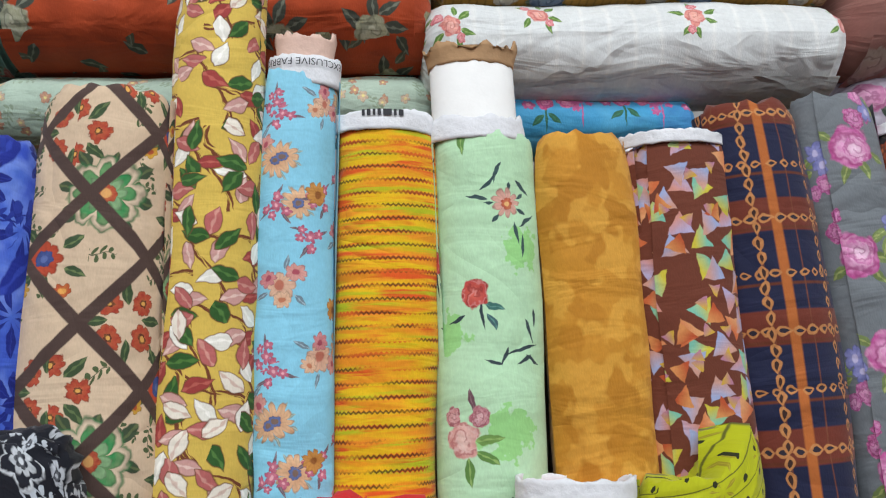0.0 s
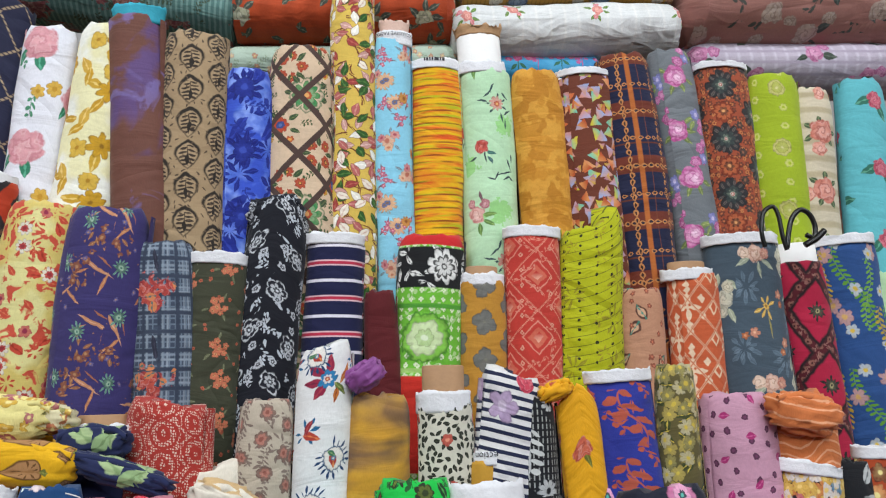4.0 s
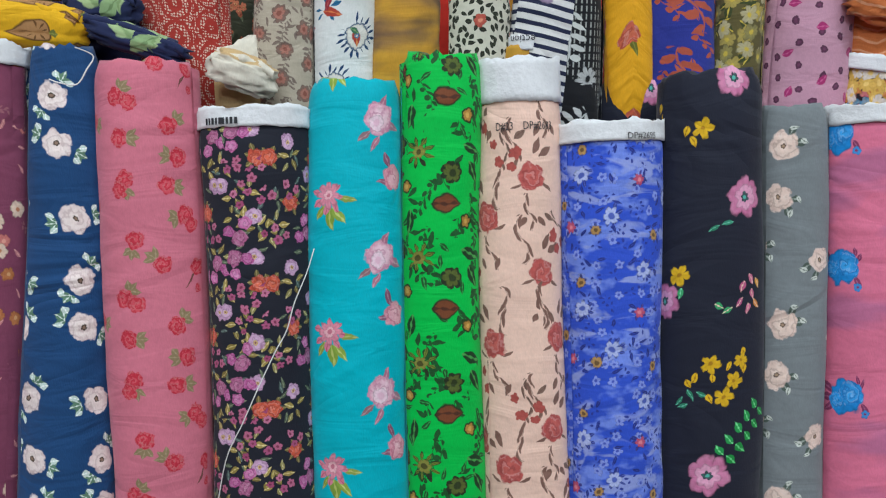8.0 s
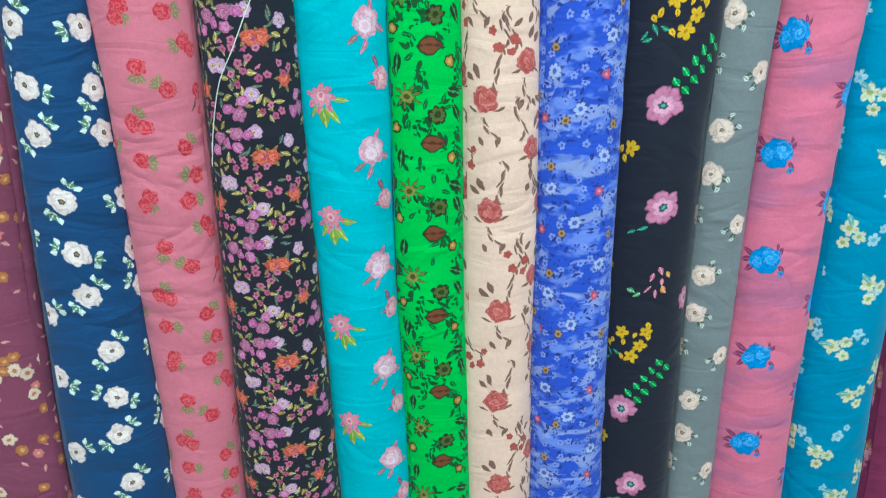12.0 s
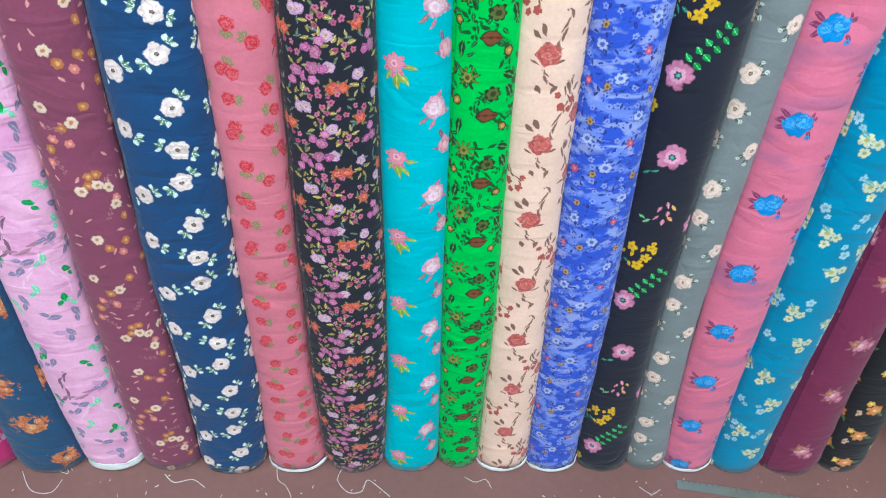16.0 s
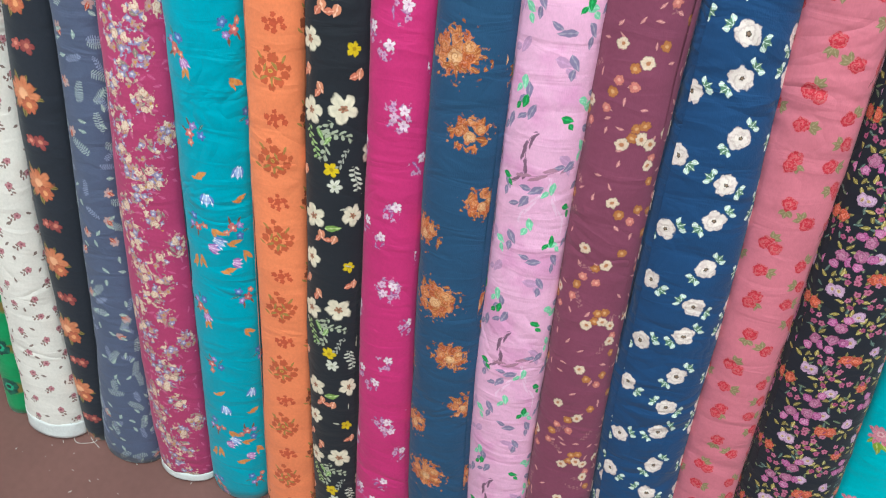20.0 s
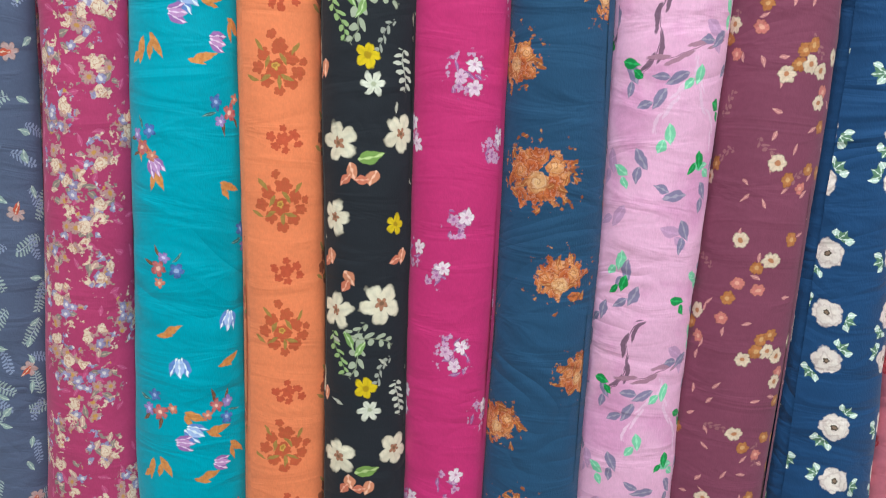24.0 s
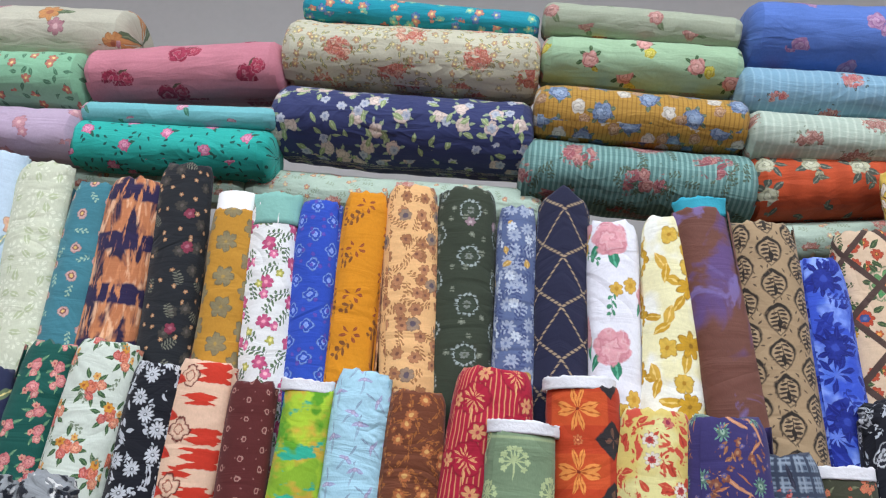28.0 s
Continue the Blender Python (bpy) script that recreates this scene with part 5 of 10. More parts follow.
f.nearest(0.20, V, ((0.008, 0.092, 0), (-0.040, 0.070, 30))).flower(0.0088, 7, 0.25, 0.2, "24301a", "24301a").flower(0.0072, 6, 0.35, 0.4, "586428", "2c3818")
f.nearest(0.20, V, ((0.021, 0.048, 0), (-0.030, 0.020, 0))).flower(0.0058, 5, 0.2, 0.2, "24401a", "24401a").flower(0.0042, 5, 0.25, 0.4, "a87c34", "c8a050")
f.nearest(0.20, V, ((-0.026, 0.048, 100), (0.028, 0.092, 60), (0.026, 0.074, 20))).leaf(0, 0, 0, 0.0105, 0.0048, "14381a", "4a9a48")
f = Fab("peach_rose", "peach cotton with brick red roses on bare stems", "ecc2b0", 0.72, skew=(0.07, 0.5))
STEM, BUD = "6e5248", "b8584e"
def thorn_rose(u0, v0, flip, r=0.0112):
    k = -1 if flip else 1
    f.cell(0.24, 0.1985, u0, v0, 0, 0).gather()
    f.sprig(-0.013 * k, -0.026, 22 * k, 0.018, 0.0036, 2, 0.5 * k, STEM, STEM).leaf(0.006 * k, -0.024, -65 * k, 0.0075, 0.0030, STEM, STEM).leaf(0.013 * k, -0.019, -35 * k, 0.007, 0.0030, STEM, STEM)
    f.sprig(-0.003 * k, 0.028, 8 * k, 0.014, 0.0028, 2, 0.3, STEM, STEM).leaf(-0.009 * k, 0.036, 120, 0.0052, 0.0026, STEM, STEM).leaf(0.006 * k, 0.036, 60, 0.0052, 0.0026, STEM, STEM)
    f.leaf(-0.012 * k, 0.008, 160, 0.006, 0.0014, STEM, STEM).leaf(0.012 * k, 0.009, 30, 0.006, 0.0014, STEM, STEM).ink(STEM, "8a6458")
    f.rose(r, "b04e4a", "c8645c", "8c3a3c")
def bud_spray(u0, v0, k=1):
    f.cell(0.24, 0.1985, u0, v0, 0, 0)
    f.sprig(0, -0.004, 20 * k, 0.014, 0.0024, 2, 0.4, STEM, STEM).leaf(0.012 * k, -0.010, -40 * k, 0.006, 0.0026, "7c6054", STEM).gather()
    for x, y, r in ((-0.006, 0.010, 0.0048), (0.008, 0.004, 0.0052), (-0.010, -0.004, 0.0038), (0.004, 0.014, 0.0040)):
        f.L = f.home[0]
        f.at(x * k, y).flower(r, 5, 0.3, 0.3, BUD, BUD)
    f.ink(BUD, "94403c")
thorn_rose(0.037, 0.062, False)
thorn_rose(0.040, 0.137, False)
thorn_rose(-0.003, 0.093, True, 0.0125)
thorn_rose(-0.006, 0.192, True, 0.0125)
thorn_rose(0.052, 0.189, False, 0.0125)
bud_spray(0.018, 0.040)
bud_spray(0.062, 0.105, -1)
bud_spray(-0.028, 0.140, -1)
f = Fab("royal_blossom", "royal blue cotton with misty pale flowers", "2f4fc4", 0.75, 1.2)
f.blotch(30, 0.56, "6f86dc", 0.12, (1, 1.8))
f.blotch(34, 0.60, "8c98d4", 0.08, (0.7, 1.8), 3, 0.4)
f.scat(70, 0.9, 6.3, 0.75).ring(0.001, 0.0055, 5, 0.5, "26348c", "3446a8").scat(64, 0.9, 6.3, 0.7).flower(0.0040, 5, 0.5, 0.3, "8c9ce4", "4454b4").scat(80, 0.9, 6.3, 0.5).leaf(0, 0, 0, 0.0045, 0.0014, "222e7c", "3848a8")
W = 0.1035
f.nearest(0.16, W, ((-0.006, 0.062, 0), (0.020, 0.105, 20), (-0.030, 0.030, 40), (0.050, 0.050, 0), (-0.055, 0.085, 0))).ring(0.003, 0.0105, 8, 0.5, "2c3884", "5a68c0").flower(0.0066, 6, 0.4, 0.35, "b4bee8", "5060b4")
f.nearest(0.16, W, ((0.016, 0.034, 0), (-0.040, 0.070, 0), (0.062, 0.090, 0))).ring(0.003, 0.0085, 7, 0.5, "3a3480", "4c50a0").flower(0.0048, 6, 0.4, 0.35, "b8486c", "d88090")
f.nearest(0.16, W, ((-0.018, 0.072, 0), (0.030, 0.078, 0), (-0.030, 0.113, 0))).ring(0.002, 0.0070, 6, 0.5, "343c74", "5a60a0").flower(0.0042, 6, 0.3, 0.4, "b89058", "6a5030")
f = Fab("black_hibiscus", "blue-black cotton with pink hibiscus and yellow buds", "191c2c", 0.75, skew=(-0.07, 0.55))
P = 0.312
GOLD, DEEP = "e0b41c", "a87814"
def hibiscus(u0, v0, r=0.0165):
    f.cell(0.28, P, u0, v0, 0, 15)
    f.flower(r, 6, 0.26, 0.2, "c06c94", "e8b4cc").flower(r * 0.62, 6, 0.3, 0.2, "e0a4c0", "b85888").flower(r * 0.26, 6, 0.3, 0.4, "3c3444", "58b0a0")
f.cell(0.28, P, -0.021, 0.240, 0, 0)
for x, y, a in ((-0.0345, 0.020, 130), (-0.0247, 0.015, 60), (-0.015, 0.0135, 20), (-0.031, 0.0235, 160)):
    f.leaf(x, y, a, 0.0055, 0.0022, "2e7a5c", "6cb89c")
for x, y, a in ((-0.027, 0.005, 60), (-0.0225, 0.001, 120), (-0.0086, 0.001, 100), (0.003, -0.008, 110), (0.015, -0.0185, 80), (0.017, -0.005, 100), (-0.0095, 0.017, 70)):
    f.leaf(x, y, a, 0.0046, 0.0026, GOLD, DEEP)
for x, y, r in ((-0.011, -0.010, 0.0078), (0.0135, -0.012, 0.0066), (0.0086, 0.0037, 0.0075), (0.001, 0.016, 0.0082)):
    f.L = f.home[0]
    f.at(x, y).flower(r, 5, 0.5, 0.2, GOLD, DEEP)
f.cell(0.28, P, -0.002, 0.289, 0, 0)
for k in range(5):
    x, y = -0.014 + 0.0075 * k, 0.013 - 0.0085 * k
    f.leaf(x + 0.0055, y + 0.004, 40, 0.0058, 0.0034, "1f8a3c", "6cd080").leaf(x - 0.0045, y - 0.004, 230, 0.0058, 0.0034, "28964a", "7cdc90")
hibiscus(-0.027, 0.318)
f.cell(0.28, P, -0.050, 0.357, 0, 0).flower(0.0085, 5, 0.5, 0.2, GOLD, DEEP).leaf(-0.013, 0.002, 100, 0.005, 0.0028, GOLD, DEEP).leaf(-0.007, 0.010, 60, 0.005, 0.0028, GOLD, DEEP)
hibiscus(-0.011, 0.412)
f.cell(0.28, P, -0.026, 0.436, 0, 0).leaf(-0.010, 0.0, 150, 0.0055, 0.0022, "2e7a5c", "6cb89c").leaf(0.0, -0.004, 160, 0.0055, 0.0022, "34866a", "6cb89c")
f.cell(0.28, P, -0.006, 0.490, 0, 0)
for x, y, a, c in ((0.004, -0.014, 70, "c86c8c"), (0.012, -0.010, 60, "d8a03c"), (-0.004, -0.008, 110, "b85880"), (0.006, -0.002, 80, "c86c8c"), (0.010, 0.006, 50, "d88c40"), (-0.006, 0.004, 130, "a84c78"), (0.002, 0.010, 90, "c86c8c"), (-0.016, 0.010, 150, "3c9a60"), (-0.022, 0.006, 20, "3c9a60")):
    f.leaf(x, y, a, 0.0050, 0.0024, c, "e8c4b0")
hibiscus(-0.074, 0.180, 0.015)
f.cell(0.28, P, -0.062, 0.160, 0, 0).flower(0.009, 5, 0.5, 0.2, GOLD, DEEP).leaf(0.002, 0.014, 100, 0.005, 0.0026, "3c9a60", "7cd09c")
hibiscus(0.040, 0.200, 0.013)
f = Fab("gray_rose", "grey cotton with pale peach roses", "777d80", 0.76)
for u0, v0, a, r in ((-0.016, 0.032, -35, 0.0122), (-0.020, 0.073, 35, 0.0118), (0.014, 0.124, 140, 0.0105), (-0.040, 0.114, 0, 0.011), (0.046, 0.050, 180, 0.011)):
    f.cell(0.20, 0.1432, u0, v0, 0, 0, 8)
    for q, k in ((-24, 0.0050), (22, 0.0056)):
        d = radians(a + q)
        f.leaf(math.cos(d) * 0.0140, math.sin(d) * 0.0140, a + q, k, k * 0.62, "4c5850", "9aa29a")
        f.leaf(math.cos(d) * 0.0165, math.sin(d) * 0.0165, a + q + 50, k * 0.7, k * 0.4, "c8ccc4", "6c766c")
    f.rose(r, "dcc0b4", "ecd4c6", "b09488").flower(0.0022, 5, 0.3, 0.5, "6a5448", "a88c74")
f = Fab("pink_blue_rose", "rose pink cotton with electric blue roses", "d46e8c", 0.7, skew=(0.055, 0.54))
f.blotch(14, 0.56, "b8688c", 0.14, (0.5, 1.6))
f.cell(0.072, 0.1055, -0.020, 0.013, 0.5, 0, 6)
for x, y, a, k in ((-0.0185, -0.009, 205, 0.0085), (-0.019, 0.000, 178, 0.0090), (-0.0165, 0.008, 150, 0.0075), (0.0155, -0.010, -70, 0.0045), (0.016, 0.010, 60, 0.0055), (0.012, -0.014, -100, 0.004)):
    f.leaf(x, y, a, k, k * 0.42, "82345c", "a45c80")
f.flower(0.0148, 7, 0.10, 0.2, "1c84d0", "2c94dc").at(0.005, -0.003).rose(0.0108, "1a7cc8", "44a8ec", "0e5ca8")
f.L = f.home[0]
f.at(-0.009, 0.002).rose(0.0078, "1e88d4", "3ca4ec", "1468b4").at(0.0245, 0.012).flower(0.0036, 5, 0.3, 0.3, "2c90d8", "82345c")
f = Fab("cerulean_flower", "cerulean blue cotton with cream flower clusters", "1681a8", 0.72)
f.cell(0.05, 0.060, 0, 0, 0.5, 0, 180, 0.6, 0.85).flower(0.0075, 5, 0.45, 0.3, "a8ccd8", "70a8c0").at(0.012, 0.006).flower(0.005, 5, 0.45, 0.3, "9cc8d8", "70a8c0")
for u0, v0 in ((0.0, 0.08), (-0.026, 0.02), (0.032, 0.05)):
    f.cell(0.28, 0.13, u0, v0, 0, 0, 40).flower(0.0095, 5, 0.4, 0.3, "d6d8bc", "a8a860").at(0.013, 0.004).flower(0.0075, 5, 0.4, 0.3, "cdd4c0", "9aa468").at(-0.010, 0.012).flower(0.007, 5, 0.4, 0.3, "d6d8bc", "98a060").at(-0.006, -0.022).leaf(0, 0, 40, 0.008, 0.003, "6aa0a0", "a0c8c8")
f = Fab("maroon_pink", "wine maroon cotton with smoky pink flowers", "74244a", 0.72)
f.cell(0.07, 0.12, 0.0, 0.05, 0.5, 0, 60, 0.2).ring(0.006, 0.022, 7, 0.5, "8a4a58", "a86a70").flower(0.013, 7, 0.4, 0.3, "c87890", "e0b0b8").at(0.014, 0.010).flower(0.009, 6, 0.4, 0.3, "b8607c", "d898a8").at(-0.020, -0.016).flower(0.007, 5, 0.4, 0.3, "a86a58", "c8906c")
f = Fab("black_orange", "black cotton with orange and cream flowers", "1d1d22", 0.75)
f.cell(0.055, 0.075, 0.0, 0.04, 0.5, 0, 60, 0.3).leaf(0.014, 0.006, 30, 0.010, 0.004, "4a5a3a", "7a8a58").flower(0.013, 6, 0.35, 0.25, "d0803c", "f0c090").at(-0.018, 0.016).flower(0.008, 5, 0.4, 0.3, "d8b8a0", "b07a50").at(0.004, -0.028).flower(0.007, 5, 0.4, 0.3, "d8a838", "f0d890")
f = Fab("lime_plain", "chartreuse yellow cotton with fine dark dots", "b9ac12", 0.75)
f.cell(0.02, 0.024, 0, 0, 0.5).flower(0.0022, 5, 0.2, 0.5, "4a4a14", "4a4a14")

# ---- fourth tier
f = Fab("pale_blue_edge", "pale blue cotton with loose coral flowers", "b8cbd8")
ditsy(f, 16, 0.014, ["d8a890", "a8b8c8"], dens=0.5, leaf="8aa0a0")
f = Fab("pale_green", "pale celery green cotton with a tonal leaf print", "c9cdb4")
f.scat(46, 0.6, 6.3, 0.95).ring(0.002, 0.011, 6, 0.55, "dfe2cc", "c9cdb4").scat(50, 0.7, 6.3, 0.8).leaf(0, 0, 0, 0.008, 0.004, "b4bd98", "d4d8c0")
f = Fab("teal_ring", "dusty teal cotton with small ringed blossoms", "3f7a86", zoom=1.25)
f.cell(0.034, 0.05, 0, 0, 0.5, 0, 40, 0.2).flower(0.008, 8, 0.15, 0.4, "c8a8a0", "a8484c").flower(0.0045, 6, 0.2, 0.5, "7a4450", "d8b870")
f.cell(0.04, 0.05, 0.01, 0.025, 0.5, 0, 90, 0.4).sprig(0, 0, 0, 0.009, 0.004, 3, 0.1, "86b0a8", "9ab8a0")
f = Fab("ikat_orange", "navy cotton with orange brushstroke ikat bands", "27203c")
f.blotch(32, 0.47, "b8744c", 0.12, (1.5, 0.5), 3, 0.5)
f.blotch(40, 0.58, "e0b08a", 0.12, (2.0, 0.6), 3, 0.3)
f.stripes(0.062, 0.36, "2a2244", off=0.012, wob=0.012, soft=0.1)
f.blotch(60, 0.60, "c88458", 0.1, (2.2, 0.5))
f = Fab("black_folk", "black cotton with scattered folk flowers", "1f2226", zoom=1.56)
f.scat(26, 0.8, 6.3, 0.7).flower(0.012, 7, 0.4, 0.3, "3c3a34", "5a524c").scat(22, 0.9, 6.3, 0.4).sprig(0, 0, 0, 0.013, 0.008, 5, 0.1, "5c6050", "6a6a5c")
f.scat(18, 0.9, 6.3, 0.4).flower(0.011, 5, 0.3, 0.3, "7c2c40", "a0606c").scat(40, 0.9, 6.3, 0.5).flower(0.0045, 5, 0.4, 0.3, "a87850", "c8b090")
f = Fab("gold_gray", "ochre cotton with grey silhouette flowers", "b8852c")
f.cell(0.030, 0.040, 0, 0, 0.5, 0, 60, 0.15).flower(0.013, 6, 0.42, 0.15, "80785c", "a88a48")
f = Fab("white_fuchsia", "white cotton with fuchsia flowers and dark trailing leaves", "dfdfdc", zoom=1.38)
f.scat(32, 0.8, 6.3, 0.85).sprig(0, 0, 0, 0.013, 0.008, 4, 0.4, "46585a", "5a7050")
f.cell(0.042, 0.062, 0, 0.02, 0.5, 0, 60).flower(0.012, 6, 0.4, 0.25, "b83a6c", "e8a0b0").at(0.013, 0.014).flower(0.008, 5, 0.4, 0.3, "d05a8c", "f0b8c0")
f.scat(30, 0.9, 6.3, 0.4).flower(0.007, 5, 0.4, 0.35, "a8a84c", "e0d888")
f = Fab("blue_diamond", "blue cotton with pale stitched diamonds", "2c4bb0", zoom=1.20)
f.cell(0.024, 0.042, 0, 0.01, 0.5).flower(0.010, 4, 0.35, 0.1, "7a98d8", "2c4bb0").flower(0.0075, 4, 0.3, 0.1, "2c4bb0", "2c4bb0").flower(0.004, 4, 0.3, 0.1, "8aa4e0", "3a5cc0")
f.scat(70, 0.9, 6.3, 0.5).flower(0.003, 5, 0.3, 0.3, "5a4aa8", "5a4aa8")
f = Fab("mustard_leaf", "mustard cotton with maroon maple sprigs", "cf8615", zoom=1.20)
f.cell(0.045, 0.062, 0, 0.02, 0.5, 30, 40, 0.2).ring(0.003, 0.016, 7, 0.55, "8a4428", "a8602c").at(0.004, 0.024).sprig(0, 0, 20, 0.014, 0.008, 3, 0.2, "8a5a2a", "7a4a24")
f = Fab("peach_brown", "peach cotton with brown and plum flower trails", "e0b078", zoom=1.25)
f.scat(44, 0.8, 6.3, 0.85).sprig(0, 0, 0, 0.010, 0.006, 4, 0.4, "a87848", "a07048")
ditsy(f, 34, 0.009, ["a8724c", "b88058"], 6, 0.35, "7a5040", 0.7)
f.scat(24, 0.8, 6.3, 0.5).flower(0.010, 7, 0.25, 0.4, "9a8068", "5c5058")
f = Fab("darkgreen_circle", "dark olive cotton with beaded wheel flowers", "343c2e")
f.cell(0.042, 0.055, 0.004, 0.03, 0.5).flower(0.0135, 14, 0.25, 0.2, "a8b4b0", "343c2e").flower(0.0105, 12, 0.1, 0.2, "394436", "343c2e").flower(0.005, 8, 0.4, 0.35, "7a8078", "545c4c")
f.scat(52, 0.7, 6.3, 0.6).flower(0.004, 6, 0.4, 0.3, "6a7060", "8a9080").stripes(0.0085, 0.16, "343c2e", soft=0.1)
f.scat(30, 0.8, 6.3, 0.35).flower(0.006, 6, 0.4, 0.3, "8a7078", "b0a0a0")
f = Fab("bluegray_floral", "blue-grey cotton with packed daisies and ochre buds", "58668a")
f.scat(56, 0.85, 6.3, 0.9).flower(0.0085, 9, 0.6, 0.2, "a4aec0", "6a7898").scat(50, 0.85, 6.3, 0.8).sprig(0, 0, 0, 0.009, 0.005, 4, 0.1, "38446a", "434f78")
f.scat(44, 0.9, 6.3, 0.5).leaf(0, 0, 0, 0.006, 0.0035, "b8944c", "d8b878").scat(48, 0.9, 6.3, 0.5).flower(0.006, 7, 0.5, 0.2, "c8d0d8", "8a98b0")
f = Fab("navy_lattice", "navy cotton with a thin tan chain lattice", "22243c")
f.lattice(0.05, 0.055, 0.065, "a08c70").stripes(0.0045, 0.3, "22243c", soft=0.2)
f = Fab("white_pinkrose", "white cotton with big pink roses and yellow buds", "dcdce2", zoom=1.00)
f.cell(0.055, 0.12, -0.006, 0.022, 0.5).leaf(0.004, 0.024, 80, 0.012, 0.006, "2f7a5c", "5aa888").leaf(-0.018, 0.016, 120, 0.012, 0.005, "2f7a5c", "5aa888").rose(0.022, "cf8f96", "d8a0a4", "b8707c")
f.cell(0.055, 0.12, 0.016, 0.075, 0.5, 0, 40).flower(0.010, 6, 0.3, 0.3, "d0a848", "b88a2c").at(-0.012, 0.012).flower(0.008, 6, 0.3, 0.3, "d8b050", "b88a2c").at(0.004, 0.018).sprig(0, 0, 0, 0.012, 0.005, 3, 0.3, "3a7a5c", "4a8a68")
f = Fab("yellow_flower", "white and pale yellow cotton with bold ochre flowers", "e2dcae")
f.blotch(14, 0.52, "e8e8dc", 0.1)
f.cell(0.060, 0.062, 0.014, 0.020, 0.5, 0, 60).leaf(-0.016, 0.012, 140, 0.013, 0.006, "c09830", "dcc070").leaf(0.010, 0.020, 60, 0.012, 0.005, "b88c24", "d8b860").flower(0.0145, 7, 0.4, 0.16, "c89a24", "8a6418").at(-0.020, -0.012).flower(0.011, 5, 0.25, 0.2, "d4b048", "a87c20")
f.cell(0.060, 0.062, -0.014, 0.05, 0.5, 0, 90, 0.3).leaf(0, 0, 30, 0.014, 0.006, "c8a040", "e0c070").leaf(0.010, 0.010, 70, 0.012, 0.005, "c09428", "dcc070")
f = Fab("brown_purple", "brown cloth with blurred violet blossoms", "6a4236", 0.7)
f.blotch(11, 0.60, "5c4880", 0.10, (1, 1), 4, 0.4, 0.8).blotch(24, 0.66, "7a6ca4", 0.08, (1, 1), 4, 0.5, 0.7)
f = Fab("tan_ogee", "tan cotton with a black ogee leaf print", "a08868", zoom=1.10)
f.cell(0.034, 0.0400, 0, 0, 0.5, 0).leaf(0, 0.0, 90, 0.0200, 0.0160, "2c2620", "2c2620").leaf(0, 0.0015, 90, 0.0168, 0.0128, "a48c6c", "a48c6c").sprig(0, 0.001, 0, 0.0125, 0.0085, 5, 0.0, "3a3028", "3a3028").leaf(0, 0.006, 90, 0.0075, 0.0026, "2c2620", "2c2620")
f.scat(120, 0.8, 6.3, 0.5).leaf(0, 0, 0, 0.003, 0.001, "5a4a3a", "5a4a3a")
f = Fab("blue_floral", "blue cotton with navy flowers on a pale wash", "4a6ac8", 0.8, 1.0, 0.2, zoom=1.2)
f.blotch(22, 0.52, "86a0e4", 0.2).blotch(26, 0.52, "3450bc", 0.2)
f.scat(17, 0.8, 6.3, 0.85).ring(0.002, 0.026, 9, 0.72, "16247c", "22348f").scat(21, 0.8, 6.3, 0.8).leaf(0, 0, 0, 0.024, 0.0085, "1a2a88", "2c40a4").scat(24, 0.8, 6.3, 0.7).sprig(0, 0, 0, 0.020, 0.010, 5, 0.3, "1a2880", "22348f")
f.cell(0.062, 0.088, 0, 0.03, 0.5, 0, 60).ring(0.004, 0.030, 11, 0.75, "141f74", "22308c").flower(0.016, 8, 0.3, 0.3, "182680", "3448a8")
f = Fab("medallion", "cream cotton with dark diagonal bands and folk medallions", "cfb598", zoom=1.10)
f.scat(58, 0.8, 6.3, 0.4).sprig(0, 0, 0, 0.009, 0.004, 4, 0.3, "3c4830", "4c5a38")
f.nearest(0.16, 0.150, ((-0.022, 0.107, 0), (0.052, 0.030, 20), (-0.060, 0.030, 0)))
for x, y, a in ((0.0, 0.016, 90), (0.018, 0.008, 20), (-0.014, 0.013, 140), (0.016, -0.010, -30), (-0.012, -0.014, 220)):
    f.leaf(x, y, a, 0.0075, 0.0036, "3c5034", "6a7a4c")
f.flower(0.0105, 8, 0.2, 0.3, "b0442c", "c8582c").flower(0.0056, 8, 0.1, 0.4, "3c4c84", "5a6aa0").at(0.012, 0.018).flower(0.0048, 6, 0.3, 0.4, "b8502c", "e0a050").at(-0.026, -0.001).flower(0.0046, 6, 0.3, 0.4, "c89a38", "a8502c")
f.nearest(0.16, 0.150, ((0.026, 0.143, 0), (-0.014, 0.031, 0), (-0.012, 0.181, 45), (0.066, 0.085, 10)))
for x, y, a in ((0.0, -0.018, -90), (0.0, 0.018, 90), (0.018, 0.0, 0), (-0.018, 0.0, 180)):
    f.leaf(x, y, a, 0.0085, 0.0034, "3a4c30", "5c6c44")
for x, y in ((0.010, 0.010), (-0.020, 0.0), (0.0, -0.020), (0.020, 0.0)):
    f.at(x, y).flower(0.0074, 7, 0.25, 0.3, "a83c2c", "d88850").flower(0.0026, 6, 0.2, 0.5, "5c2420", "d8a050")
f.nearest(0.16, 0.150, ((0.009, 0.069, 0), (-0.070, 0.145, 0)))
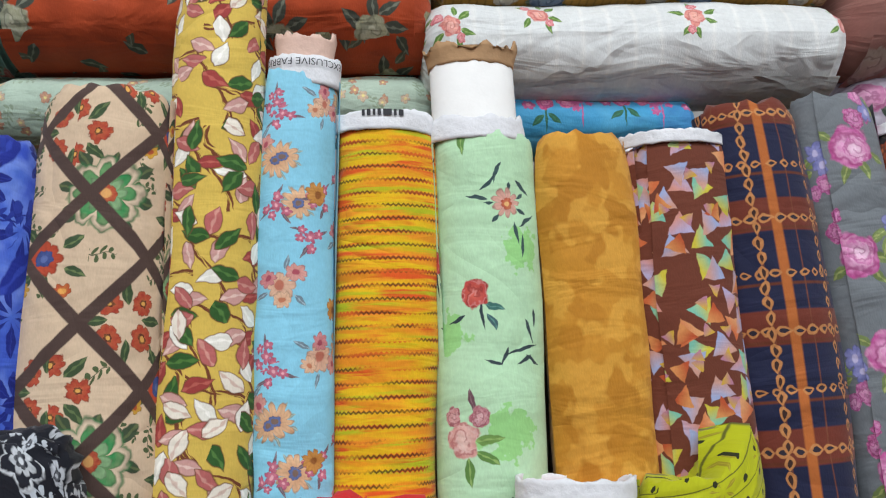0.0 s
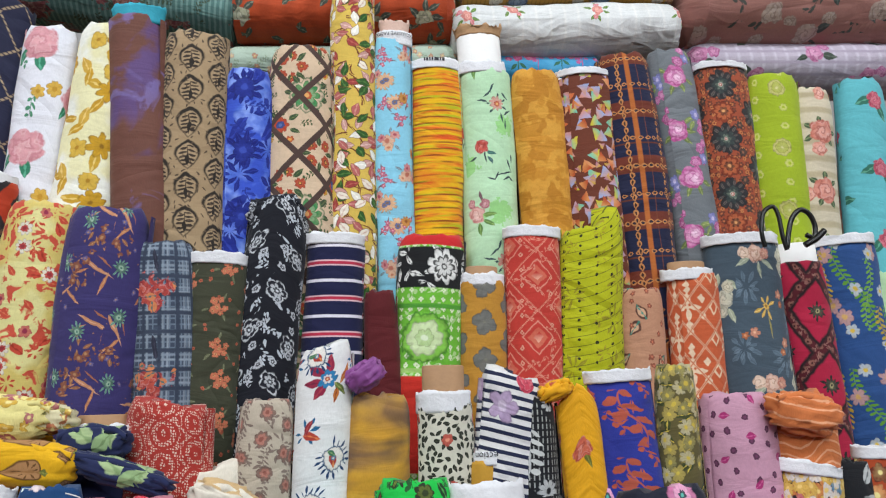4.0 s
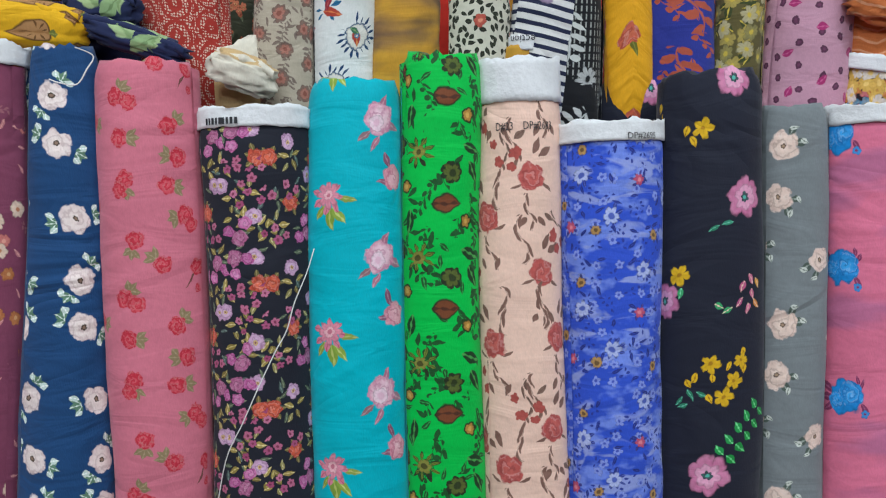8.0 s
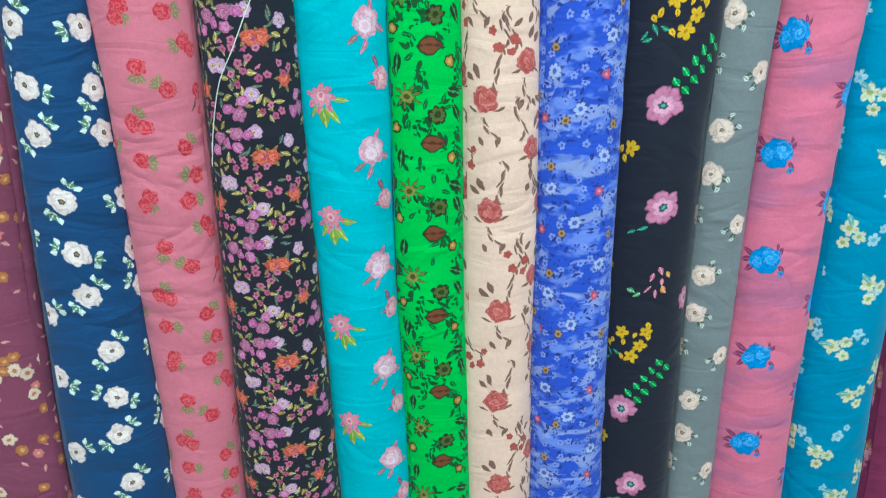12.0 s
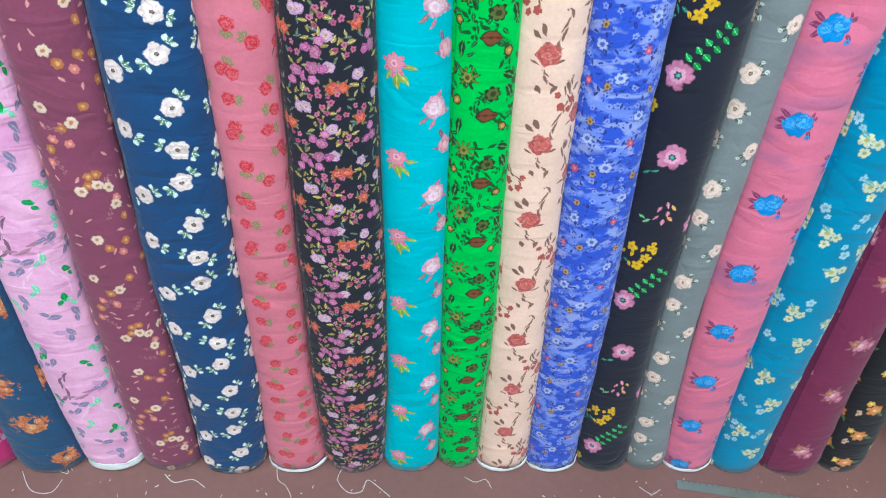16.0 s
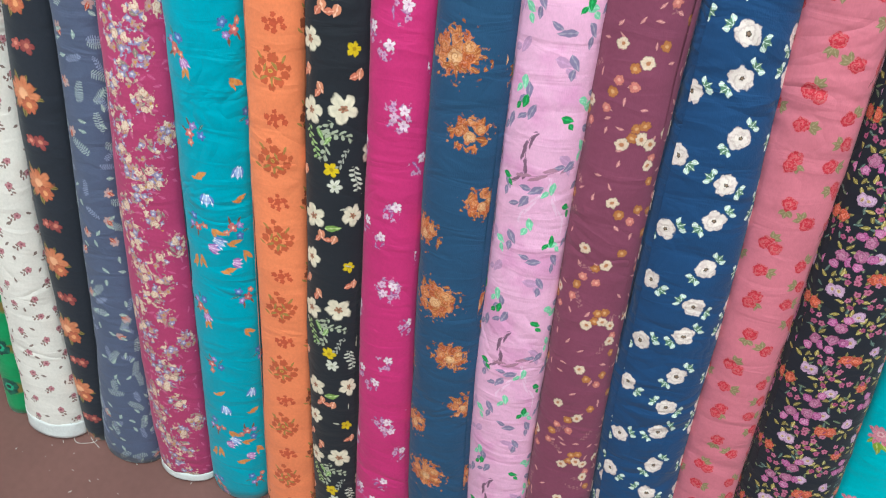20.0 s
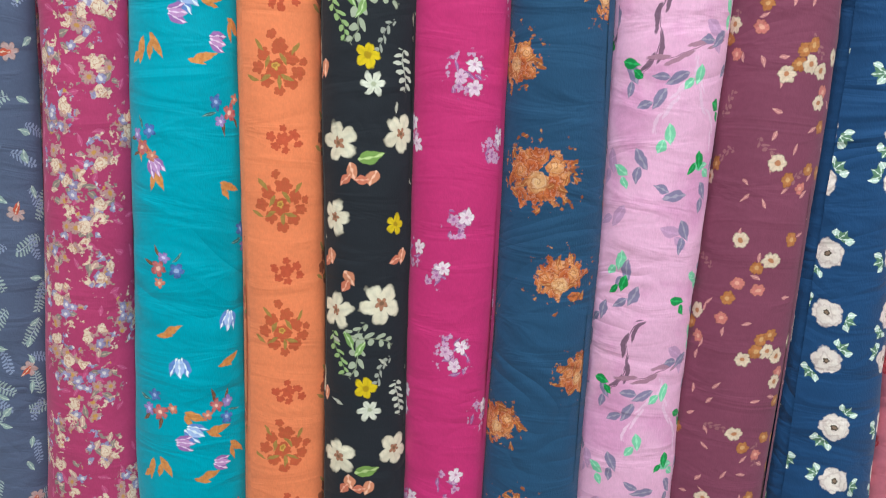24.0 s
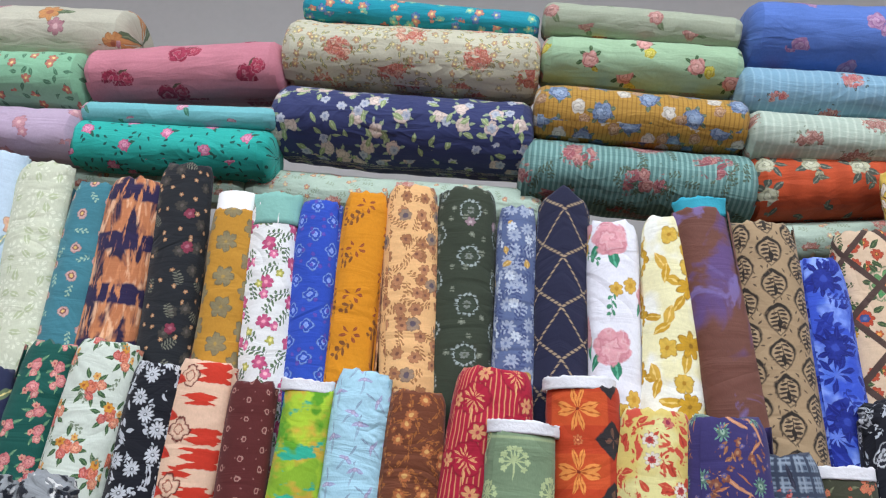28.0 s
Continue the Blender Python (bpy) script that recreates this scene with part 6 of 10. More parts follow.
f.ring(0.016, 0.033, 8, 0.42, "3c4a34", "5a6440", 0.2).flower(0.0235, 8, 0.22, 0.1, "3f8a50", "3f8a50").flower(0.0222, 8, 0.24, 0.1, "d2bca0", "d2bca0").flower(0.0185, 8, 0.5, 0.2, "2c8a4c", "cbb090").flower(0.0120, 8, 0.5, 0.2, "8cb080", "2c6a40").flower(0.0060, 8, 0.2, 0.45, "b04430", "d8a060")
f.lattice(0.074, 0.0755, 0.14, "4c3a34", 0.03, -0.0310)
f = Fab("leaf_yellow", "yellow cotton with maroon, white and green leaf branches", "d2b252", zoom=1.20)
f.gather().cell(0.050, 0.062, 0.0, 0.02, 0.5, 12, 20).sprig(0, 0, 0, 0.040, 0.003, 2, 0.5, "643420", "643420").cell(0.038, 0.050, 0.012, 0.04, 0.5, -25, 30).sprig(0, 0, 0, 0.026, 0.003, 2, 0.6, "643420", "643420").ink("643420", "7c4428")
for sc, a, b, k in ((37, "2c5424", "4c7434", 0.42), (37, "983c38", "b45c50", 0.4), (34, "c4948c", "dcbcb0", 0.7), (38, "e4e0d4", "f4f0e6", 0.55), (43, "b0605c", "c88c80", 0.4), (42, "2f5626", "50783a", 0.35), (36, "e6dccc", "d0b4a4", 0.45)):
    f.scat(sc, 0.8, 6.3, k).leaf(0, 0, 0, 0.0112, 0.0060, "6c4028", "6c4028").leaf(0, 0, 0, 0.0105, 0.0053, a, b)
f = Fab("lightblue_daisy", "sky blue cotton with peach daisies and pink sprigs", "86c6dc", 0.7, zoom=1.2)
H = 0.176
f.nearest(0.16, H, ((-0.007, 0.156, 0), (0.019, 0.026, 60), (-0.034, 0.060, 30), (0.044, 0.120, 0)))
f.leaf(0.013, 0.009, 40, 0.006, 0.002, "708490", "a0b4bc").leaf(-0.013, 0.007, 150, 0.006, 0.002, "708490", "a0b4bc").leaf(0.004, -0.016, -80, 0.006, 0.002, "708490", "a0b4bc")
f.flower(0.0098, 8, 0.35, 0.3, "dcb498", "b86c58").at(0.010, -0.009).flower(0.0072, 7, 0.35, 0.3, "d89c90", "a84c58").at(-0.018, 0.004).flower(0.0064, 7, 0.35, 0.3, "d08888", "a04858").at(0.009, 0.014).flower(0.0060, 7, 0.35, 0.3, "e0b898", "c07858")
f.nearest(0.16, H, ((-0.009, 0.067, 0), (-0.013, 0.246, 40), (0.003, 0.275, 20), (0.042, 0.020, 0)))
f.ring(0.006, 0.0160, 9, 0.3, "8a9890", "a8b4a8").flower(0.0118, 11, 0.42, 0.3, "e0b48c", "a86840").flower(0.0040, 8, 0.2, 0.5, "5c70a4", "7c6458")
f.nearest(0.16, H, ((-0.011, 0.101, 0), (0.012, 0.122, 60), (-0.014, 0.203, 120), (0.018, 0.270, 30), (-0.010, 0.036, 90), (0.042, 0.075, 0), (-0.040, 0.150, 0)))
f.leaf(0.007, 0.009, 60, 0.006, 0.0012, "6c5c64", "8c7c84").leaf(-0.008, 0.006, 140, 0.006, 0.0012, "6c5c64", "8c7c84").leaf(0.002, -0.010, -80, 0.006, 0.0012, "6c5c64", "8c7c84")
for x, y, r in ((0.0, 0.0, 0.0046), (0.007, 0.004, 0.0038), (-0.014, -0.001, 0.0036), (0.008, -0.009, 0.0038), (-0.003, 0.013, 0.0034)):
    f.at(x, y).flower(r, 5, 0.5, 0.25, "b85470", "e4a8b0")
f.nearest(0.16, H, ((0.015, 0.092, 0), (0.034, 0.170, 0))).flower(0.0078, 9, 0.3, 0.3, "c88c44", "8c5424")
f = Fab("yellow_stripe", "yellow cloth with orange and black zigzag weave lines", "e2b414", zoom=1.60)
f.blotch(10, 0.52, "e08c1c", 0.2, (1.2, 10.0)).blotch(12, 0.60, "d8561c", 0.12, (0.8, 8.0)).blotch(14, 0.62, "b4b81c", 0.15, (0.6, 8.0))
v = f.v + ((f.u * 210.0).fract() - 0.5).abs() * 0.0040
lines = ((v / 0.0125).fract() - 0.5).abs() * 2.0
dash = (f.noise(16, 2, (1.0, 5.0)) * 6.0 - 2.3).sat()
f.over(lines.below(0.30, 0.12) * (f.noise(18, 2, (0.9, 6.0)) * 6.0 - 2.6).sat(), "d4601c")
f.over(lines.below(0.17, 0.08) * dash * 0.85, "4c3410")
f = Fab("mint_rose", "mint green cotton with green patches and roses", "b4d8b0", 0.7)
f.clump(((0.020, 0.072, 0.013), (0.006, 0.176, 0.015), (-0.028, 0.120, 0.012)), 0.20, 0.190, 1.0, 1.0)
f.over(f.clip * 0.6, "7cc850").clump()
f.over((f.noise(9, 3) * 3.0 - 1.6).sat() * 0.3, "98d488")
DARK = "2c3a40"
f.cell(0.20, 0.190, 0.010, 0.045, 0, 0).gather()
for x, y, a in ((0.012, -0.010, 40), (-0.012, -0.012, 140), (-0.018, -0.004, 190), (0.014, 0.010, -30), (0.006, 0.018, 80), (0.010, 0.026, 100), (-0.006, -0.018, 110)):
    f.leaf(x, y, a, 0.0075, 0.0013, DARK, DARK)
f.ring(0.007, 0.016, 7, 0.3, DARK, DARK).ink("2c3a40", "3c5a58")
f.flower(0.0092, 9, 0.45, 0.3, "d4a494", "b0503c").flower(0.0040, 7, 0.3, 0.4, "b84a38", "e0b070")
f.cell(0.20, 0.190, -0.011, 0.098, 0, 0).leaf(0.004, 0.012, 80, 0.011, 0.0010, DARK, DARK).leaf(0.012, 0.008, 20, 0.007, 0.0024, "3c6c64", "5c8c80").leaf(-0.012, 0.014, 160, 0.007, 0.0012, DARK, DARK).leaf(0.010, 0.017, 60, 0.006, 0.002, "3c5c60", "5c8c80").rose(0.0092, "b43c38", "cc5c4c", "7c2424")
f.cell(0.20, 0.190, 0.015, 0.131, 0, 0).gather()
for x, y, a, k in ((0.0, 0.0, 165, 0.012), (-0.010, 0.004, 110, 0.006), (0.006, -0.010, 70, 0.008), (0.010, -0.018, 95, 0.006), (-0.016, 0.006, 200, 0.006), (0.008, 0.006, 30, 0.006), (0.002, 0.006, 150, 0.006)):
    f.leaf(x, y, a, k, 0.0012, DARK, DARK)
f.ink("28343c", "3a4a4c")
f.cell(0.20, 0.190, -0.020, 0.179, 0, 0).leaf(0.014, 0.010, 30, 0.008, 0.003, "5c8440", "8cac60").leaf(0.004, 0.018, 80, 0.009, 0.003, "5c8440", "8cac60").leaf(0.016, 0.0, 0, 0.008, 0.003, "6c9048", "8cac60").leaf(0.006, -0.020, 80, 0.009, 0.002, "6c4c54", "8c6c70")
f.rose(0.0105, "cc8c84", "e4c0b4", "a05050").at(0.010, -0.012).rose(0.0062, "a85c68", "d0a0a0", "7c3444").at(-0.016, -0.001).rose(0.0056, "b86c70", "d8a8a4", "7c3444")
f = Fab("gold_plain", "old gold cloth with a faint tonal block print", "c08428", 0.75, 1.8)
f.blotch(42, 0.52, "cf9638", 0.05, (1, 1), 2).blotch(38, 0.56, "b4781f", 0.06, (1, 1), 2)
f = Fab("brown_triangle", "brown cotton with scattered iridescent triangles", "693524", zoom=1.32)
for sc, a, b in ((27, "b0a4c4", "c88a7c"), (29, "c8b83c", "7ab8a0"), (25, "c8683c", "d89a68"), (31, "c49484", "9aa4c8")):
    f.scat(sc, 0.8, 6.3, 0.62).poly(0.0062, 3, 1.0, a, b)
f.scat(30, 0.9, 6.3, 0.5).poly(0.005, 3, 1.0, "b4502c", "d08a50").scat(48, 0.9, 6.3, 0.6).poly(0.0034, 3, 1.0, "c8a03c", "b0788c")
f = Fab("plaid_chain", "navy and rust checked cloth with gold chain print", "1b1f3c", 0.78, zoom=1.25)
f.stripes(0.086, 0.30, "6c2f20", off=0.036, soft=0.03)
f.stripes(0.043, 0.05, "64301c", off=0.004)
f.stripes(0.150, 0.050, "b0622c", "u", 0.079, soft=0.02)
f.stripes(0.030, 0.035, "74402a", "u", 0.004)
GOLD1, GOLD2 = "a8683a", "cc9058"
for v0, k in ((0.010, 1.0), (0.053, 0.8)):
    f.cell(0.0115, 0.086, 0.0, v0, 0.0).gather().leaf(0, 0, 0, 0.0062 * k, 0.0040 * k, GOLD1, GOLD1).ink(GOLD1, GOLD2).leaf(0, 0, 0, 0.0036 * k, 0.0018 * k, "2a2430", "2a2430")
for u0, k in ((-0.020, 1.0), (0.036, 0.8)):
    f.cell(0.20, 0.0115, u0, 0.0, 0.0).gather().leaf(0, 0, 90, 0.0062 * k, 0.0042 * k, GOLD1, GOLD1).ink(GOLD1, GOLD2).leaf(0, 0, 90, 0.0036 * k, 0.0018 * k, "3a2420", "3a2420")
f = Fab("gray_pinkrose", "grey cloth with hot pink peonies", "6d7276", 0.65, 1.6, zoom=1.0)
f.nearest(0.18, 0.130, ((-0.013, 0.108, 0), (-0.003, 0.168, 60), (0.060, 0.05, 120)))
for x, y, a in ((0.017, 0.002, 10), (0.012, 0.014, 50), (-0.016, 0.010, 150), (0.016, -0.012, -40)):
    f.leaf(x, y, a, 0.008, 0.0034, "6c7c48", "98a060")
f.rose(0.0150, "b03c84", "e0a4c8", "8c2c64").at(0.003, -0.002).rose(0.0085, "c468a0", "ecc8dc", "9c3c74").at(-0.016, -0.014).rose(0.0075, "a83c7c", "d088b4", "742454").at(0.004, -0.010).rose(0.0055, "a03474", "cc80b0", "742454")
f.nearest(0.18, 0.130, ((0.015, 0.219, 0), (-0.030, 0.170, 0), (-0.026, 0.048, 40), (0.018, 0.144, 200)))
f.leaf(-0.010, 0.006, 160, 0.007, 0.003, "7c8c50", "a0a868").leaf(-0.008, 0.014, 120, 0.007, 0.003, "7c8c50", "a0a868")
f.flower(0.0082, 5, 0.4, 0.3, "7478b4", "c0b8d8").at(0.008, 0.010).rose(0.0075, "b0488c", "d898bc", "843464").at(-0.004, 0.010).rose(0.0055, "b0488c", "d898bc", "843464")
f = Fab("rust_medallion", "rust cotton with slate kaleidoscope medallions", "9a4a30", zoom=1.15)
f.scat(90, 0.4, 6.3, 0.9).flower(0.0046, 6, 0.5, 0.3, "5c342c", "b86840").scat(80, 0.5, 6.3, 0.7).flower(0.0034, 6, 0.4, 0.3, "c8804c", "7c3428")
for u0, v0 in ((-0.012, 0.030), (0.040, 0.071)):
    f.cell(0.104, 0.080, u0, v0, 0).flower(0.0235, 8, 0.25, 0.2, "2c2a2c", "3c3c3c").ring(0.010, 0.023, 12, 0.5, "5c5450", "3a3030").flower(0.0135, 8, 0.3, 0.3, "343c3c", "5c6860").flower(0.0075, 6, 0.5, 0.4, "4c5c50", "b8b8a8").flower(0.0025, 6, 0.3, 0.4, "b03c38", "d8d0c0")
    f.cell(0.104, 0.080, u0, v0 + 0.040, 0).flower(0.0160, 8, 0.3, 0.3, "7c3020", "a85834").flower(0.0130, 8, 0.35, 0.3, "b8623c", "7c3428").flower(0.007, 6, 0.4, 0.3, "5c2c24", "d89860")
    f.cell(0.104, 0.040, u0 + 0.022, v0 + 0.020, 0).flower(0.0062, 6, 0.4, 0.3, "34302e", "8a5a44")
f = Fab("lime_dot", "lime green cotton with pale rings and spots", "9aae22")
f.cell(0.036, 0.024, 0, 0, 0.5).flower(0.0055, 6, 0.25, 0.35, "c8cc70", "9aae22")
f.cell(0.05, 0.078, -0.006, 0.022, 0.5).flower(0.0115, 9, 0.08, 0.3, "b8b468", "c4bf80").flower(0.008, 9, 0.1, 0.2, "a8ac4c", "c8c488")
f = Fab("cream_stripe_rose", "cream striped cotton with coral roses", "c9bda4")
f.stripes(0.021, 0.38, "b0a284", wob=0.003, soft=0.3)
f.cell(0.06, 0.075, 0.004, 0.06, 0.5, 0, 40).ring(0.010, 0.026, 7, 0.5, "48583e", "7a8a60").rose(0.0165, "bd6a58", "dca090", "8c3a34").at(-0.014, 0.018).rose(0.010, "c87c68", "e4b0a0", "984840")
f = Fab("aqua_rose", "aqua cotton with crimson rosebuds", "5fb2ba")
f.cell(0.065, 0.09, 0.008, 0.03, 0.5, 0, 60).leaf(0.014, 0.010, 40, 0.014, 0.006, "2f6a58", "5a9a80").leaf(-0.014, 0.010, 130, 0.013, 0.006, "2f6a58", "5a9a80").rose(0.0125, "b04458", "d07080", "7c2038")

# ---- third tier
f = Fab("navy_sunflower", "navy cotton with yellow and red flowers", "262c48")
ditsy(f, 24, 0.012, ["c89838", "a84848"], dens=0.6, leaf="6a7a58")
f = Fab("darkgreen_floral", "bottle green cotton with coral flower sprays", "115248", 0.78, 1.3)
f.nearest(0.062, 0.096, ((0.000, 0.048, 0), (-0.012, 0.089, 50), (0.014, 0.072, 90), (0.020, 0.090, 20), (-0.004, 0.122, 30), (0.021, 0.121, 60), (0.027, 0.039, 80)))
f.leaf(0.008, 0.004, 20, 0.0055, 0.0020, "5c8c68", "8aac80").leaf(-0.007, 0.006, 140, 0.0055, 0.0020, "4c7c5c", "8aac80").leaf(0.002, -0.010, -80, 0.0055, 0.0018, "5c8c68", "8aac80").leaf(0.0, 0.012, 90, 0.0055, 0.0018, "4c7c5c", "8aac80")
f.rose(0.0066, "c05860", "e09c94", "842c38").at(0.004, 0.008).rose(0.0046, "c86868", "e4b0a0", "8c3440").at(-0.010, -0.003).flower(0.0036, 6, 0.3, 0.3, "d89c88", "b04c50")
f = Fab("mint_bouquet", "pale mint cotton with coral rose bouquets", "ccd4c6", 0.8, 1.3)
f.nearest(0.110, 0.118, ((0.002, 0.050, 0), (0.029, 0.075, 60), (-0.006, 0.110, 20), (0.028, 0.132, 90), (-0.036, 0.080, 0), (-0.040, 0.020, 40)))
for x, y, a in ((0.013, 0.006, 30), (-0.014, 0.004, 160), (0.004, 0.015, 75), (-0.006, -0.014, 250), (0.010, -0.011, -50), (-0.010, 0.013, 120), (0.016, -0.004, -10)):
    f.leaf(x, y, a, 0.0066, 0.0026, "3c5c3c", "6c8458")
f.rose(0.0072, "c4543c", "e08868", "8a3428").at(0.010, -0.003).rose(0.0060, "cc6c50", "e8a884", "903c30").at(-0.018, 0.002).flower(0.0056, 6, 0.35, 0.3, "dc9c3c", "a85c28").at(0.008, 0.010).rose(0.0052, "b84840", "dc8070", "7c2c2c").at(0.003, -0.020).flower(0.0042, 6, 0.35, 0.3, "e0b060", "b86838")
f.scat(36, 0.9, 6.3, 0.35).sprig(0, 0, 0, 0.008, 0.003, 3, 0.2, "6a7a60", "7c8a70")
f = Fab("black_scroll", "black cotton with silver scrolling daisies", "15171f", zoom=1.76)
f.gather().nearest(0.095, 0.165, ((0.012, 0.120, 30), (-0.016, 0.050, -20), (0.030, 0.020, 60), (0.024, 0.180, -40), (-0.030, 0.140, 10))).sprig(0, 0, 0, 0.030, 0.0100, 5, 0.7, "b8bcc0", "b8bcc0").scat(44, 0.8, 6.3, 0.5).leaf(0, 0, 0, 0.0095, 0.0036, "b8bcc0", "b8bcc0").ink("a8acb2", "c4c8cc")
f.nearest(0.095, 0.165, ((0.005, 0.093, 0), (-0.012, 0.063, 40), (0.030, 0.118, 60), (0.001, 0.022, 0), (0.032, 0.160, 20), (-0.034, 0.010, 0))).flower(0.0170, 11, 0.2, 0.1, "15171f", "15171f").flower(0.0155, 11, 0.6, 0.2, "ccd0d4", "6a6c70").flower(0.0036, 8, 0.2, 0.5, "3a3c40", "c8ccd0")
f = Fab("red_ikat", "scarlet and cream ikat zigzag cloth", "dcb89c", 0.8)
spike = ((f.v * 118.0).fract() - 0.5).abs() * 0.026 + (f.noise(150, 2, (0.3, 2.2)) - 0.5) * 0.022
for u0, v0, w, h in ((0.020, 0.012, 0.022, 0.011), (0.004, 0.040, 0.017, 0.006), (0.017, 0.077, 0.020, 0.008), (0.020, 0.098, 0.024, 0.010), (-0.006, 0.112, 0.015, 0.005), (0.016, 0.134, 0.022, 0.009)):
    f.cell(0.195, 0.150, u0, v0, 0)
    x, y, _ = sep(f.t, f.L)
    f.over((x.abs() + spike).below(w * 1.15, 0.002) * y.abs().below(h, 0.001), "c03420")
    f.cell(0.195, 0.150, u0 + 0.075, v0 + 0.04, 0)
    x, y, _ = sep(f.t, f.L)
    f.over((x.abs() + spike).below(w * 1.15, 0.002) * y.abs().below(h, 0.001), "c03420")
f.nearest(0.195, 0.0545, ((-0.012, 0.017, 0), (0.085, 0.03, 0))).flower(0.0125, 4, 0.25, 0.1, "7c2c24", "7c2c24").flower(0.0108, 4, 0.25, 0.1, "dcb89c", "dcb89c").flower(0.0062, 4, 0.25, 0.1, "a85844", "dcb89c").flower(0.0048, 4, 0.25, 0.1, "dcb89c", "dcb89c")
f.cell(0.195, 0.037, -0.030, 0.020, 0).leaf(0, 0, 10, 0.016, 0.0075, "c03420", "b02c1c")
f = Fab("maroon_dot", "maroon cotton with tiny pale rings", "582422")
f.cell(0.021, 0.019, 0, 0, 0.5).flower(0.0032, 6, 0.2, 0.3, "b08478", "58201f").flower(0.0017, 5, 0.1, 0.4, "6a3030", "6a3030")
f.cell(0.0105, 0.019, 0.005, 0.009, 0.5).flower(0.0009, 5, 0.1, 0.4, "8a5a54", "8a5a54")
f = Fab("lime_tiedye", "lime and orange tie-dye cotton with turquoise patches", "86ae2c")
f.blotch(22, 0.52, "c8a43c", 0.1, (0.8, 1.6)).blotch(24, 0.56, "a8c834", 0.1).blotch(30, 0.6, "2fa88a", 0.06, (0.8, 1.6), 4).blotch(26, 0.6, "5a9a24", 0.08)
f = Fab("sky_sprig", "pale sky blue cotton with soft violet flowers", "a2cad8", 0.72, 1.7, zoom=1.35)
f.nearest(0.085, 0.060, ((0.007, 0.011, 30), (-0.004, 0.057, 60), (0.028, 0.040, -30), (-0.028, 0.030, 20))).leaf(0.004, 0.012, 70, 0.012, 0.0020, "8ca8bc", "a0bccc").leaf(-0.006, -0.010, 60, 0.009, 0.0016, "8098ac", "a0b8cc").leaf(0.006, -0.002, -20, 0.0072, 0.0030, "98a0c0", "acb0cc").leaf(-0.004, 0.004, 120, 0.0066, 0.0028, "a0a0c0", "b4b4d0").flower(0.0036, 5, 0.4, 0.3, "a49cbc", "c0b8cc")
f = Fab("brown_floral", "brown cotton with coppery flower trails", "6a3a24", zoom=1.76)
f.scat(44, 0.8, 6.3, 0.85).sprig(0, 0, 0, 0.013, 0.006, 3, 0.8, "a86c34", "9a5c2c")
f.scat(28, 0.8, 6.3, 0.7).flower(0.0115, 10, 0.35, 0.35, "a85c34", "d0a060")
f.scat(40, 0.9, 6.3, 0.5).flower(0.006, 6, 0.4, 0.3, "8a4628", "c08848")
f = Fab("red_line", "crimson cotton with fine cream dashes and sprays", "a81c36")
f.stripes(0.0056, 0.24, "d08c64", "u", 0, 0.003, 0.2)
f.blotch(14, 0.58, "a81c36", 0.02, (1, 1), 1)
f.nearest(0.264, 0.059, ((-0.018, 0.032, 0), (0.026, 0.004, 0), (0.062, 0.035, 0), (-0.062, 0.010, 0), (0.106, 0.010, 0), (-0.106, 0.035, 0))).flower(0.0180, 6, 0.1, 0.1, "a81c36", "a81c36").ring(0.0035, 0.0165, 13, 0.5, "d8a06c", "b84848").ring(0.0015, 0.0095, 9, 0.5, "d8a06c", "b84848", 0.3).leaf(0.0, 0.018, 90, 0.008, 0.0013, "d8a06c", "d8a06c")
f.nearest(0.264, 0.059, ((-0.010, 0.006, 0), (0.040, 0.034, 0), (-0.040, 0.034, 0))).flower(0.0105, 6, 0.1, 0.1, "a81c36", "a81c36").flower(0.0085, 6, 0.6, 0.2, "d8a06c", "a83840")
f = Fab("orange_pinwheel", "rust and orange checked cotton with pinwheel flowers", "a8361c", zoom=1.10)
f.stripes(0.220, 0.30, "c04c22", "u", 0.119, 0, 0.02)
f.stripes(0.0645, 0.45, "b43e1c", off=0.0390, soft=0.03)
f.cell(0.22, 0.0630, 0.029, 0.058, 0).poly(0.0150, 4, 1.0, "2a2628", "2a2628").ring(0.0, 0.0140, 4, 0.6, "5c4438", "7c5040", 0.8)
f.cell(0.22, 0.0630, 0.066, 0.026, 0).poly(0.0150, 4, 1.0, "2a2628", "2a2628")
f.cell(0.22, 0.0645, -0.009, 0.026, 0)
for a in (0, 90, 180, 270):
    d = radians(a)
    for q in (-14, 14):
        e = radians(a + q)
        f.leaf(math.cos(e) * 0.0125, math.sin(e) * 0.0125, a + q + 180, 0.0125, 0.0030 if a % 180 else 0.0048, "dc8c44", "b0541f")
f.flower(0.0022, 5, 0.3, 0.4, "7c2c18", "7c2c18")
f.cell(0.22, 0.0645, -0.009, 0.058, 0).flower(0.0056, 8, 0.5, 0.3, "c86a3c", "e0a068").flower(0.0030, 6, 0.4, 0.3, "a8361c", "e0a068")
f = Fab("yellow_redfloral", "straw yellow cotton with bold red foliage", "cdb868")
Y = 0.117
f.blotch(14, 0.54, "d4cc8c", 0.1)
f.clump(((0.000, 0.036, 0.017), (0.021, 0.022, 0.013), (0.004, 0.064, 0.016), (0.022, 0.073, 0.012), (0.007, 0.028, 0.010), (-0.028, 0.028, 0.015), (-0.050, 0.08, 0.02), (0.060, 0.05, 0.02)), 0.226, Y, 1.0, 1.1)
f.blotch(64, 0.60, "c04c38", 0.05, (1, 1), 3, 0.4)
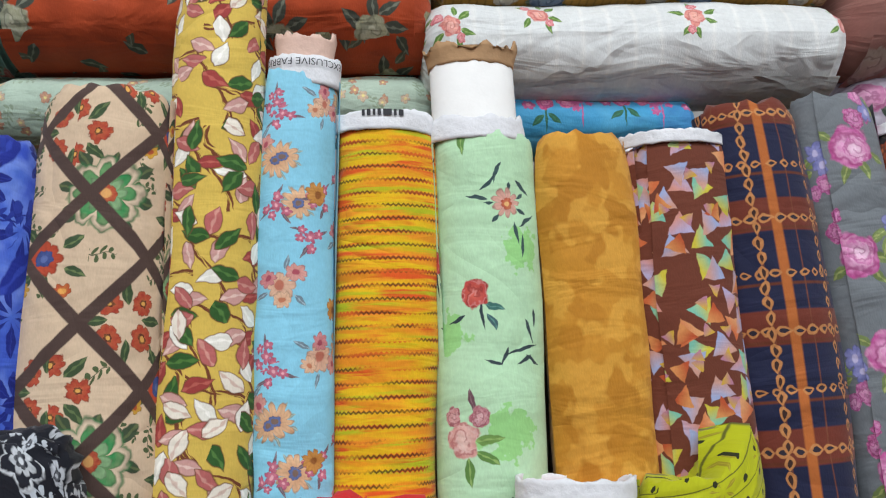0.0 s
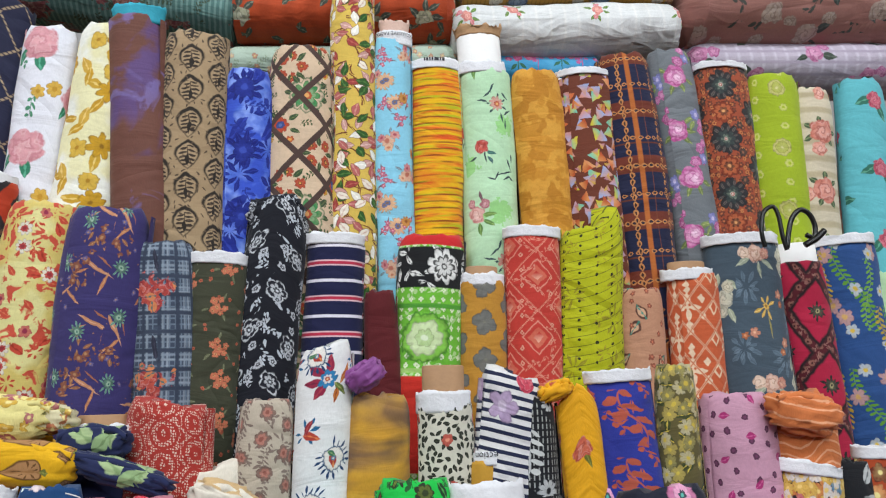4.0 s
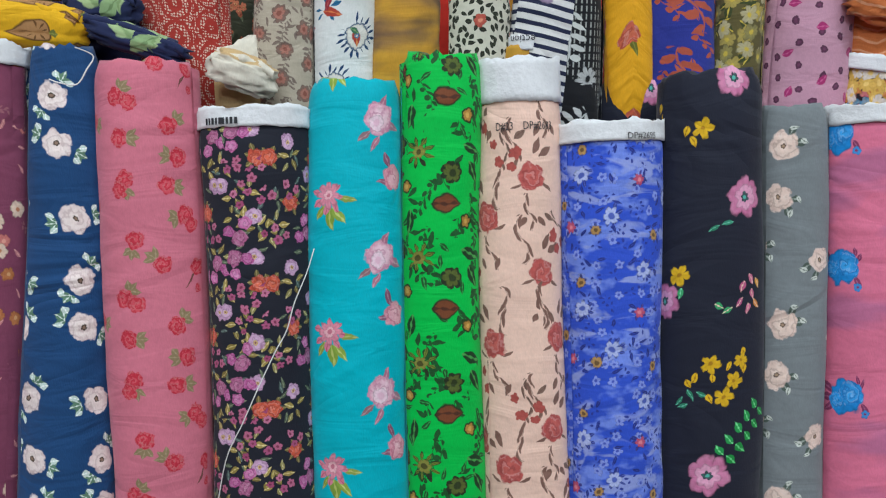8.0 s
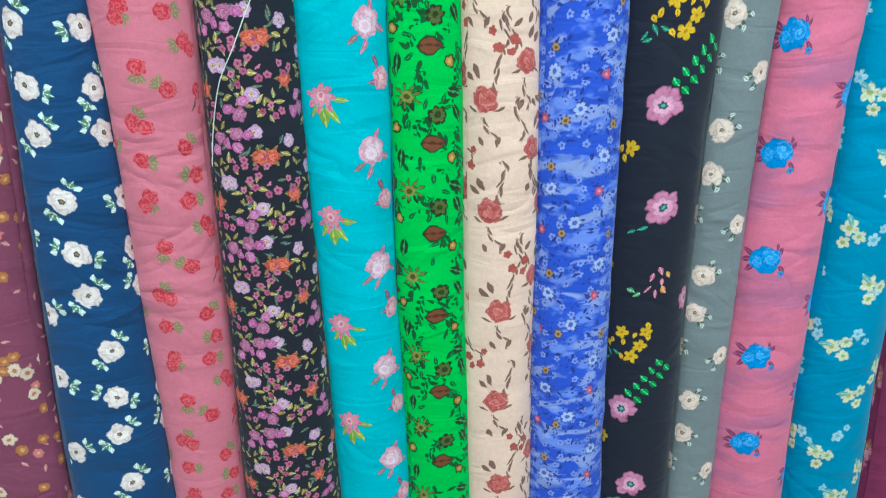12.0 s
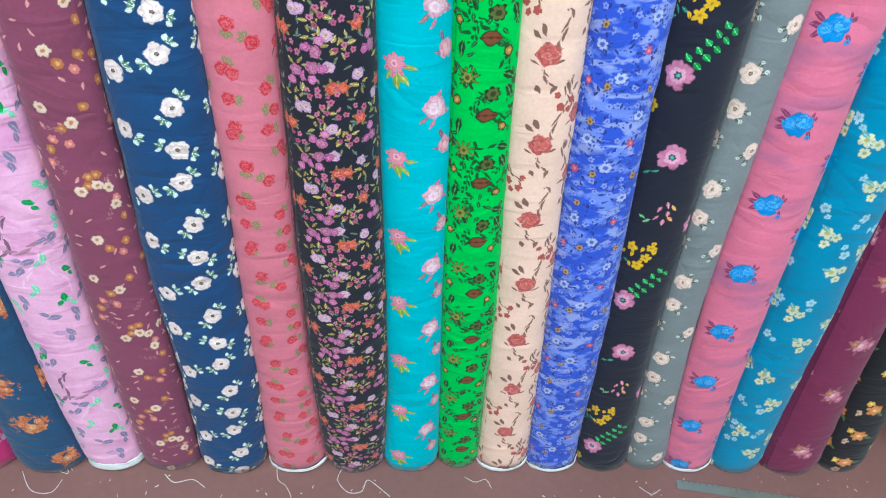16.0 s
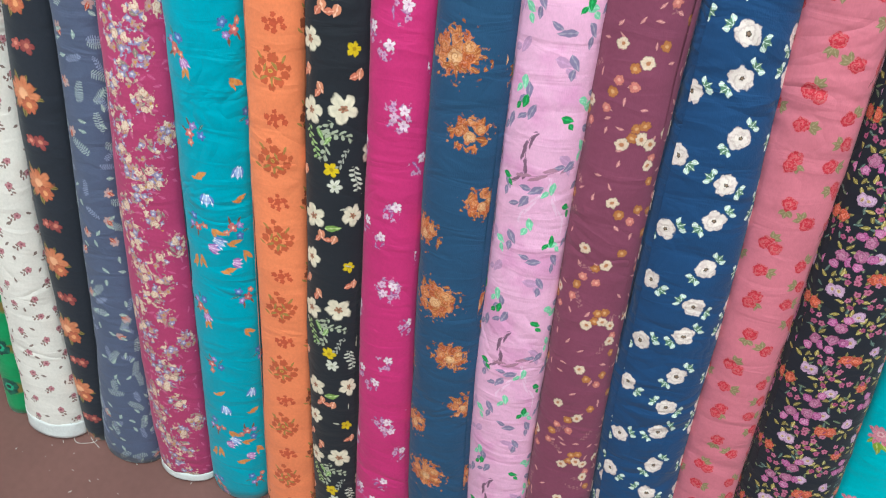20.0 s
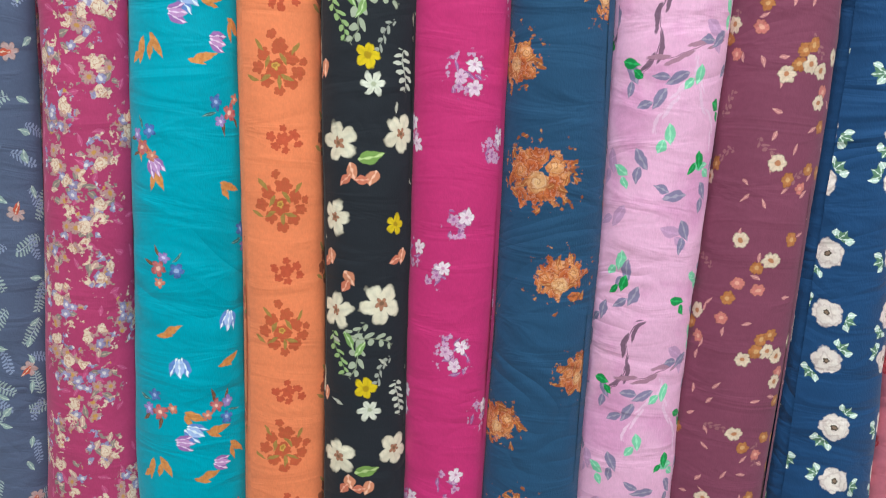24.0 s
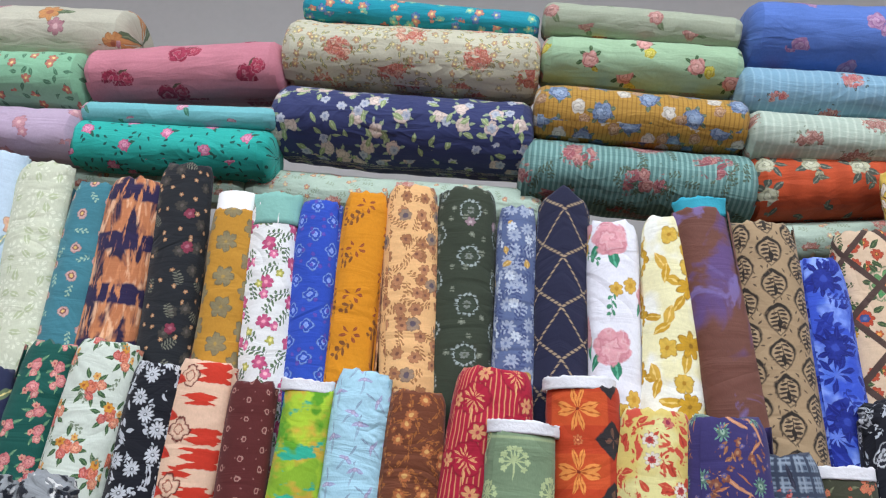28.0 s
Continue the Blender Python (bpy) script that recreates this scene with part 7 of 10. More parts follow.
f.scat(50, 0.8, 6.3, 0.7).leaf(0, 0, 0, 0.0090, 0.0048, "bc4430", "983020").scat(44, 0.8, 6.3, 0.5).ring(0.002, 0.0110, 7, 0.55, "c44c34", "9c3020").clump()
f.scat(52, 0.85, 6.3, 0.35).leaf(0, 0, 0, 0.0068, 0.0036, "b84430", "c86848")
f.nearest(0.226, Y, ((-0.007, 0.047, 0), (0.020, 0.073, 30), (-0.009, 0.030, 60), (-0.062, 0.09, 0), (0.062, 0.02, 0))).flower(0.0080, 8, 0.45, 0.2, "dcd4c4", "b8a48c").flower(0.0042, 7, 0.3, 0.5, "b84840", "8c2c34")
f.nearest(0.226, Y, ((-0.020, 0.100, 0), (0.008, 0.012, 0), (0.04, 0.06, 0))).flower(0.0060, 6, 0.3, 0.4, "c87060", "8c2c44")
f = Fab("purple_scroll", "violet cotton with copper scrolls and sage medallions", "383164")
S = 0.110
f.nearest(0.18, S, ((0.002, 0.063, 30), (0.006, 0.116, 25), (-0.036, 0.092, -40), (0.024, 0.010, 60), (-0.060, 0.040, 0), (0.060, 0.080, 0)))
f.leaf(0.0, 0.0, 0, 0.0200, 0.0021, "b8805c", "d0a080").leaf(0.013, 0.010, 80, 0.0130, 0.0018, "b07450", "c89870").leaf(-0.012, 0.010, -50, 0.0085, 0.0016, "a86848", "c08c64").leaf(0.002, -0.009, 10, 0.010, 0.0010, "a06444", "a06444")
f.nearest(0.18, S, ((-0.030, 0.057, 0), (-0.010, 0.124, 0), (0.027, 0.109, 0), (0.024, 0.171, 0), (0.070, 0.030, 0))).ring(0.002, 0.0110, 12, 0.55, "74a08c", "3c5c58").flower(0.0058, 8, 0.4, 0.4, "44685c", "a0bca4").flower(0.0022, 8, 0.3, 0.4, "a0bca4", "3a6a5c")
f.clump(((-0.003, 0.032, 0.013), (-0.012, 0.060, 0.012), (0.022, 0.146, 0.011), (-0.017, 0.076, 0.009), (0.060, 0.060, 0.014)), 0.18, S, 1.0, 1.2)
f.scat(105, 0.9, 6.3, 0.8).leaf(0, 0, 0, 0.0056, 0.0020, "8a5c44", "b88458").scat(95, 0.9, 6.3, 0.7).flower(0.0046, 5, 0.4, 0.3, "7c4438", "a87c58").clump()
f.scat(60, 0.9, 6.3, 0.3).flower(0.0028, 5, 0.4, 0.3, "50508c", "a08068")
f = Fab("denim_plaid", "slate denim plaid with blurred red flowers", "3c4658")
for p, w, c, o in ((0.0052, 0.26, "667484", 0.0), (0.020, 0.085, "8c98a4", 0.004), (0.020, 0.075, "84909c", 0.0085), (0.0165, 0.22, "343d4e", 0.010)):
    f.stripes(p, w, c, "u", o, 0.0008, 0.15).stripes(p * 1.1, w, c, "v", o, 0.0008, 0.15)
f.cell(0.20, 0.0855, -0.006, 0.020, 0).leaf(0, 0, 80, 0.014, 0.0028, "2a2c3c", "3c3c4c")
f.clump(((-0.014, 0.049, 0.014), (0.004, 0.047, 0.009), (-0.006, 0.062, 0.009)), 0.20, 0.0855, 1.0, 1.1)
f.scat(60, 0.9, 6.3, 0.95).rose(0.0105, "a03434", "bc5444", "782028").scat(80, 0.9, 6.3, 0.35).leaf(0, 0, 0, 0.007, 0.004, "c87c50", "4a6a68").clump()
f = Fab("olive_floral", "olive cotton with clustered coral blossoms", "3e4030", zoom=1.50)
f.cell(0.054, 0.058, 0.014, 0.012, 0.5, 0, 60, 0.25)
f.leaf(0.016, 0.010, 40, 0.007, 0.0022, "64684c", "80846c").leaf(-0.015, 0.012, 140, 0.007, 0.0022, "64684c", "80846c").leaf(0.002, -0.019, -85, 0.007, 0.0022, "64684c", "80846c")
for x, y, r in ((0.0, 0.0, 0.0068), (0.011, -0.004, 0.0058), (-0.019, -0.002, 0.0060), (0.005, 0.013, 0.0058), (0.011, -0.002, 0.0050), (-0.009, -0.017, 0.0050)):
    f.at(x, y).flower(r, 5, 0.4, 0.25, "cc7858", "8a3428").flower(r * 0.3, 5, 0.2, 0.5, "e0b078", "7a2c24")
f.scat(64, 0.9, 6.3, 0.35).flower(0.0030, 5, 0.4, 0.3, "b46448", "7a2c24")
f = Fab("black_whitefloral", "black cotton with white outlined flowers and leaves", "14161f", zoom=1.35)
f.gather().scat(40, 0.8, 6.3, 0.75).sprig(0, 0, 0, 0.0115, 0.0050, 4, 0.3, "b8bec4", "b8bec4").scat(56, 0.9, 6.3, 0.4).leaf(0, 0, 0, 0.0062, 0.0022, "b8bec4", "b8bec4").ink("a8b0b8", "c4cad0")
f.nearest(0.13, 0.120, ((0.011, 0.006, 0), (0.034, 0.070, 20), (-0.022, 0.054, 40), (-0.044, 0.110, 0), (0.056, 0.010, 0))).flower(0.0150, 5, 0.3, 0.2, "d0d4d8", "d0d4d8").flower(0.0128, 5, 0.3, 0.15, "1c1e28", "20222c").flower(0.0085, 7, 0.4, 0.2, "c4c8cc", "1c1e28").flower(0.0045, 6, 0.3, 0.4, "20222c", "c8ccd0")
f.scat(40, 0.85, 6.3, 0.6).flower(0.0062, 5, 0.4, 0.3, "c0c4ca", "1c1e28").flower(0.0030, 5, 0.3, 0.3, "1c1e28", "c0c4ca")
f = Fab("navy_stripe", "navy cloth with fine white and red stripes", "191c40")
f.stripes(0.0370, 0.085, "dcd8e2", off=0.0125, soft=0.02).stripes(0.0370, 0.17, "dcb8c0", off=0.0310, soft=0.02).stripes(0.0370, 0.085, "b83048", off=0.0310, soft=0.02)
f = Fab("maroon_small", "plain dark maroon cotton cloth", "5a1a1e")
f = Fab("border_green", "bright green border-print cloth with black and red bands", "6cb436")
f.scat(34, 0.5, 6.3, 1.0).sprig(0, 0, 0, 0.013, 0.006, 4, 0.5, "a8cc88", "a8cc88").cell(0.012, 0.010, 0, 0.072, 0).flower(0.0032, 4, 0.5, 0.2, "e0ecc8", "a0c878")
f.cell(0.085, 0.60, -0.006, 0.113, 0).flower(0.0275, 9, 0.12, 0.2, "3c8c24", "3c8c24").flower(0.0260, 9, 0.12, 0.2, "84c44c", "7cbc44").flower(0.0195, 6, 0.2, 0.2, "ccdcac", "a8c878").flower(0.010, 6, 0.3, 0.3, "b0cc88", "dce8c8")
f.band(0.014, 0.060, "17181a").band(0.076, 0.082, "4c9430").band(0.144, 0.150, "9cc46c").band(0.152, 0.25, "c02c20")
f.clump(((0.0, 0.037, 0.0235), (0.042, 0.037, 0.0235), (-0.042, 0.037, 0.0235), (0.085, 0.037, 0.0235), (-0.085, 0.037, 0.0235)), 0.60, 0.60, 1.0, 0.2)
f.scat(46, 0.6, 6.3, 0.9).leaf(0, 0, 0, 0.0095, 0.0034, "dcdcd8", "5c5c5a").scat(52, 0.6, 6.3, 0.6).leaf(0, 0, 0, 0.0080, 0.0024, "d0d0cc", "404040").clump()
f.cell(0.085, 0.60, 0.012, 0.036, 0).flower(0.0200, 9, 0.2, 0.2, "17181a", "17181a").flower(0.0185, 9, 0.28, 0.2, "dcdcd8", "dcdcd8").flower(0.0135, 9, 0.4, 0.2, "4a4a48", "6a6a68").flower(0.0105, 9, 0.4, 0.3, "d8d8d4", "8a8a88").flower(0.0042, 8, 0.2, 0.5, "3c3c3a", "c8c8c4")
f.band(-0.01, 0.013, "c02428")
f = Fab("gold_graypatch", "ochre cloth with grey cut-out flowers", "b88430", zoom=1.20)
f.cell(0.040, 0.048, 0, 0.01, 0.5, 0, 40).flower(0.017, 4, 0.4, 0.1, "6c6c68", "7c7a6c")
f = Fab("red_diamond", "coral red cloth with fine cream diamond tracery", "bc3a30")
f.lattice(0.0670, 0.0670, 0.030, "dc9c84", 0.015, 0.0145).lattice(0.0670, 0.0670, 0.012, "bc3a30", 0.012, 0.0145)
for k in (0.0, 0.0335):
    f.cell(0.067, 0.067, k, 0.048 + k, 0).poly(0.0130, 4, 1.0, "d89480", "d89480").poly(0.0118, 4, 1.0, "bc3a30", "bc3a30").poly(0.0080, 4, 1.0, "c8604c", "cc6a54").poly(0.0040, 4, 1.0, "bc3a30", "dca088")
f.cell(0.0335, 0.0168, 0.0165, 0.0, 0.5).flower(0.0026, 4, 0.4, 0.3, "dca088", "bc3a30")
f.scat(80, 0.6, 6.3, 0.5).sprig(0, 0, 0, 0.006, 0.003, 3, 0.8, "d08470", "d08470")
f = Fab("lime_bandhani", "acid lime cloth with dark beaded lines", "adb010", 0.78, 1.8)
f.scat(22, 0.7, 6.3, 0.75).ring(0.001, 0.0185, 9, 0.5, "8c841c", "9c9428").scat(30, 0.8, 6.3, 0.4).ring(0.001, 0.012, 7, 0.5, "94881c", "a89c30")
f.stripes(0.0105, 0.06, "5c5c18", tilt=0.10, wob=0.002, soft=0.06)
f.cell(0.019, 0.0105, 0, 0.0052, 0.5).flower(0.0017, 5, 0.1, 0.5, "2a2c12", "2a2c12")
f = Fab("beige_paisley", "blush beige cloth with teal paisleys", "b8876a", zoom=1.20)
f.scat(30, 0.8, 6.3, 0.7).leaf(0, 0, 0, 0.013, 0.008, "5c3a30", "3f7a6c").leaf(0, 0, 0, 0.009, 0.005, "c8a080", "4a8a7a")
f.scat(50, 0.8, 6.3, 0.6).flower(0.004, 5, 0.4, 0.3, "8a4c3c", "c87858")
f = Fab("orange_lattice", "burnt orange cloth with cream floral lattice", "c05a34", zoom=1.15)
C = "dcc0a0"
f.gather().cell(0.066, 0.080, -0.017, 0.045, 0.5)
for x, y, a in ((0.0, 0.010, 90), (0.0, -0.010, 90), (0.010, 0.0, 0), (-0.010, 0.0, 0)):
    f.leaf(x, y, a, 0.0085, 0.0044, C, C)
for x, y in ((0.0, 0.0225), (0.0, -0.0225), (0.018, 0.011), (-0.018, 0.011), (0.018, -0.011), (-0.018, -0.011), (0.0, 0.030), (0.0, -0.030)):
    f.L = f.home[0]
    f.at(x, y).poly(0.0034, 4, 1.2, C, C)
f.L = f.home[0]
f.flower(0.0036, 4, 0.3, 0.2, C, C).ink("d8b898", "e4ccb0")
f.cell(0.066, 0.040, 0.016, 0.045, 0.5).poly(0.0056, 4, 1.3, C, C).poly(0.0034, 4, 1.3, "c05a34", "c05a34")
f.lattice(0.033, 0.040, 0.10, C, 0.06, 0.005).lattice(0.033, 0.040, 0.045, "c05a34", 0.04, 0.005)
f = Fab("graublue_floral", "dusty blue cloth with faded cream and gold flowers", "44535f", zoom=1.15)
B = 0.165
f.nearest(0.27, B, ((-0.025, 0.140, 0), (-0.014, 0.062, 40), (0.060, 0.110, 0), (0.030, 0.155, 70), (-0.080, 0.060, 0))).ring(0.003, 0.0250, 9, 0.6, "5c6e7c", "4c5c6a").ring(0.002, 0.0165, 7, 0.6, "6a7c8a", "50606e", 0.3)
f.nearest(0.27, B, ((0.004, 0.019, 0), (0.070, 0.060, 60))).leaf(-0.018, 0.010, 150, 0.012, 0.004, "98a08c", "b8bca4").leaf(0.016, 0.014, 40, 0.012, 0.004, "98a08c", "b8bca4").leaf(0.004, 0.022, 80, 0.012, 0.003, "8c9480", "b8bca4")
f.rose(0.0125, "c89c88", "e0c4b0", "98604c").at(-0.016, -0.002).rose(0.0085, "d0b49c", "e4ccb8", "98705c").at(0.030, 0.002).rose(0.0075, "b87464", "d8a890", "8c4c40")
f.nearest(0.27, B, ((0.009, 0.088, 0), (-0.070, 0.120, 0))).leaf(0.004, 0.028, 85, 0.016, 0.0016, "8c8448", "b0a468").ring(0.002, 0.0185, 8, 0.55, "c09c48", "e0c47c").flower(0.0046, 7, 0.4, 0.4, "d8b058", "8c6428")
f.nearest(0.27, B, ((-0.044, 0.076, 0), (0.050, 0.020, 0))).leaf(0.008, 0.022, 70, 0.011, 0.004, "a0a890", "c0c4ac").leaf(-0.008, -0.024, 100, 0.012, 0.004, "a0a890", "c0c4ac").leaf(0.012, -0.018, 50, 0.010, 0.004, "98a088", "c0c4ac")
f.rose(0.0120, "b4b4a0", "d0ccb4", "70746a").at(0.006, -0.016).rose(0.0085, "b8b49c", "d4ccb0", "78766a").at(-0.010, 0.032).rose(0.0080, "a8a894", "c8c4ac", "6c7068")
f.nearest(0.27, B, ((0.033, 0.073, 0), (0.034, 0.135, 40), (-0.010, 0.120, 80))).flower(0.0068, 5, 0.4, 0.3, "c08068", "e0b090").at(0.002, 0.013).flower(0.0050, 5, 0.4, 0.3, "a8603c", "d09068")
f = Fab("darkred_diamond", "dark red cloth with crimson lozenges and black edging", "521820")
f.cell(0.0120, 0.0120, 0, 0, 0.5, 45).flower(0.0042, 4, 0.3, 0.3, "8c5c50", "3c1418").scat(70, 0.5, 6.3, 0.6).sprig(0, 0, 0, 0.006, 0.003, 3, 0.6, "a88478", "8a5c54")
for u0, v0 in ((0.004, 0.058), (-0.040, 0.099), (0.046, 0.099)):
    f.cell(0.176, 0.082, u0, v0, 0, 8).poly(0.0235, 4, 1.25, "241418", "241418").poly(0.0200, 4, 1.25, "a81c3c", "a81c3c").ring(0.004, 0.0125, 10, 0.6, "241c20", "3c3830").flower(0.0078, 8, 0.4, 0.3, "2a2a28", "8a8a68").flower(0.0028, 6, 0.3, 0.4, "a89c70", "2a2a28")
f = Fab("blue_bright", "cobalt cloth with lime vines and pastel flowers", "264a80")
f.cell(0.06, 0.14, -0.010, 0.055, 0.5, -12, 10).sprig(0, 0, 0, 0.052, 0.0075, 18, 0.25, "6a9c3c", "5c9030").at(0.014, 0.01).sprig(0, 0, 0, 0.04, 0.006, 14, -0.3, "86ac54", "6a9c3c")
f.scat(24, 0.8, 6.3, 0.6).flower(0.0105, 6, 0.4, 0.3, "b08c94", "c8a060").scat(28, 0.9, 6.3, 0.5).flower(0.008, 5, 0.4, 0.3, "a8b8c8", "d0b048")
f.cell(0.06, 0.14, 0.016, 0.11, 0.5, 10).sprig(0, 0, 0, 0.03, 0.006, 10, 0.2, "a88c30", "b09838")
f = Fab("palegreen_edge", "pale green cloth with faint leaves", "a8c89c")
f.scat(30, 0.8, 6.3, 0.6).leaf(0, 0, 0, 0.012, 0.005, "88b080", "c0d8b0")
f = Fab("sage_flower", "sage green cloth with pale yellow lace flowers", "74896a", 0.75, 1.4)
L1, L2 = "b8c894", "a8b884"
for u0, v0, k in ((-0.006, 0.030, 0.75), (0.004, 0.091, 1.05), (0.034, 0.056, 0.8), (-0.034, 0.060, 0.7), (-0.060, 0.020, 1.0)):
    f.cell(0.207, 0.120, u0, v0, 0).gather()
    f.leaf(0.0, 0.008 * k, 90, 0.016 * k, 0.0011, L1, L1)
    for a in (0, 32, 64, 90, 116, 148, 180, 215, 325):
        d = radians(a)
        f.L = f.home[0]
        f.leaf(math.cos(d) * 0.008 * k, -math.sin(d) * 0.008 * k, -a, 0.0075 * k, 0.0010, L1, L1).at(math.cos(d) * 0.0155 * k, -math.sin(d) * 0.0155 * k).flower(0.0042 * k, 5, 0.45, 0.2, L1, L1)
    f.L = f.home[0]
    f.ink(L1, L2)
f.band(0.006, 0.010, "94a47c")

# ---- second tier
f = Fab("mono_crumple", "black and white tie-dyed gauze", "8a8e90", 0.85, 2.4, zoom=1.9)
f.blotch(26, 0.52, "20242c", 0.06, (1, 1), 4, 0.8).blotch(40, 0.62, "d0d0cc", 0.06)
f = Fab("teal_knit", "dark teal crinkled cloth", "2c6470", 0.85, 2.4)
f.stripes(0.006, 0.3, "235460", "v", 0, 0.002, 0.4)
f = Fab("beige_plain", "plain beige crinkled cloth", "b5997c", 0.8, 2.0)
f.blotch(20, 0.66, "8a8448", 0.06)
f = Fab("purple_ditsy", "plum cloth with small teal and red flowers", "5a2a4c", zoom=1.20)
ditsy(f, 44, 0.0046, ["4c8078", "6c5a58"], 8, 0.5, "38302c", dens=0.55)
f.scat(40, 0.9, 6.3, 0.2).flower(0.0036, 5, 0.4, 0.3, "b85c50", "d8a070")
f = Fab("purple_whitedot", "violet cloth with a grid of white rings", "463090")
f.cell(0.0108, 0.0108, 0, 0, 0).flower(0.0042, 8, 0.25, 0.3, "ccc8dc", "6a58a8").flower(0.0016, 6, 0.2, 0.4, "4a3294", "8a78c0")
f.stripes(0.0108, 0.10, "8a80b8", "u", 0.0054, 0, 0.1)
f = Fab("black_leaf", "black cloth with white brushed leaves", "101116")
f.scat(20, 0.8, 6.3, 0.7).leaf(0, 0, 0, 0.020, 0.0022, "a8acae", "d0d4d4").leaf(0.008, 0.006, 35, 0.016, 0.0020, "98a0a0", "c8cccc").leaf(-0.007, 0.004, -40, 0.014, 0.0020, "a8acae", "d0d4d4").leaf(0.012, -0.005, 70, 0.010, 0.0016, "8c9494", "c0c4c4")
f.scat(50, 0.9, 6.3, 0.4).leaf(0, 0, 0, 0.007, 0.0012, "8c9494", "c0c4c4")
f = Fab("teal_poppy", "dark teal cloth with orange poppies", "2f4a4e", zoom=1.15)
f.nearest(0.25, 0.24, ((0.030, 0.062, 0), (-0.038, 0.075, 40), (0.0, 0.180, 0), (-0.02, 0.006, 0), (0.024, 0.006, 20)))
f.leaf(-0.018, 0.014, 150, 0.014, 0.004, "6c6c50", "8c8c70").flower(0.020, 6, 0.25, 0.25, "c0562c", "d8804c").at(-0.010, 0.018).flower(0.013, 5, 0.25, 0.3, "c8602c", "e09458").at(0.020, 0.004).flower(0.010, 5, 0.3, 0.3, "b04828", "d87c4c").at(-0.006, -0.030).rose(0.009, "cc7c54", "e4b088", "984424")
f = Fab("gray_stripe", "grey and white striped scarf cloth", "7c7c7e", 0.85, 2.0)
f.stripes(0.0034, 0.4, "a8a8a8", "v", 0, 0.001, 0.3, 0.5)
f = Fab("multi_stripe", "multicoloured dash-striped cloth", "343a38")
f.stripes(0.0105, 0.30, "b8b8ac", soft=0.04)
for k, c in enumerate(("b89c34", "9c3830", "3c7c6c", "c0b8a4")):
    f.cell(0.028, 0.0210, 0.007 * k, 0.0052 + 0.0105 * (k % 2), 0.0).poly(0.0022, 4, 0.9, c, c)
f.stripes(0.0035, 0.22, "2c2e30", soft=0.1)
f = Fab("leopard", "leopard-spotted cream and pink cloth", "c8b09a", zoom=1.30)
f.scat(74, 0.7, 6.3, 0.95).flower(0.0072, 5, 0.25, 0.1, "2a221e", "2a221e").flower(0.0038, 4, 0.2, 0.3, "9a7050", "a87c58")
f.scat(120, 0.8, 6.3, 0.4).leaf(0, 0, 0, 0.0036, 0.0018, "2a221e", "3c302a")
f.over((f.noise(14, 2) * 5.0 - 3.0).sat() * ((0.045 - f.v) * 60.0).sat(), "d88c84")
f = Fab("crimson_plain", "plain crimson cloth", "a0224a", 0.7, 1.8)
f.blotch(9, 0.55, "941c42", 0.2)
f = Fab("orange_sateen", "bright orange sateen", "e05c2c", 0.5, 1.8)
f.stripes(0.0230, 0.10, "f09468", wob=0.004, soft=0.1).blotch(60, 0.66, "f0b090", 0.05, (0.5, 2.0))
f = Fab("blue_ornate", "blue and cream ornamental cloth", "3c6c8c")
f.scat(24, 0.8, 6.3, 0.9).sprig(0, 0, 0, 0.018, 0.010, 4, 0.7, "c8c8b0", "d0ccb8").scat(30, 0.8, 6.3, 0.6).leaf(0, 0, 0, 0.013, 0.005, "20384c", "b8c4b8").scat(40, 0.9, 6.3, 0.4).leaf(0, 0, 0, 0.010, 0.004, "78902c", "a8b460")
f = Fab("mustard_print", "mustard cloth with dark leaf print", "bc8028")
f.nearest(0.21, 0.075, ((-0.020, 0.030, 200), (0.010, 0.026, 250), (-0.004, 0.050, 60), (0.030, 0.050, 300), (-0.045, 0.06, 0))).leaf(0.0, 0.0, 0, 0.0115, 0.0046, "38301f", "64542c").leaf(0.010, 0.009, 50, 0.009, 0.0038, "3c3420", "64542c")
f = Fab("mustard_pineapple", "bright mustard cloth with brown pine cones", "dca814", 0.8, 1.4)
f.cell(0.034, 0.0270, 0.006, 0.004, 0.5).leaf(-0.0005, 0, 180, 0.0118, 0.0084, "5c3c1c", "5c3c1c").leaf(-0.0005, 0, 180, 0.0104, 0.0070, "a87c50", "94683c").leaf(0.0125, 0.0, 0, 0.0042, 0.0028, "6a7030", "8c8c40")
f.cell(0.034, 0.0270, 0.006, 0.004, 0.5).ring(0.002, 0.0072, 9, 0.4, "704c28", "5c3c1c")
f = Fab("navy_check", "navy and white checked cloth", "232a50")
f.blotch(30, 0.54, "c8ccd8", 0.05, (1, 1), 3, 0.5).blotch(40, 0.62, "b05c50", 0.05)
f = Fab("navy_lime", "navy cloth with pale lime leaves", "20284c")
f.scat(22, 0.8, 6.3, 0.7).leaf(0, 0, 0, 0.018, 0.009, "9cb080", "7c9464").leaf(0.012, 0.010, 60, 0.012, 0.006, "8aa474", "6c8458")
f = Fab("red_bandhani", "brick red cloth with white bandhani dots", "a43028", 0.8, 1.6)
x, y, _ = sep(f.t, f.cell(0.030, 0.026, 0, 0, 0.5).L)
r = (x * x + y * y).op("SQRT")
f.clip = ((r - 0.0085).abs().below(0.0020, 0.0004)).max((r - 0.0148).abs().below(0.0016, 0.0004)).max(r.below(0.0022, 0.0004))
f.scat(430, 0.35, 6.3, 0.95).flower(0.00085, 5, 0.1, 0.4, "dcc0b0", "dcc0b0").clump()
f.scat(170, 0.6, 6.3, 0.3).flower(0.0007, 5, 0.1, 0.4, "d8b8a8", "d8b8a8")
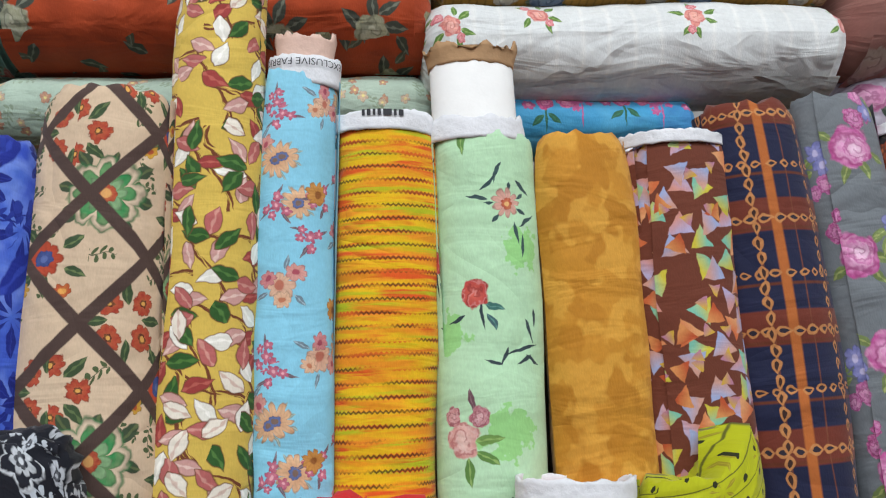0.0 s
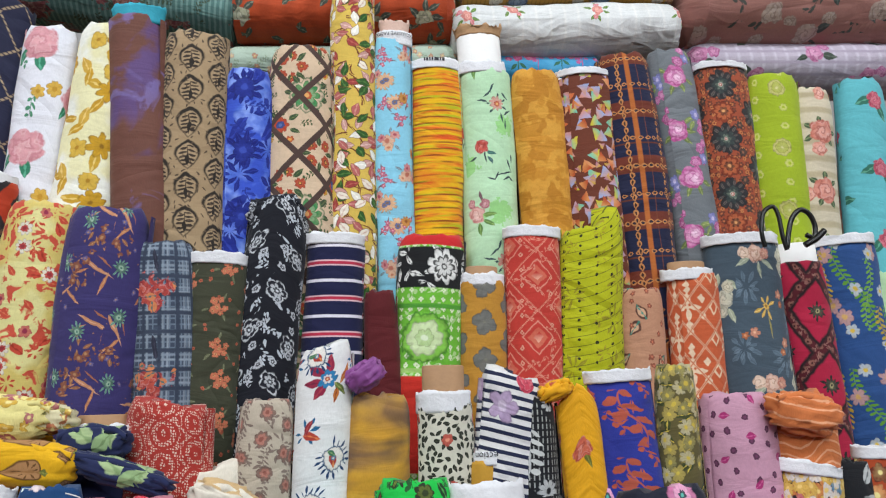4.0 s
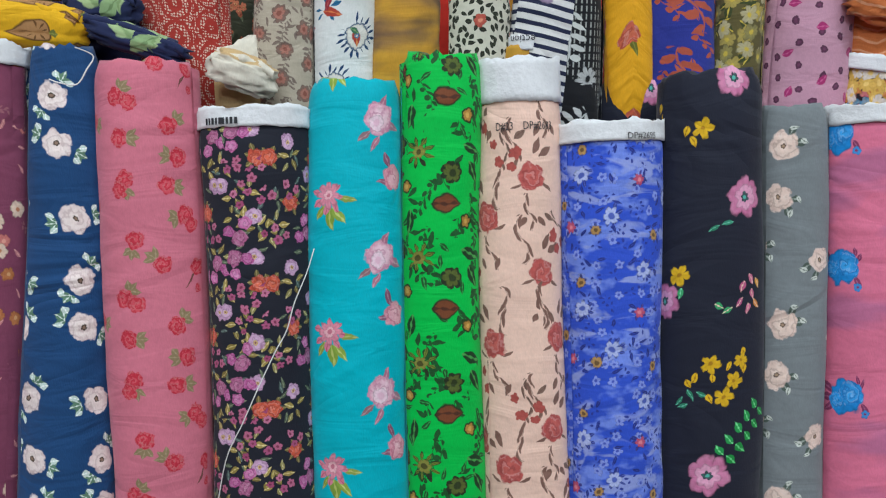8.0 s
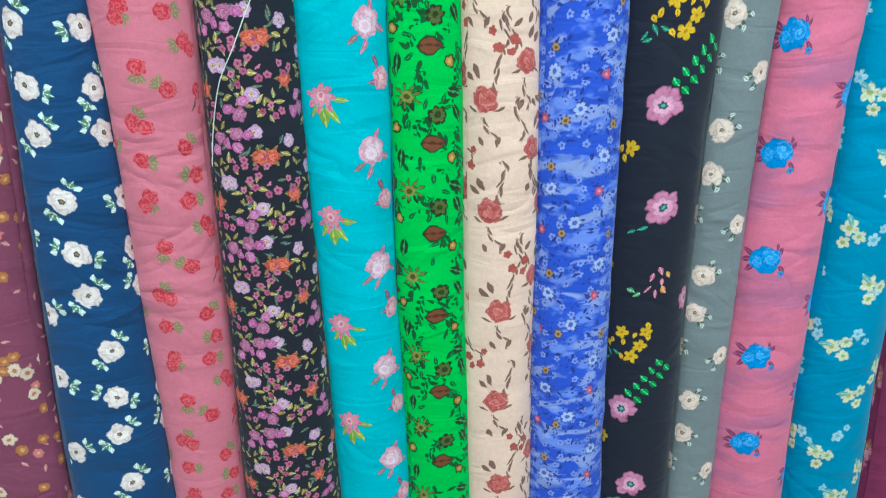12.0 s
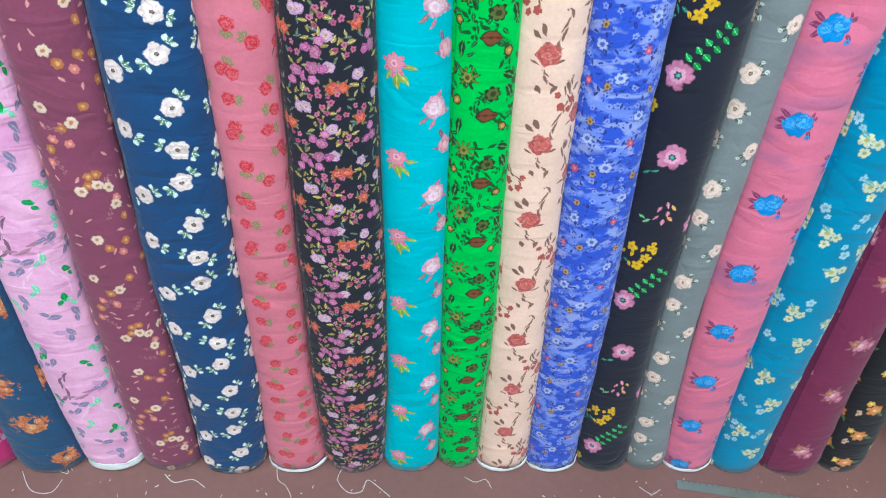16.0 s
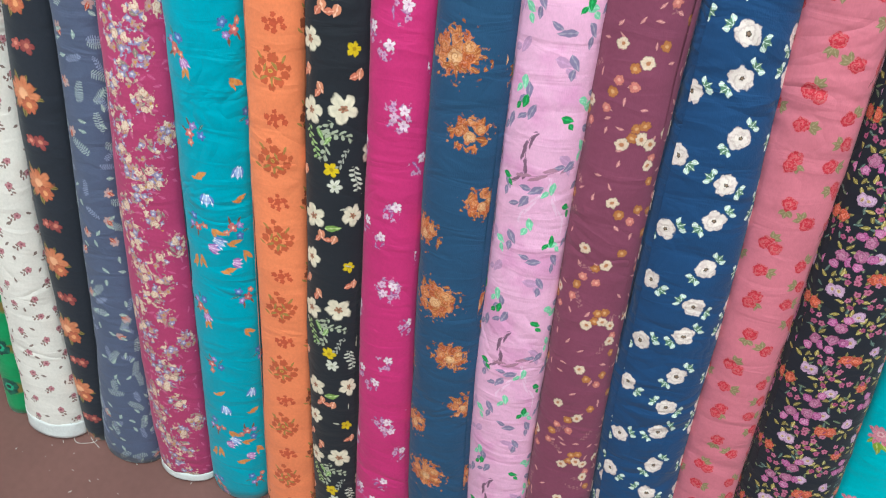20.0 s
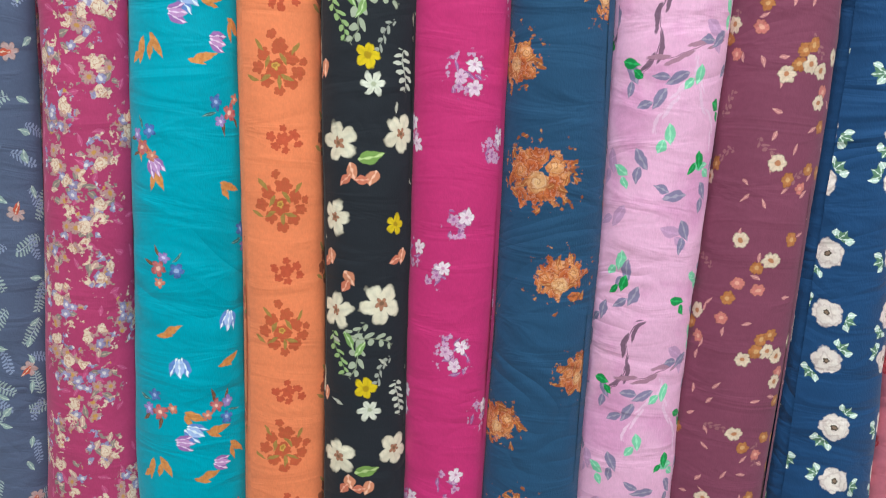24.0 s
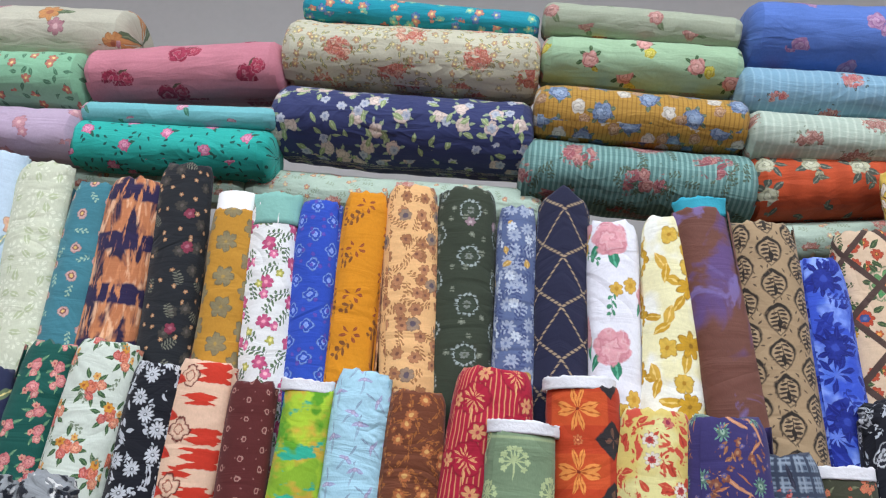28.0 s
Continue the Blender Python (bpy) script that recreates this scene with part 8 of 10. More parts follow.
f = Fab("tan_cream", "tan and cream crumpled cloth", "c8a878", 0.8, 2.2)
f.band(-0.01, 0.024, "d8d0c0")
f = Fab("beige_rose", "taupe cloth with worn brown roses", "b4a896", zoom=1.30)
f.gather().cell(0.030, 0.034, 0.004, 0.01, 0.5, 20, 40).sprig(0, 0, 0, 0.015, 0.0070, 6, 0.5, "6c5a50", "6c5a50").scat(70, 0.8, 6.3, 0.7).leaf(0, 0, 0, 0.0055, 0.0018, "6c5a50", "6c5a50").ink("6c5c54", "8a7a70")
f.nearest(0.064, 0.068, ((-0.002, 0.044, 0), (0.024, 0.060, 40), (0.003, 0.082, 0), (0.030, 0.028, 20), (-0.026, 0.064, 0))).flower(0.0095, 7, 0.25, 0.3, "7c6258", "9c8478").flower(0.0062, 6, 0.3, 0.4, "b0786a", "8a5448")
f = Fab("white_folk", "white cloth with bold folk-art flowers", "dcdcda", zoom=1.15)
f.nearest(0.188, 0.150, ((0.004, 0.036, 0), (-0.060, 0.100, 90), (0.070, 0.070, 40)))
for k, (x, y, a) in enumerate(((-0.012, -0.010, 215), (0.002, -0.016, -85), (-0.016, 0.002, 180), (-0.008, 0.012, 130))):
    f.leaf(x, y, a, 0.0110, 0.0050, "8c2440", "a83c48" if k % 2 else "6c1c34")
f.leaf(0.020, -0.004, -60, 0.013, 0.0040, "a85c2c", "c88c50").leaf(0.014, 0.012, 50, 0.011, 0.0036, "5c6c34", "8c9450").leaf(0.008, 0.018, 100, 0.009, 0.0034, "b86c2c", "8c3c28")
f.flower(0.0098, 7, 0.3, 0.3, "2c7cac", "2c5c90").flower(0.0052, 7, 0.4, 0.3, "d8dcdc", "a83c38").flower(0.0026, 6, 0.2, 0.4, "b03c34", "e0c090")
f.nearest(0.188, 0.150, ((0.013, 0.117, 20), (-0.010, 0.160, -30), (-0.070, 0.040, 0), (0.075, 0.135, 0)))
f.ring(0.011, 0.0225, 18, 0.5, "1c3c64", "1c3c64").flower(0.0125, 14, 0.1, 0.1, "2c5884", "2c5884").flower(0.0112, 14, 0.1, 0.1, "e0dcd4", "d8d0c8").leaf(0.0, 0.002, 60, 0.0085, 0.0044, "a83c30", "d88c50").leaf(-0.003, -0.004, 20, 0.0060, 0.0028, "3c6c50", "7c9c64").flower(0.0030, 6, 0.3, 0.4, "2c6c98", "d8d0c0")
f.nearest(0.188, 0.150, ((-0.016, 0.088, 0), (-0.042, 0.016, 40), (0.044, 0.020, 0))).ring(0.004, 0.0175, 9, 0.5, "2c6c94", "1c4870").leaf(0.006, 0.004, 20, 0.0110, 0.0048, "b04030", "d87c4c").leaf(0.002, -0.006, -60, 0.009, 0.0036, "8c2c38", "b8504c")
f = Fab("tiedye_mustard", "mustard and smoky brown tie-dye cloth", "c4902c", 0.7)
f.blotch(13, 0.56, "6c5248", 0.30, (0.7, 1.9), 2, 0.4).blotch(20, 0.60, "4c3c3c", 0.25, (0.6, 1.8), 2, 0.4, 0.7).blotch(15, 0.60, "d8a83c", 0.25, (0.8, 1.6), 2)
f = Fab("white_ditsy", "white cloth with tiny black leaves and red buds", "c8c4b4")
f.scat(150, 0.8, 6.3, 0.95).leaf(0, 0, 0, 0.0038, 0.002, "24261f", "3c4030")
f.cell(0.034, 0.036, 0, 0, 0.5, 0, 60, 0.3).flower(0.0055, 5, 0.25, 0.3, "b04a40", "d88a70")
f = Fab("navy_stripe_bag", "white cotton with narrow navy stripes", "d4d2d0", 0.8, 1.8)
f.stripes(0.0085, 0.42, "1e2440", "v", 0, 0.001, 0.06)
f.cell(0.12, 0.14, -0.012, 0.032, 0).flower(0.016, 5, 0.45, 0.3, "a890b0", "c8b8cc").at(0.022, -0.028).rose(0.011, "b83048", "cc5060", "842034")
f = Fab("mustard_collection", "plain ochre cloth", "b88a30")
f = Fab("black_dash", "black cloth with white stitched dashes and fern fans", "15161a")
f.stripes(0.0045, 0.28, "9a9c98", "u", 0, 0.0, 0.1).stripes(0.0065, 0.3, "15161a", "v", 0, 0.0, 0.2)
f.blotch(15, 0.46, "15161a", 0.02, (1, 0.7), 1)
f.cell(0.055, 0.075, -0.006, 0.050, 0.5, 30, 30).sprig(0, 0, 0, 0.021, 0.012, 5, 0.1, "c0c2c0", "c4c6c2").at(0.022, 0.030).flower(0.010, 9, 0.55, 0.25, "c0c2c0", "15161a")
f = Fab("yellow_rosebud", "sunflower yellow cloth with coral rosebuds", "dfa012", 0.7, 1.8)
f.cell(0.05, 0.07, -0.004, 0.055, 0.5, 0, 40).leaf(0.008, 0.010, 50, 0.008, 0.003, "6a6a24", "8a8a3c").rose(0.0095, "b8503c", "cc6a4c", "8a3024")
f = Fab("blue_damask", "ultramarine cloth with terracotta damask scrolls", "2c3690", zoom=1.20)
f.cell(0.075, 0.075, 0.004, 0.045, 0.5, 0).ring(0.003, 0.026, 7, 0.55, "b85c44", "2c3690", 0.2).sprig(0.0, 0.0, 0, 0.032, 0.020, 4, 0.5, "b85c44", "b05440")
f.cell(0.0375, 0.075, 0.02, 0.012, 0.5).sprig(0, 0, 0, 0.013, 0.008, 3, 0.7, "b05440", "b05440")
f = Fab("olive_floral2", "olive brown cloth with dense mustard and cream flowers", "5c5430", zoom=1.20)
ditsy(f, 40, 0.0095, ["a09050", "b0a888", "7c7850"], 6, 0.4, "c8b048", 0.8, "3c4424")
f = Fab("pink_blot", "dusty pink cloth with plum and magenta blots", "c090a4", zoom=1.35)
f.cell(0.026, 0.028, 0, 0, 0.5, 0, 90, 0.4).flower(0.0046, 6, 0.15, 0.4, "58304a", "6c3c58")
f.cell(0.042, 0.050, 0.006, 0.010, 0.5, 0, 90, 0.3).leaf(0, 0, 0, 0.008, 0.005, "a02c68", "c05888")
f = Fab("orange_chevron", "orange crinkled cloth with faint chevrons", "cc7440", 0.8, 2.2)
f.stripes(0.010, 0.2, "e0a078", wob=0.006)
f = Fab("multi_floral", "black cloth packed with bright daisies", "241c24", zoom=1.40)
ditsy(f, 40, 0.0115, ["b0486c", "c0703c", "3c7aa0", "c8a048", "d0c8c4"], 6, 0.35, "e0c070", 0.9)
f = Fab("black_whiteleaf", "black cloth with pale leaves", "17181c")
f.scat(34, 0.8, 6.3, 0.8).leaf(0, 0, 0, 0.013, 0.006, "b8bab8", "6a6c6c")
f = Fab("rust_floral", "rust orange cloth with dark flowers", "a84420")
ditsy(f, 26, 0.011, ["6c2418", "c87848"], dens=0.6)
f = Fab("purple_satin", "mauve satin", "8a4c8c", 0.4, 2.0)
f = Fab("yellow_ruffle", "pale yellow gauze with pink flowers", "dcd088", 0.8, 2.0)
ditsy(f, 62, 0.0048, ["c89c28", "a85064"], dens=0.6)
f.scat(26, 0.8, 6.3, 0.6).flower(0.0080, 7, 0.4, 0.3, "b05c74", "e0c0b0").leaf(0.010, 0.004, 20, 0.006, 0.0024, "6c8c78", "a0b498")
f = Fab("cream_ruffle", "cream gauze with tiny yellow and red flowers", "cfc6a0", 0.8, 2.0)
ditsy(f, 48, 0.007, ["c8a038", "b05a40", "8a8a50"], dens=0.7)

# ---- lying rolls
f = Fab("h_turq", "turquoise crinkled cloth with small bright flowers", "1c93a4", 0.8, 1.6, zoom=1.56)
ditsy(f, 26, 0.010, ["3a78b8", "c88078", "5ac0b0"], dens=0.5)
f = Fab("h_cream_rose", "cream cloth with tan and coral rose clusters", "c3c0a8", 0.8, zoom=1.56)
ditsy(f, 44, 0.007, ["b08c74", "a8a088"], dens=0.5, leaf="8a8c6c")
bouquet(f, 0.017, ["c08068", "d8b094", "b85c4c"], "8a8058", "a89c78", "7c4838", 0.28, 0.09, ((0, -0.02, 1), (0.14, 0.025, 0.9)))
f = Fab("h_navy_floral", "navy cloth with cream and blush garden roses", "333a64", 0.8, zoom=1.69)
f.scat(17, 0.8, 6.3, 0.7).ring(0.010, 0.028, 7, 0.45, "8a9a7c", "a8b898").rose(0.016, "c8b4a8", "dccabc", "988880")
f.scat(22, 0.9, 6.3, 0.6).flower(0.011, 6, 0.4, 0.3, "b8bcc4", "8a94a8").scat(28, 0.9, 6.3, 0.5).leaf(0, 0, 0, 0.013, 0.006, "8fa070", "b8c498")
f = Fab("h_mint_small", "pale mint cloth with small coral flower trails", "b0c2b0", 0.8, zoom=1.79)
f.scat(34, 0.8, 6.3, 0.6).sprig(0, 0, 0, 0.013, 0.006, 4, 0.3, "8a9a80", "98a890")
ditsy(f, 34, 0.0065, ["bd8474", "cdb09c"], dens=0.5)
bouquet(f, 0.013, ["c08878", "d8b4a4", "b86c60"], "8a9478", "a8b098", "8a5448", 0.32, 0.1, ((0.03, -0.02, 1), (0.19, 0.03, 0.9)))
f = Fab("h_turq_rose", "turquoise cloth with pink roses and dark flecks", "26a99c", 0.75, zoom=1.56)
f.scat(60, 0.8, 6.3, 0.55).leaf(0, 0, 0, 0.006, 0.0025, "18564f", "18564f")
f.cell(0.080, 0.062, 0, -0.012, 0.5, 0, 40).leaf(0.016, 0.004, 20, 0.010, 0.004, "25594a", "25594a").ring(0.006, 0.016, 8, 0.6, "b04c74", "d080a0").rose(0.0115, "c05a84", "e0a0b8", "8a2c58")
f = Fab("h_aqua", "pale aqua folded cloth with pink rosebuds", "6fb4b8", 0.75, zoom=1.30)
f.cell(0.085, 0.06, 0.01, -0.01, 0.5, 0, 60).rose(0.010, "c07890", "e0b0bc", "8a4458").leaf(0.014, 0.006, 30, 0.010, 0.004, "3c7a64", "5a9a80")
f = Fab("h_pink_red", "rose pink cloth with crimson roses", "c27c88", 0.78, zoom=1.30)
f.cell(0.115, 0.085, 0, -0.01, 0.5, 0, 40).leaf(0.014, -0.018, -50, 0.011, 0.005, "54483a", "6c5c48").rose(0.019, "8f2440", "a83c54", "6c142c").at(0.022, -0.010).rose(0.013, "9c2c48", "b8485c", "701830")
f = Fab("h_cream_floral", "cream cloth with large mixed flowers", "bdbaa6", 0.8, zoom=1.30)
f.cell(0.12, 0.11, 0.02, -0.02, 0.5, 0, 60).leaf(0.024, -0.014, -30, 0.020, 0.008, "58684c", "7c8a68").flower(0.021, 7, 0.35, 0.3, "c89058", "a86848").at(0.030, 0.018).flower(0.016, 6, 0.35, 0.3, "b07c84", "d8b0b0")
f = Fab("h_green_mint", "mint green cloth with small red flowers", "86b894", 0.8, zoom=1.43)
f.scat(48, 0.8, 6.3, 0.6).leaf(0, 0, 0, 0.009, 0.004, "4c7a5c", "6c9478")
ditsy(f, 26, 0.009, ["b8605c"], dens=0.6)
f = Fab("h_lilac", "lilac cloth with faint coral blossoms", "b6a2b6", 0.8, zoom=1.30)
f.cell(0.08, 0.07, 0.02, 0, 0.5, 0, 60).flower(0.013, 7, 0.3, 0.3, "c08890", "d8b0b0").at(0.016, 0.010).flower(0.009, 6, 0.3, 0.3, "b87c88", "d0a8a8")
f = Fab("h_sage_top", "pale sage cloth with dusty pink roses", "a3ab94", 0.8, zoom=1.30)
f.cell(0.085, 0.07, 0.02, 0, 0.5, 0, 60).leaf(0.014, 0.008, 30, 0.012, 0.005, "6c7c5c", "8a9878").rose(0.013, "b07870", "c89c90", "7c4c48")
f = Fab("h_green_yellow", "pale green cloth with pink and yellow roses", "9ab894", 0.8, zoom=1.30)
f.cell(0.085, 0.075, 0.0, -0.02, 0.5, 0, 60).ring(0.008, 0.024, 7, 0.5, "3f5c3c", "5c7a50").rose(0.0145, "c08078", "dcaca0", "8a4c48").at(0.018, 0.014).rose(0.010, "bcb030", "d0c858", "8a8020")
f = Fab("h_yellow_blue", "ochre striped cloth with slate blue and cream roses", "b0863a", 0.8, zoom=1.62)
f.stripes(0.009, 0.25, "94702e", "u", 0, 0.001, 0.3)
f.cell(0.088, 0.075, 0.01, -0.02, 0.5, 0, 60).ring(0.012, 0.032, 7, 0.5, "5c6850", "7c8468").rose(0.021, "566a8c", "90a4bc", "34425c")
f.cell(0.088, 0.075, 0.05, 0.01, 0.5, 0, 60).rose(0.015, "bcb4a4", "d0ccc0", "7c7468").at(0.02, 0.02).rose(0.012, "9a7450", "b89470", "6a4a34")
f = Fab("h_blue_top", "cornflower blue cloth with faint pink roses", "5676bc", 0.78, zoom=1.30)
f.cell(0.11, 0.09, 0.02, 0, 0.5, 0, 60).rose(0.015, "a0749c", "b890b0", "7c5080").at(0.02, 0.006).rose(0.010, "987098", "b088ac", "7c5080")
f = Fab("h_lightblue", "light blue cloth with coral rose sprays", "7aa0b4", 0.78, zoom=1.30)
f.stripes(0.013, 0.2, "8cb0c0", "u", 0, 0.002, 0.3)
bouquet(f, 0.010, ["bd5c5c", "c89c94", "b07870"], "4c5c5c", "6c7c7c", "7c3038", 0.22, 0.08, ((0, -0.01, 1), (0.11, 0.03, 0.9)))
f = Fab("h_mint_rose", "pale mint cloth with worn brown-pink roses", "a9b8a8", 0.8, zoom=1.30)
f.stripes(0.012, 0.25, "bcc8b8", "u", 0, 0.002, 0.4)
bouquet(f, 0.013, ["a87c70", "c4a090", "946458"], "7c8470", "949c88", "6c4840", 0.2, 0.085, ((0.03, -0.02, 1), (0.13, 0.0225, 0.9)))
f = Fab("h_teal_stripe", "teal ribbed cloth with dusty rose clusters", "5a807c", 0.78, zoom=1.30)
f.stripes(0.0085, 0.42, "7fa49c", "u", 0, 0.0008, 0.25)
f.scat(36, 0.9, 6.3, 0.5).sprig(0, 0, 0, 0.012, 0.006, 4, 0.3, "47584c", "50604e")
bouquet(f, 0.0175, ["9c5c5c", "b88478", "884850"], "4c5c4c", "64745c", "5c2c34", 0.21, 0.085, ((0.008, -0.055, 1), (0.113, -0.0125, 0.9)))
f = Fab("h_orange", "burnt orange ribbed cloth with grey-green roses", "b84a24", 0.75, 1.3, zoom=1.30)
f.stripes(0.036, 0.5, "ac4420", "u", 0, 0.004, 0.5)
f.scat(15, 0.7, 6.3, 0.75)
f.home = f.L, f.gate
for x, y, a in ((-0.004, -0.024, -80), (-0.018, 0.006, 170), (0.018, 0.012, 30), (0.012, -0.018, -40), (-0.014, -0.014, 220), (0.006, 0.022, 80)):
    f.leaf(x, y, a, 0.0115, 0.0056, "484c42", "7c8070")
f.rose(0.0150, "a4a484", "c4c4a8", "5c5e50").at(0.004, 0.024).rose(0.0085, "84805c", "b0aa88", "54503c")
f.scat(26, 0.85, 6.3, 0.3).leaf(0, 0, 0, 0.011, 0.005, "4c5044", "7a7e6c").leaf(0.008, 0.008, 60, 0.009, 0.004, "5c5a48", "7a7e6c")
f = Fab("h_white", "white satin-striped cloth with small coral rose posies", "dcdedc", 0.6, 1.6, zoom=1.30)
f.stripes(0.024, 0.12, "e6e6e2", "u", 0, 0.004, 0.3)
f.nearest(0.400, 0.13, ((-0.098, -0.018, 0), (0.044, -0.016, 60), (-0.176, -0.004, 0), (0.190, -0.010, 20)))
for x, y, a in ((0.012, -0.010, -40), (0.015, 0.006, 20), (-0.011, 0.012, 130), (0.004, -0.016, -80), (0.008, 0.015, 70), (-0.014, -0.008, 200)):
    f.leaf(x, y, a, 0.0070, 0.0030, "5c8038", "90ac60")
f.rose(0.0098, "d4746c", "eeb4a4", "b04c4c").at(-0.011, -0.008).rose(0.0050, "d06470", "eca8a8", "a84450").at(0.020, 0.018).rose(0.0044, "d06470", "eca8a8", "a84450")
f = Fab("h_blue_sheer", "bright blue sheer cloth with pink flowers", "4298c4", 0.6, 1.5, zoom=1.30)
f.blotch(12, 0.55, "5cacd0", 0.2).blotch(18, 0.64, "3a80b4", 0.12)
f.nearest(0.150, 0.10, ((0.022, -0.020, 0), (-0.052, -0.014, 0)))
f.leaf(0.0, 0.016, 90, 0.014, 0.0012, "2c6048", "3c7858").leaf(0.008, 0.016, 40, 0.008, 0.003, "2c6048", "3c7858").leaf(-0.008, 0.018, 140, 0.008, 0.003, "2c6048", "3c7858").rose(0.0085, "c04078", "dc80a8", "8a2c5c").at(0.020, -0.002).rose(0.0090, "c04878", "e090b0", "8a2c5c").at(-0.036, 0.004).flower(0.0060, 6, 0.4, 0.3, "b84c84", "e098b0")
f.nearest(0.150, 0.10, ((-0.018, -0.008, 0), (0.058, -0.006, 0))).gather().leaf(0.0, 0.004, 90, 0.016, 0.0010, "b0487c", "b0487c")
for x, y in ((0.0, -0.012), (0.008, -0.006), (-0.016, 0.0), (0.002, 0.010), (0.014, 0.0), (-0.014, 0.008)):
    f.at(x, y).flower(0.0046, 5, 0.5, 0.2, "b0487c", "b0487c")
f.ink("a83c74", "cc70a0")
f = Fab("h_mauve_rose", "dusty salmon cloth with grey-white roses and dark stems", "a5746a", 0.75, zoom=1.30)
f.cell(0.100, 0.098, 0.04, -0.05, 0.5, 0, 60).sprig(0.0, 0.03, 30, 0.034, 0.008, 3, 0.3, "4a4444", "4c504a").leaf(0.026, 0.014, 30, 0.015, 0.008, "454c48", "5c6660").rose(0.0205, "b09c90", "c8b4a4", "846c64").at(0.034, -0.02).rose(0.014, "a89488", "c0ac9c", "7c665e")
f = Fab("h_lilac_rose", "pale lilac checked cloth with pink peonies", "b9aebc", 0.75, zoom=1.30)
f.stripes(0.022, 0.25, "c8c0cc", "u", 0, 0.001, 0.3).stripes(0.02, 0.25, "a89cac", "v", 0, 0.001, 0.3)
f.cell(0.105, 0.085, 0.035, -0.05, 0.5, 0, 50).leaf(0.026, 0.012, 20, 0.015, 0.007, "3f4a40", "5a6458").leaf(-0.026, 0.006, 170, 0.014, 0.006, "3f4a40", "5a6458").rose(0.0175, "b86a94", "d89cbc", "8a3c68").at(0.024, -0.010).rose(0.012, "b06090", "d090b4", "843864")


for made in Fab.made.values():
    made.done()

# ---------------------------------------------------------------- every roll in its place
bolt("cream_dot", (-1.265, 0.376, 0.988), (-1.484, 0.229, 0.235), 0.022, 0.025, "plain", row=1, path=((0.25, 0.000, 0.024, 0.0), (0.51, 0.000, 0.023, 0.0), (0.78, 0.000, 0.022, 0.0), (1.04, 0.000, 0.022, 0.0), (1.31, 0.000, 0.022, 0.0), (1.52, 0.000, 0.022, 0.0)))
bolt("green_ikat", (-1.305, 0.377, 0.991), (-1.318, 0.229, 0.235), 0.023, 0.023, "plain", row=1, path=((0.24, 0.000, 0.023, 0.0), (0.51, 0.000, 0.023, 0.0), (0.77, 0.000, 0.023, 0.0), (1.04, -0.000, 0.023, 0.0), (1.30, -0.000, 0.023, 0.0), (1.51, -0.000, 0.023, 0.0)))
bolt("white_sprig", (-1.232, 0.372, 0.969), (-1.240, 0.229, 0.235), 0.051, 0.055, "plain_w", row=1, path=((0.25, -0.005, 0.049, 0.0), (0.52, -0.006, 0.047, 0.0), (0.80, -0.004, 0.048, 0.0), (1.07, 0.001, 0.052, 0.0), (1.34, 0.007, 0.056, 0.0), (1.56, 0.012, 0.060, 0.0)))
bolt("black_bouquet", (-1.128, 0.470, 1.468), (-1.166, 0.229, 0.235), 0.022, 0.022, "plain", row=1, path=((0.15, -0.004, 0.028, 0.0), (0.31, -0.007, 0.034, 0.0), (0.47, -0.007, 0.035, 0.0), (0.64, -0.005, 0.031, 0.0), (0.80, -0.003, 0.027, 0.0), (0.93, -0.001, 0.024, 0.0)))
bolt("slate_feather", (-1.076, 0.477, 1.503), (-1.095, 0.229, 0.235), 0.029, 0.053, "plain", row=1, path=((0.15, -0.003, 0.041, 0.0), (0.30, -0.003, 0.035, 0.0), (0.46, -0.002, 0.032, 0.0), (0.62, -0.000, 0.032, 0.0), (0.78, 0.001, 0.032, 0.0), (0.90, 0.001, 0.031, 0.0)))
bolt("rose_dense", (-1.011, 0.479, 1.515), (-0.996, 0.229, 0.235), 0.036, 0.047, "fringe_pink", row=1, path=((0.14, -0.007, 0.049, 0.0), (0.30, -0.010, 0.048, 0.0), (0.46, -0.009, 0.045, 0.0), (0.61, -0.006, 0.041, 0.0), (0.77, -0.002, 0.037, 0.0), (0.89, -0.001, 0.036, 0.0)))
bolt("turq_tulip", (-0.935, 0.475, 1.492), (-0.901, 0.229, 0.235), 0.040, 0.048, "plain", row=1, path=((0.15, -0.002, 0.048, 0.0), (0.31, -0.003, 0.048, 0.0), (0.47, -0.002, 0.048, 0.0), (0.62, -0.001, 0.047, 0.0), (0.78, 0.000, 0.045, 0.0), (0.91, 0.000, 0.042, 0.0)))
bolt("coral_motif", (-0.867, 0.474, 1.489), (-0.813, 0.229, 0.235), 0.029, 0.041, "fold_coral", row=1, path=((0.15, -0.002, 0.038, 0.0), (0.31, -0.002, 0.036, 0.0), (0.47, 0.001, 0.035, 0.0), (0.63, 0.004, 0.034, 0.0), (0.79, 0.005, 0.033, 0.0), (0.91, 0.003, 0.031, 0.0)))
bolt("black_white_flower", (-0.798, 0.472, 1.481), (-0.741, 0.229, 0.235), 0.039, 0.032, "plain", row=1, path=((0.15, -0.002, 0.035, 0.0), (0.31, -0.001, 0.036, 0.0), (0.47, 0.001, 0.036, 0.0), (0.63, 0.004, 0.035, 0.0), (0.79, 0.004, 0.035, 0.0), (0.92, 0.003, 0.037, 0.0)))
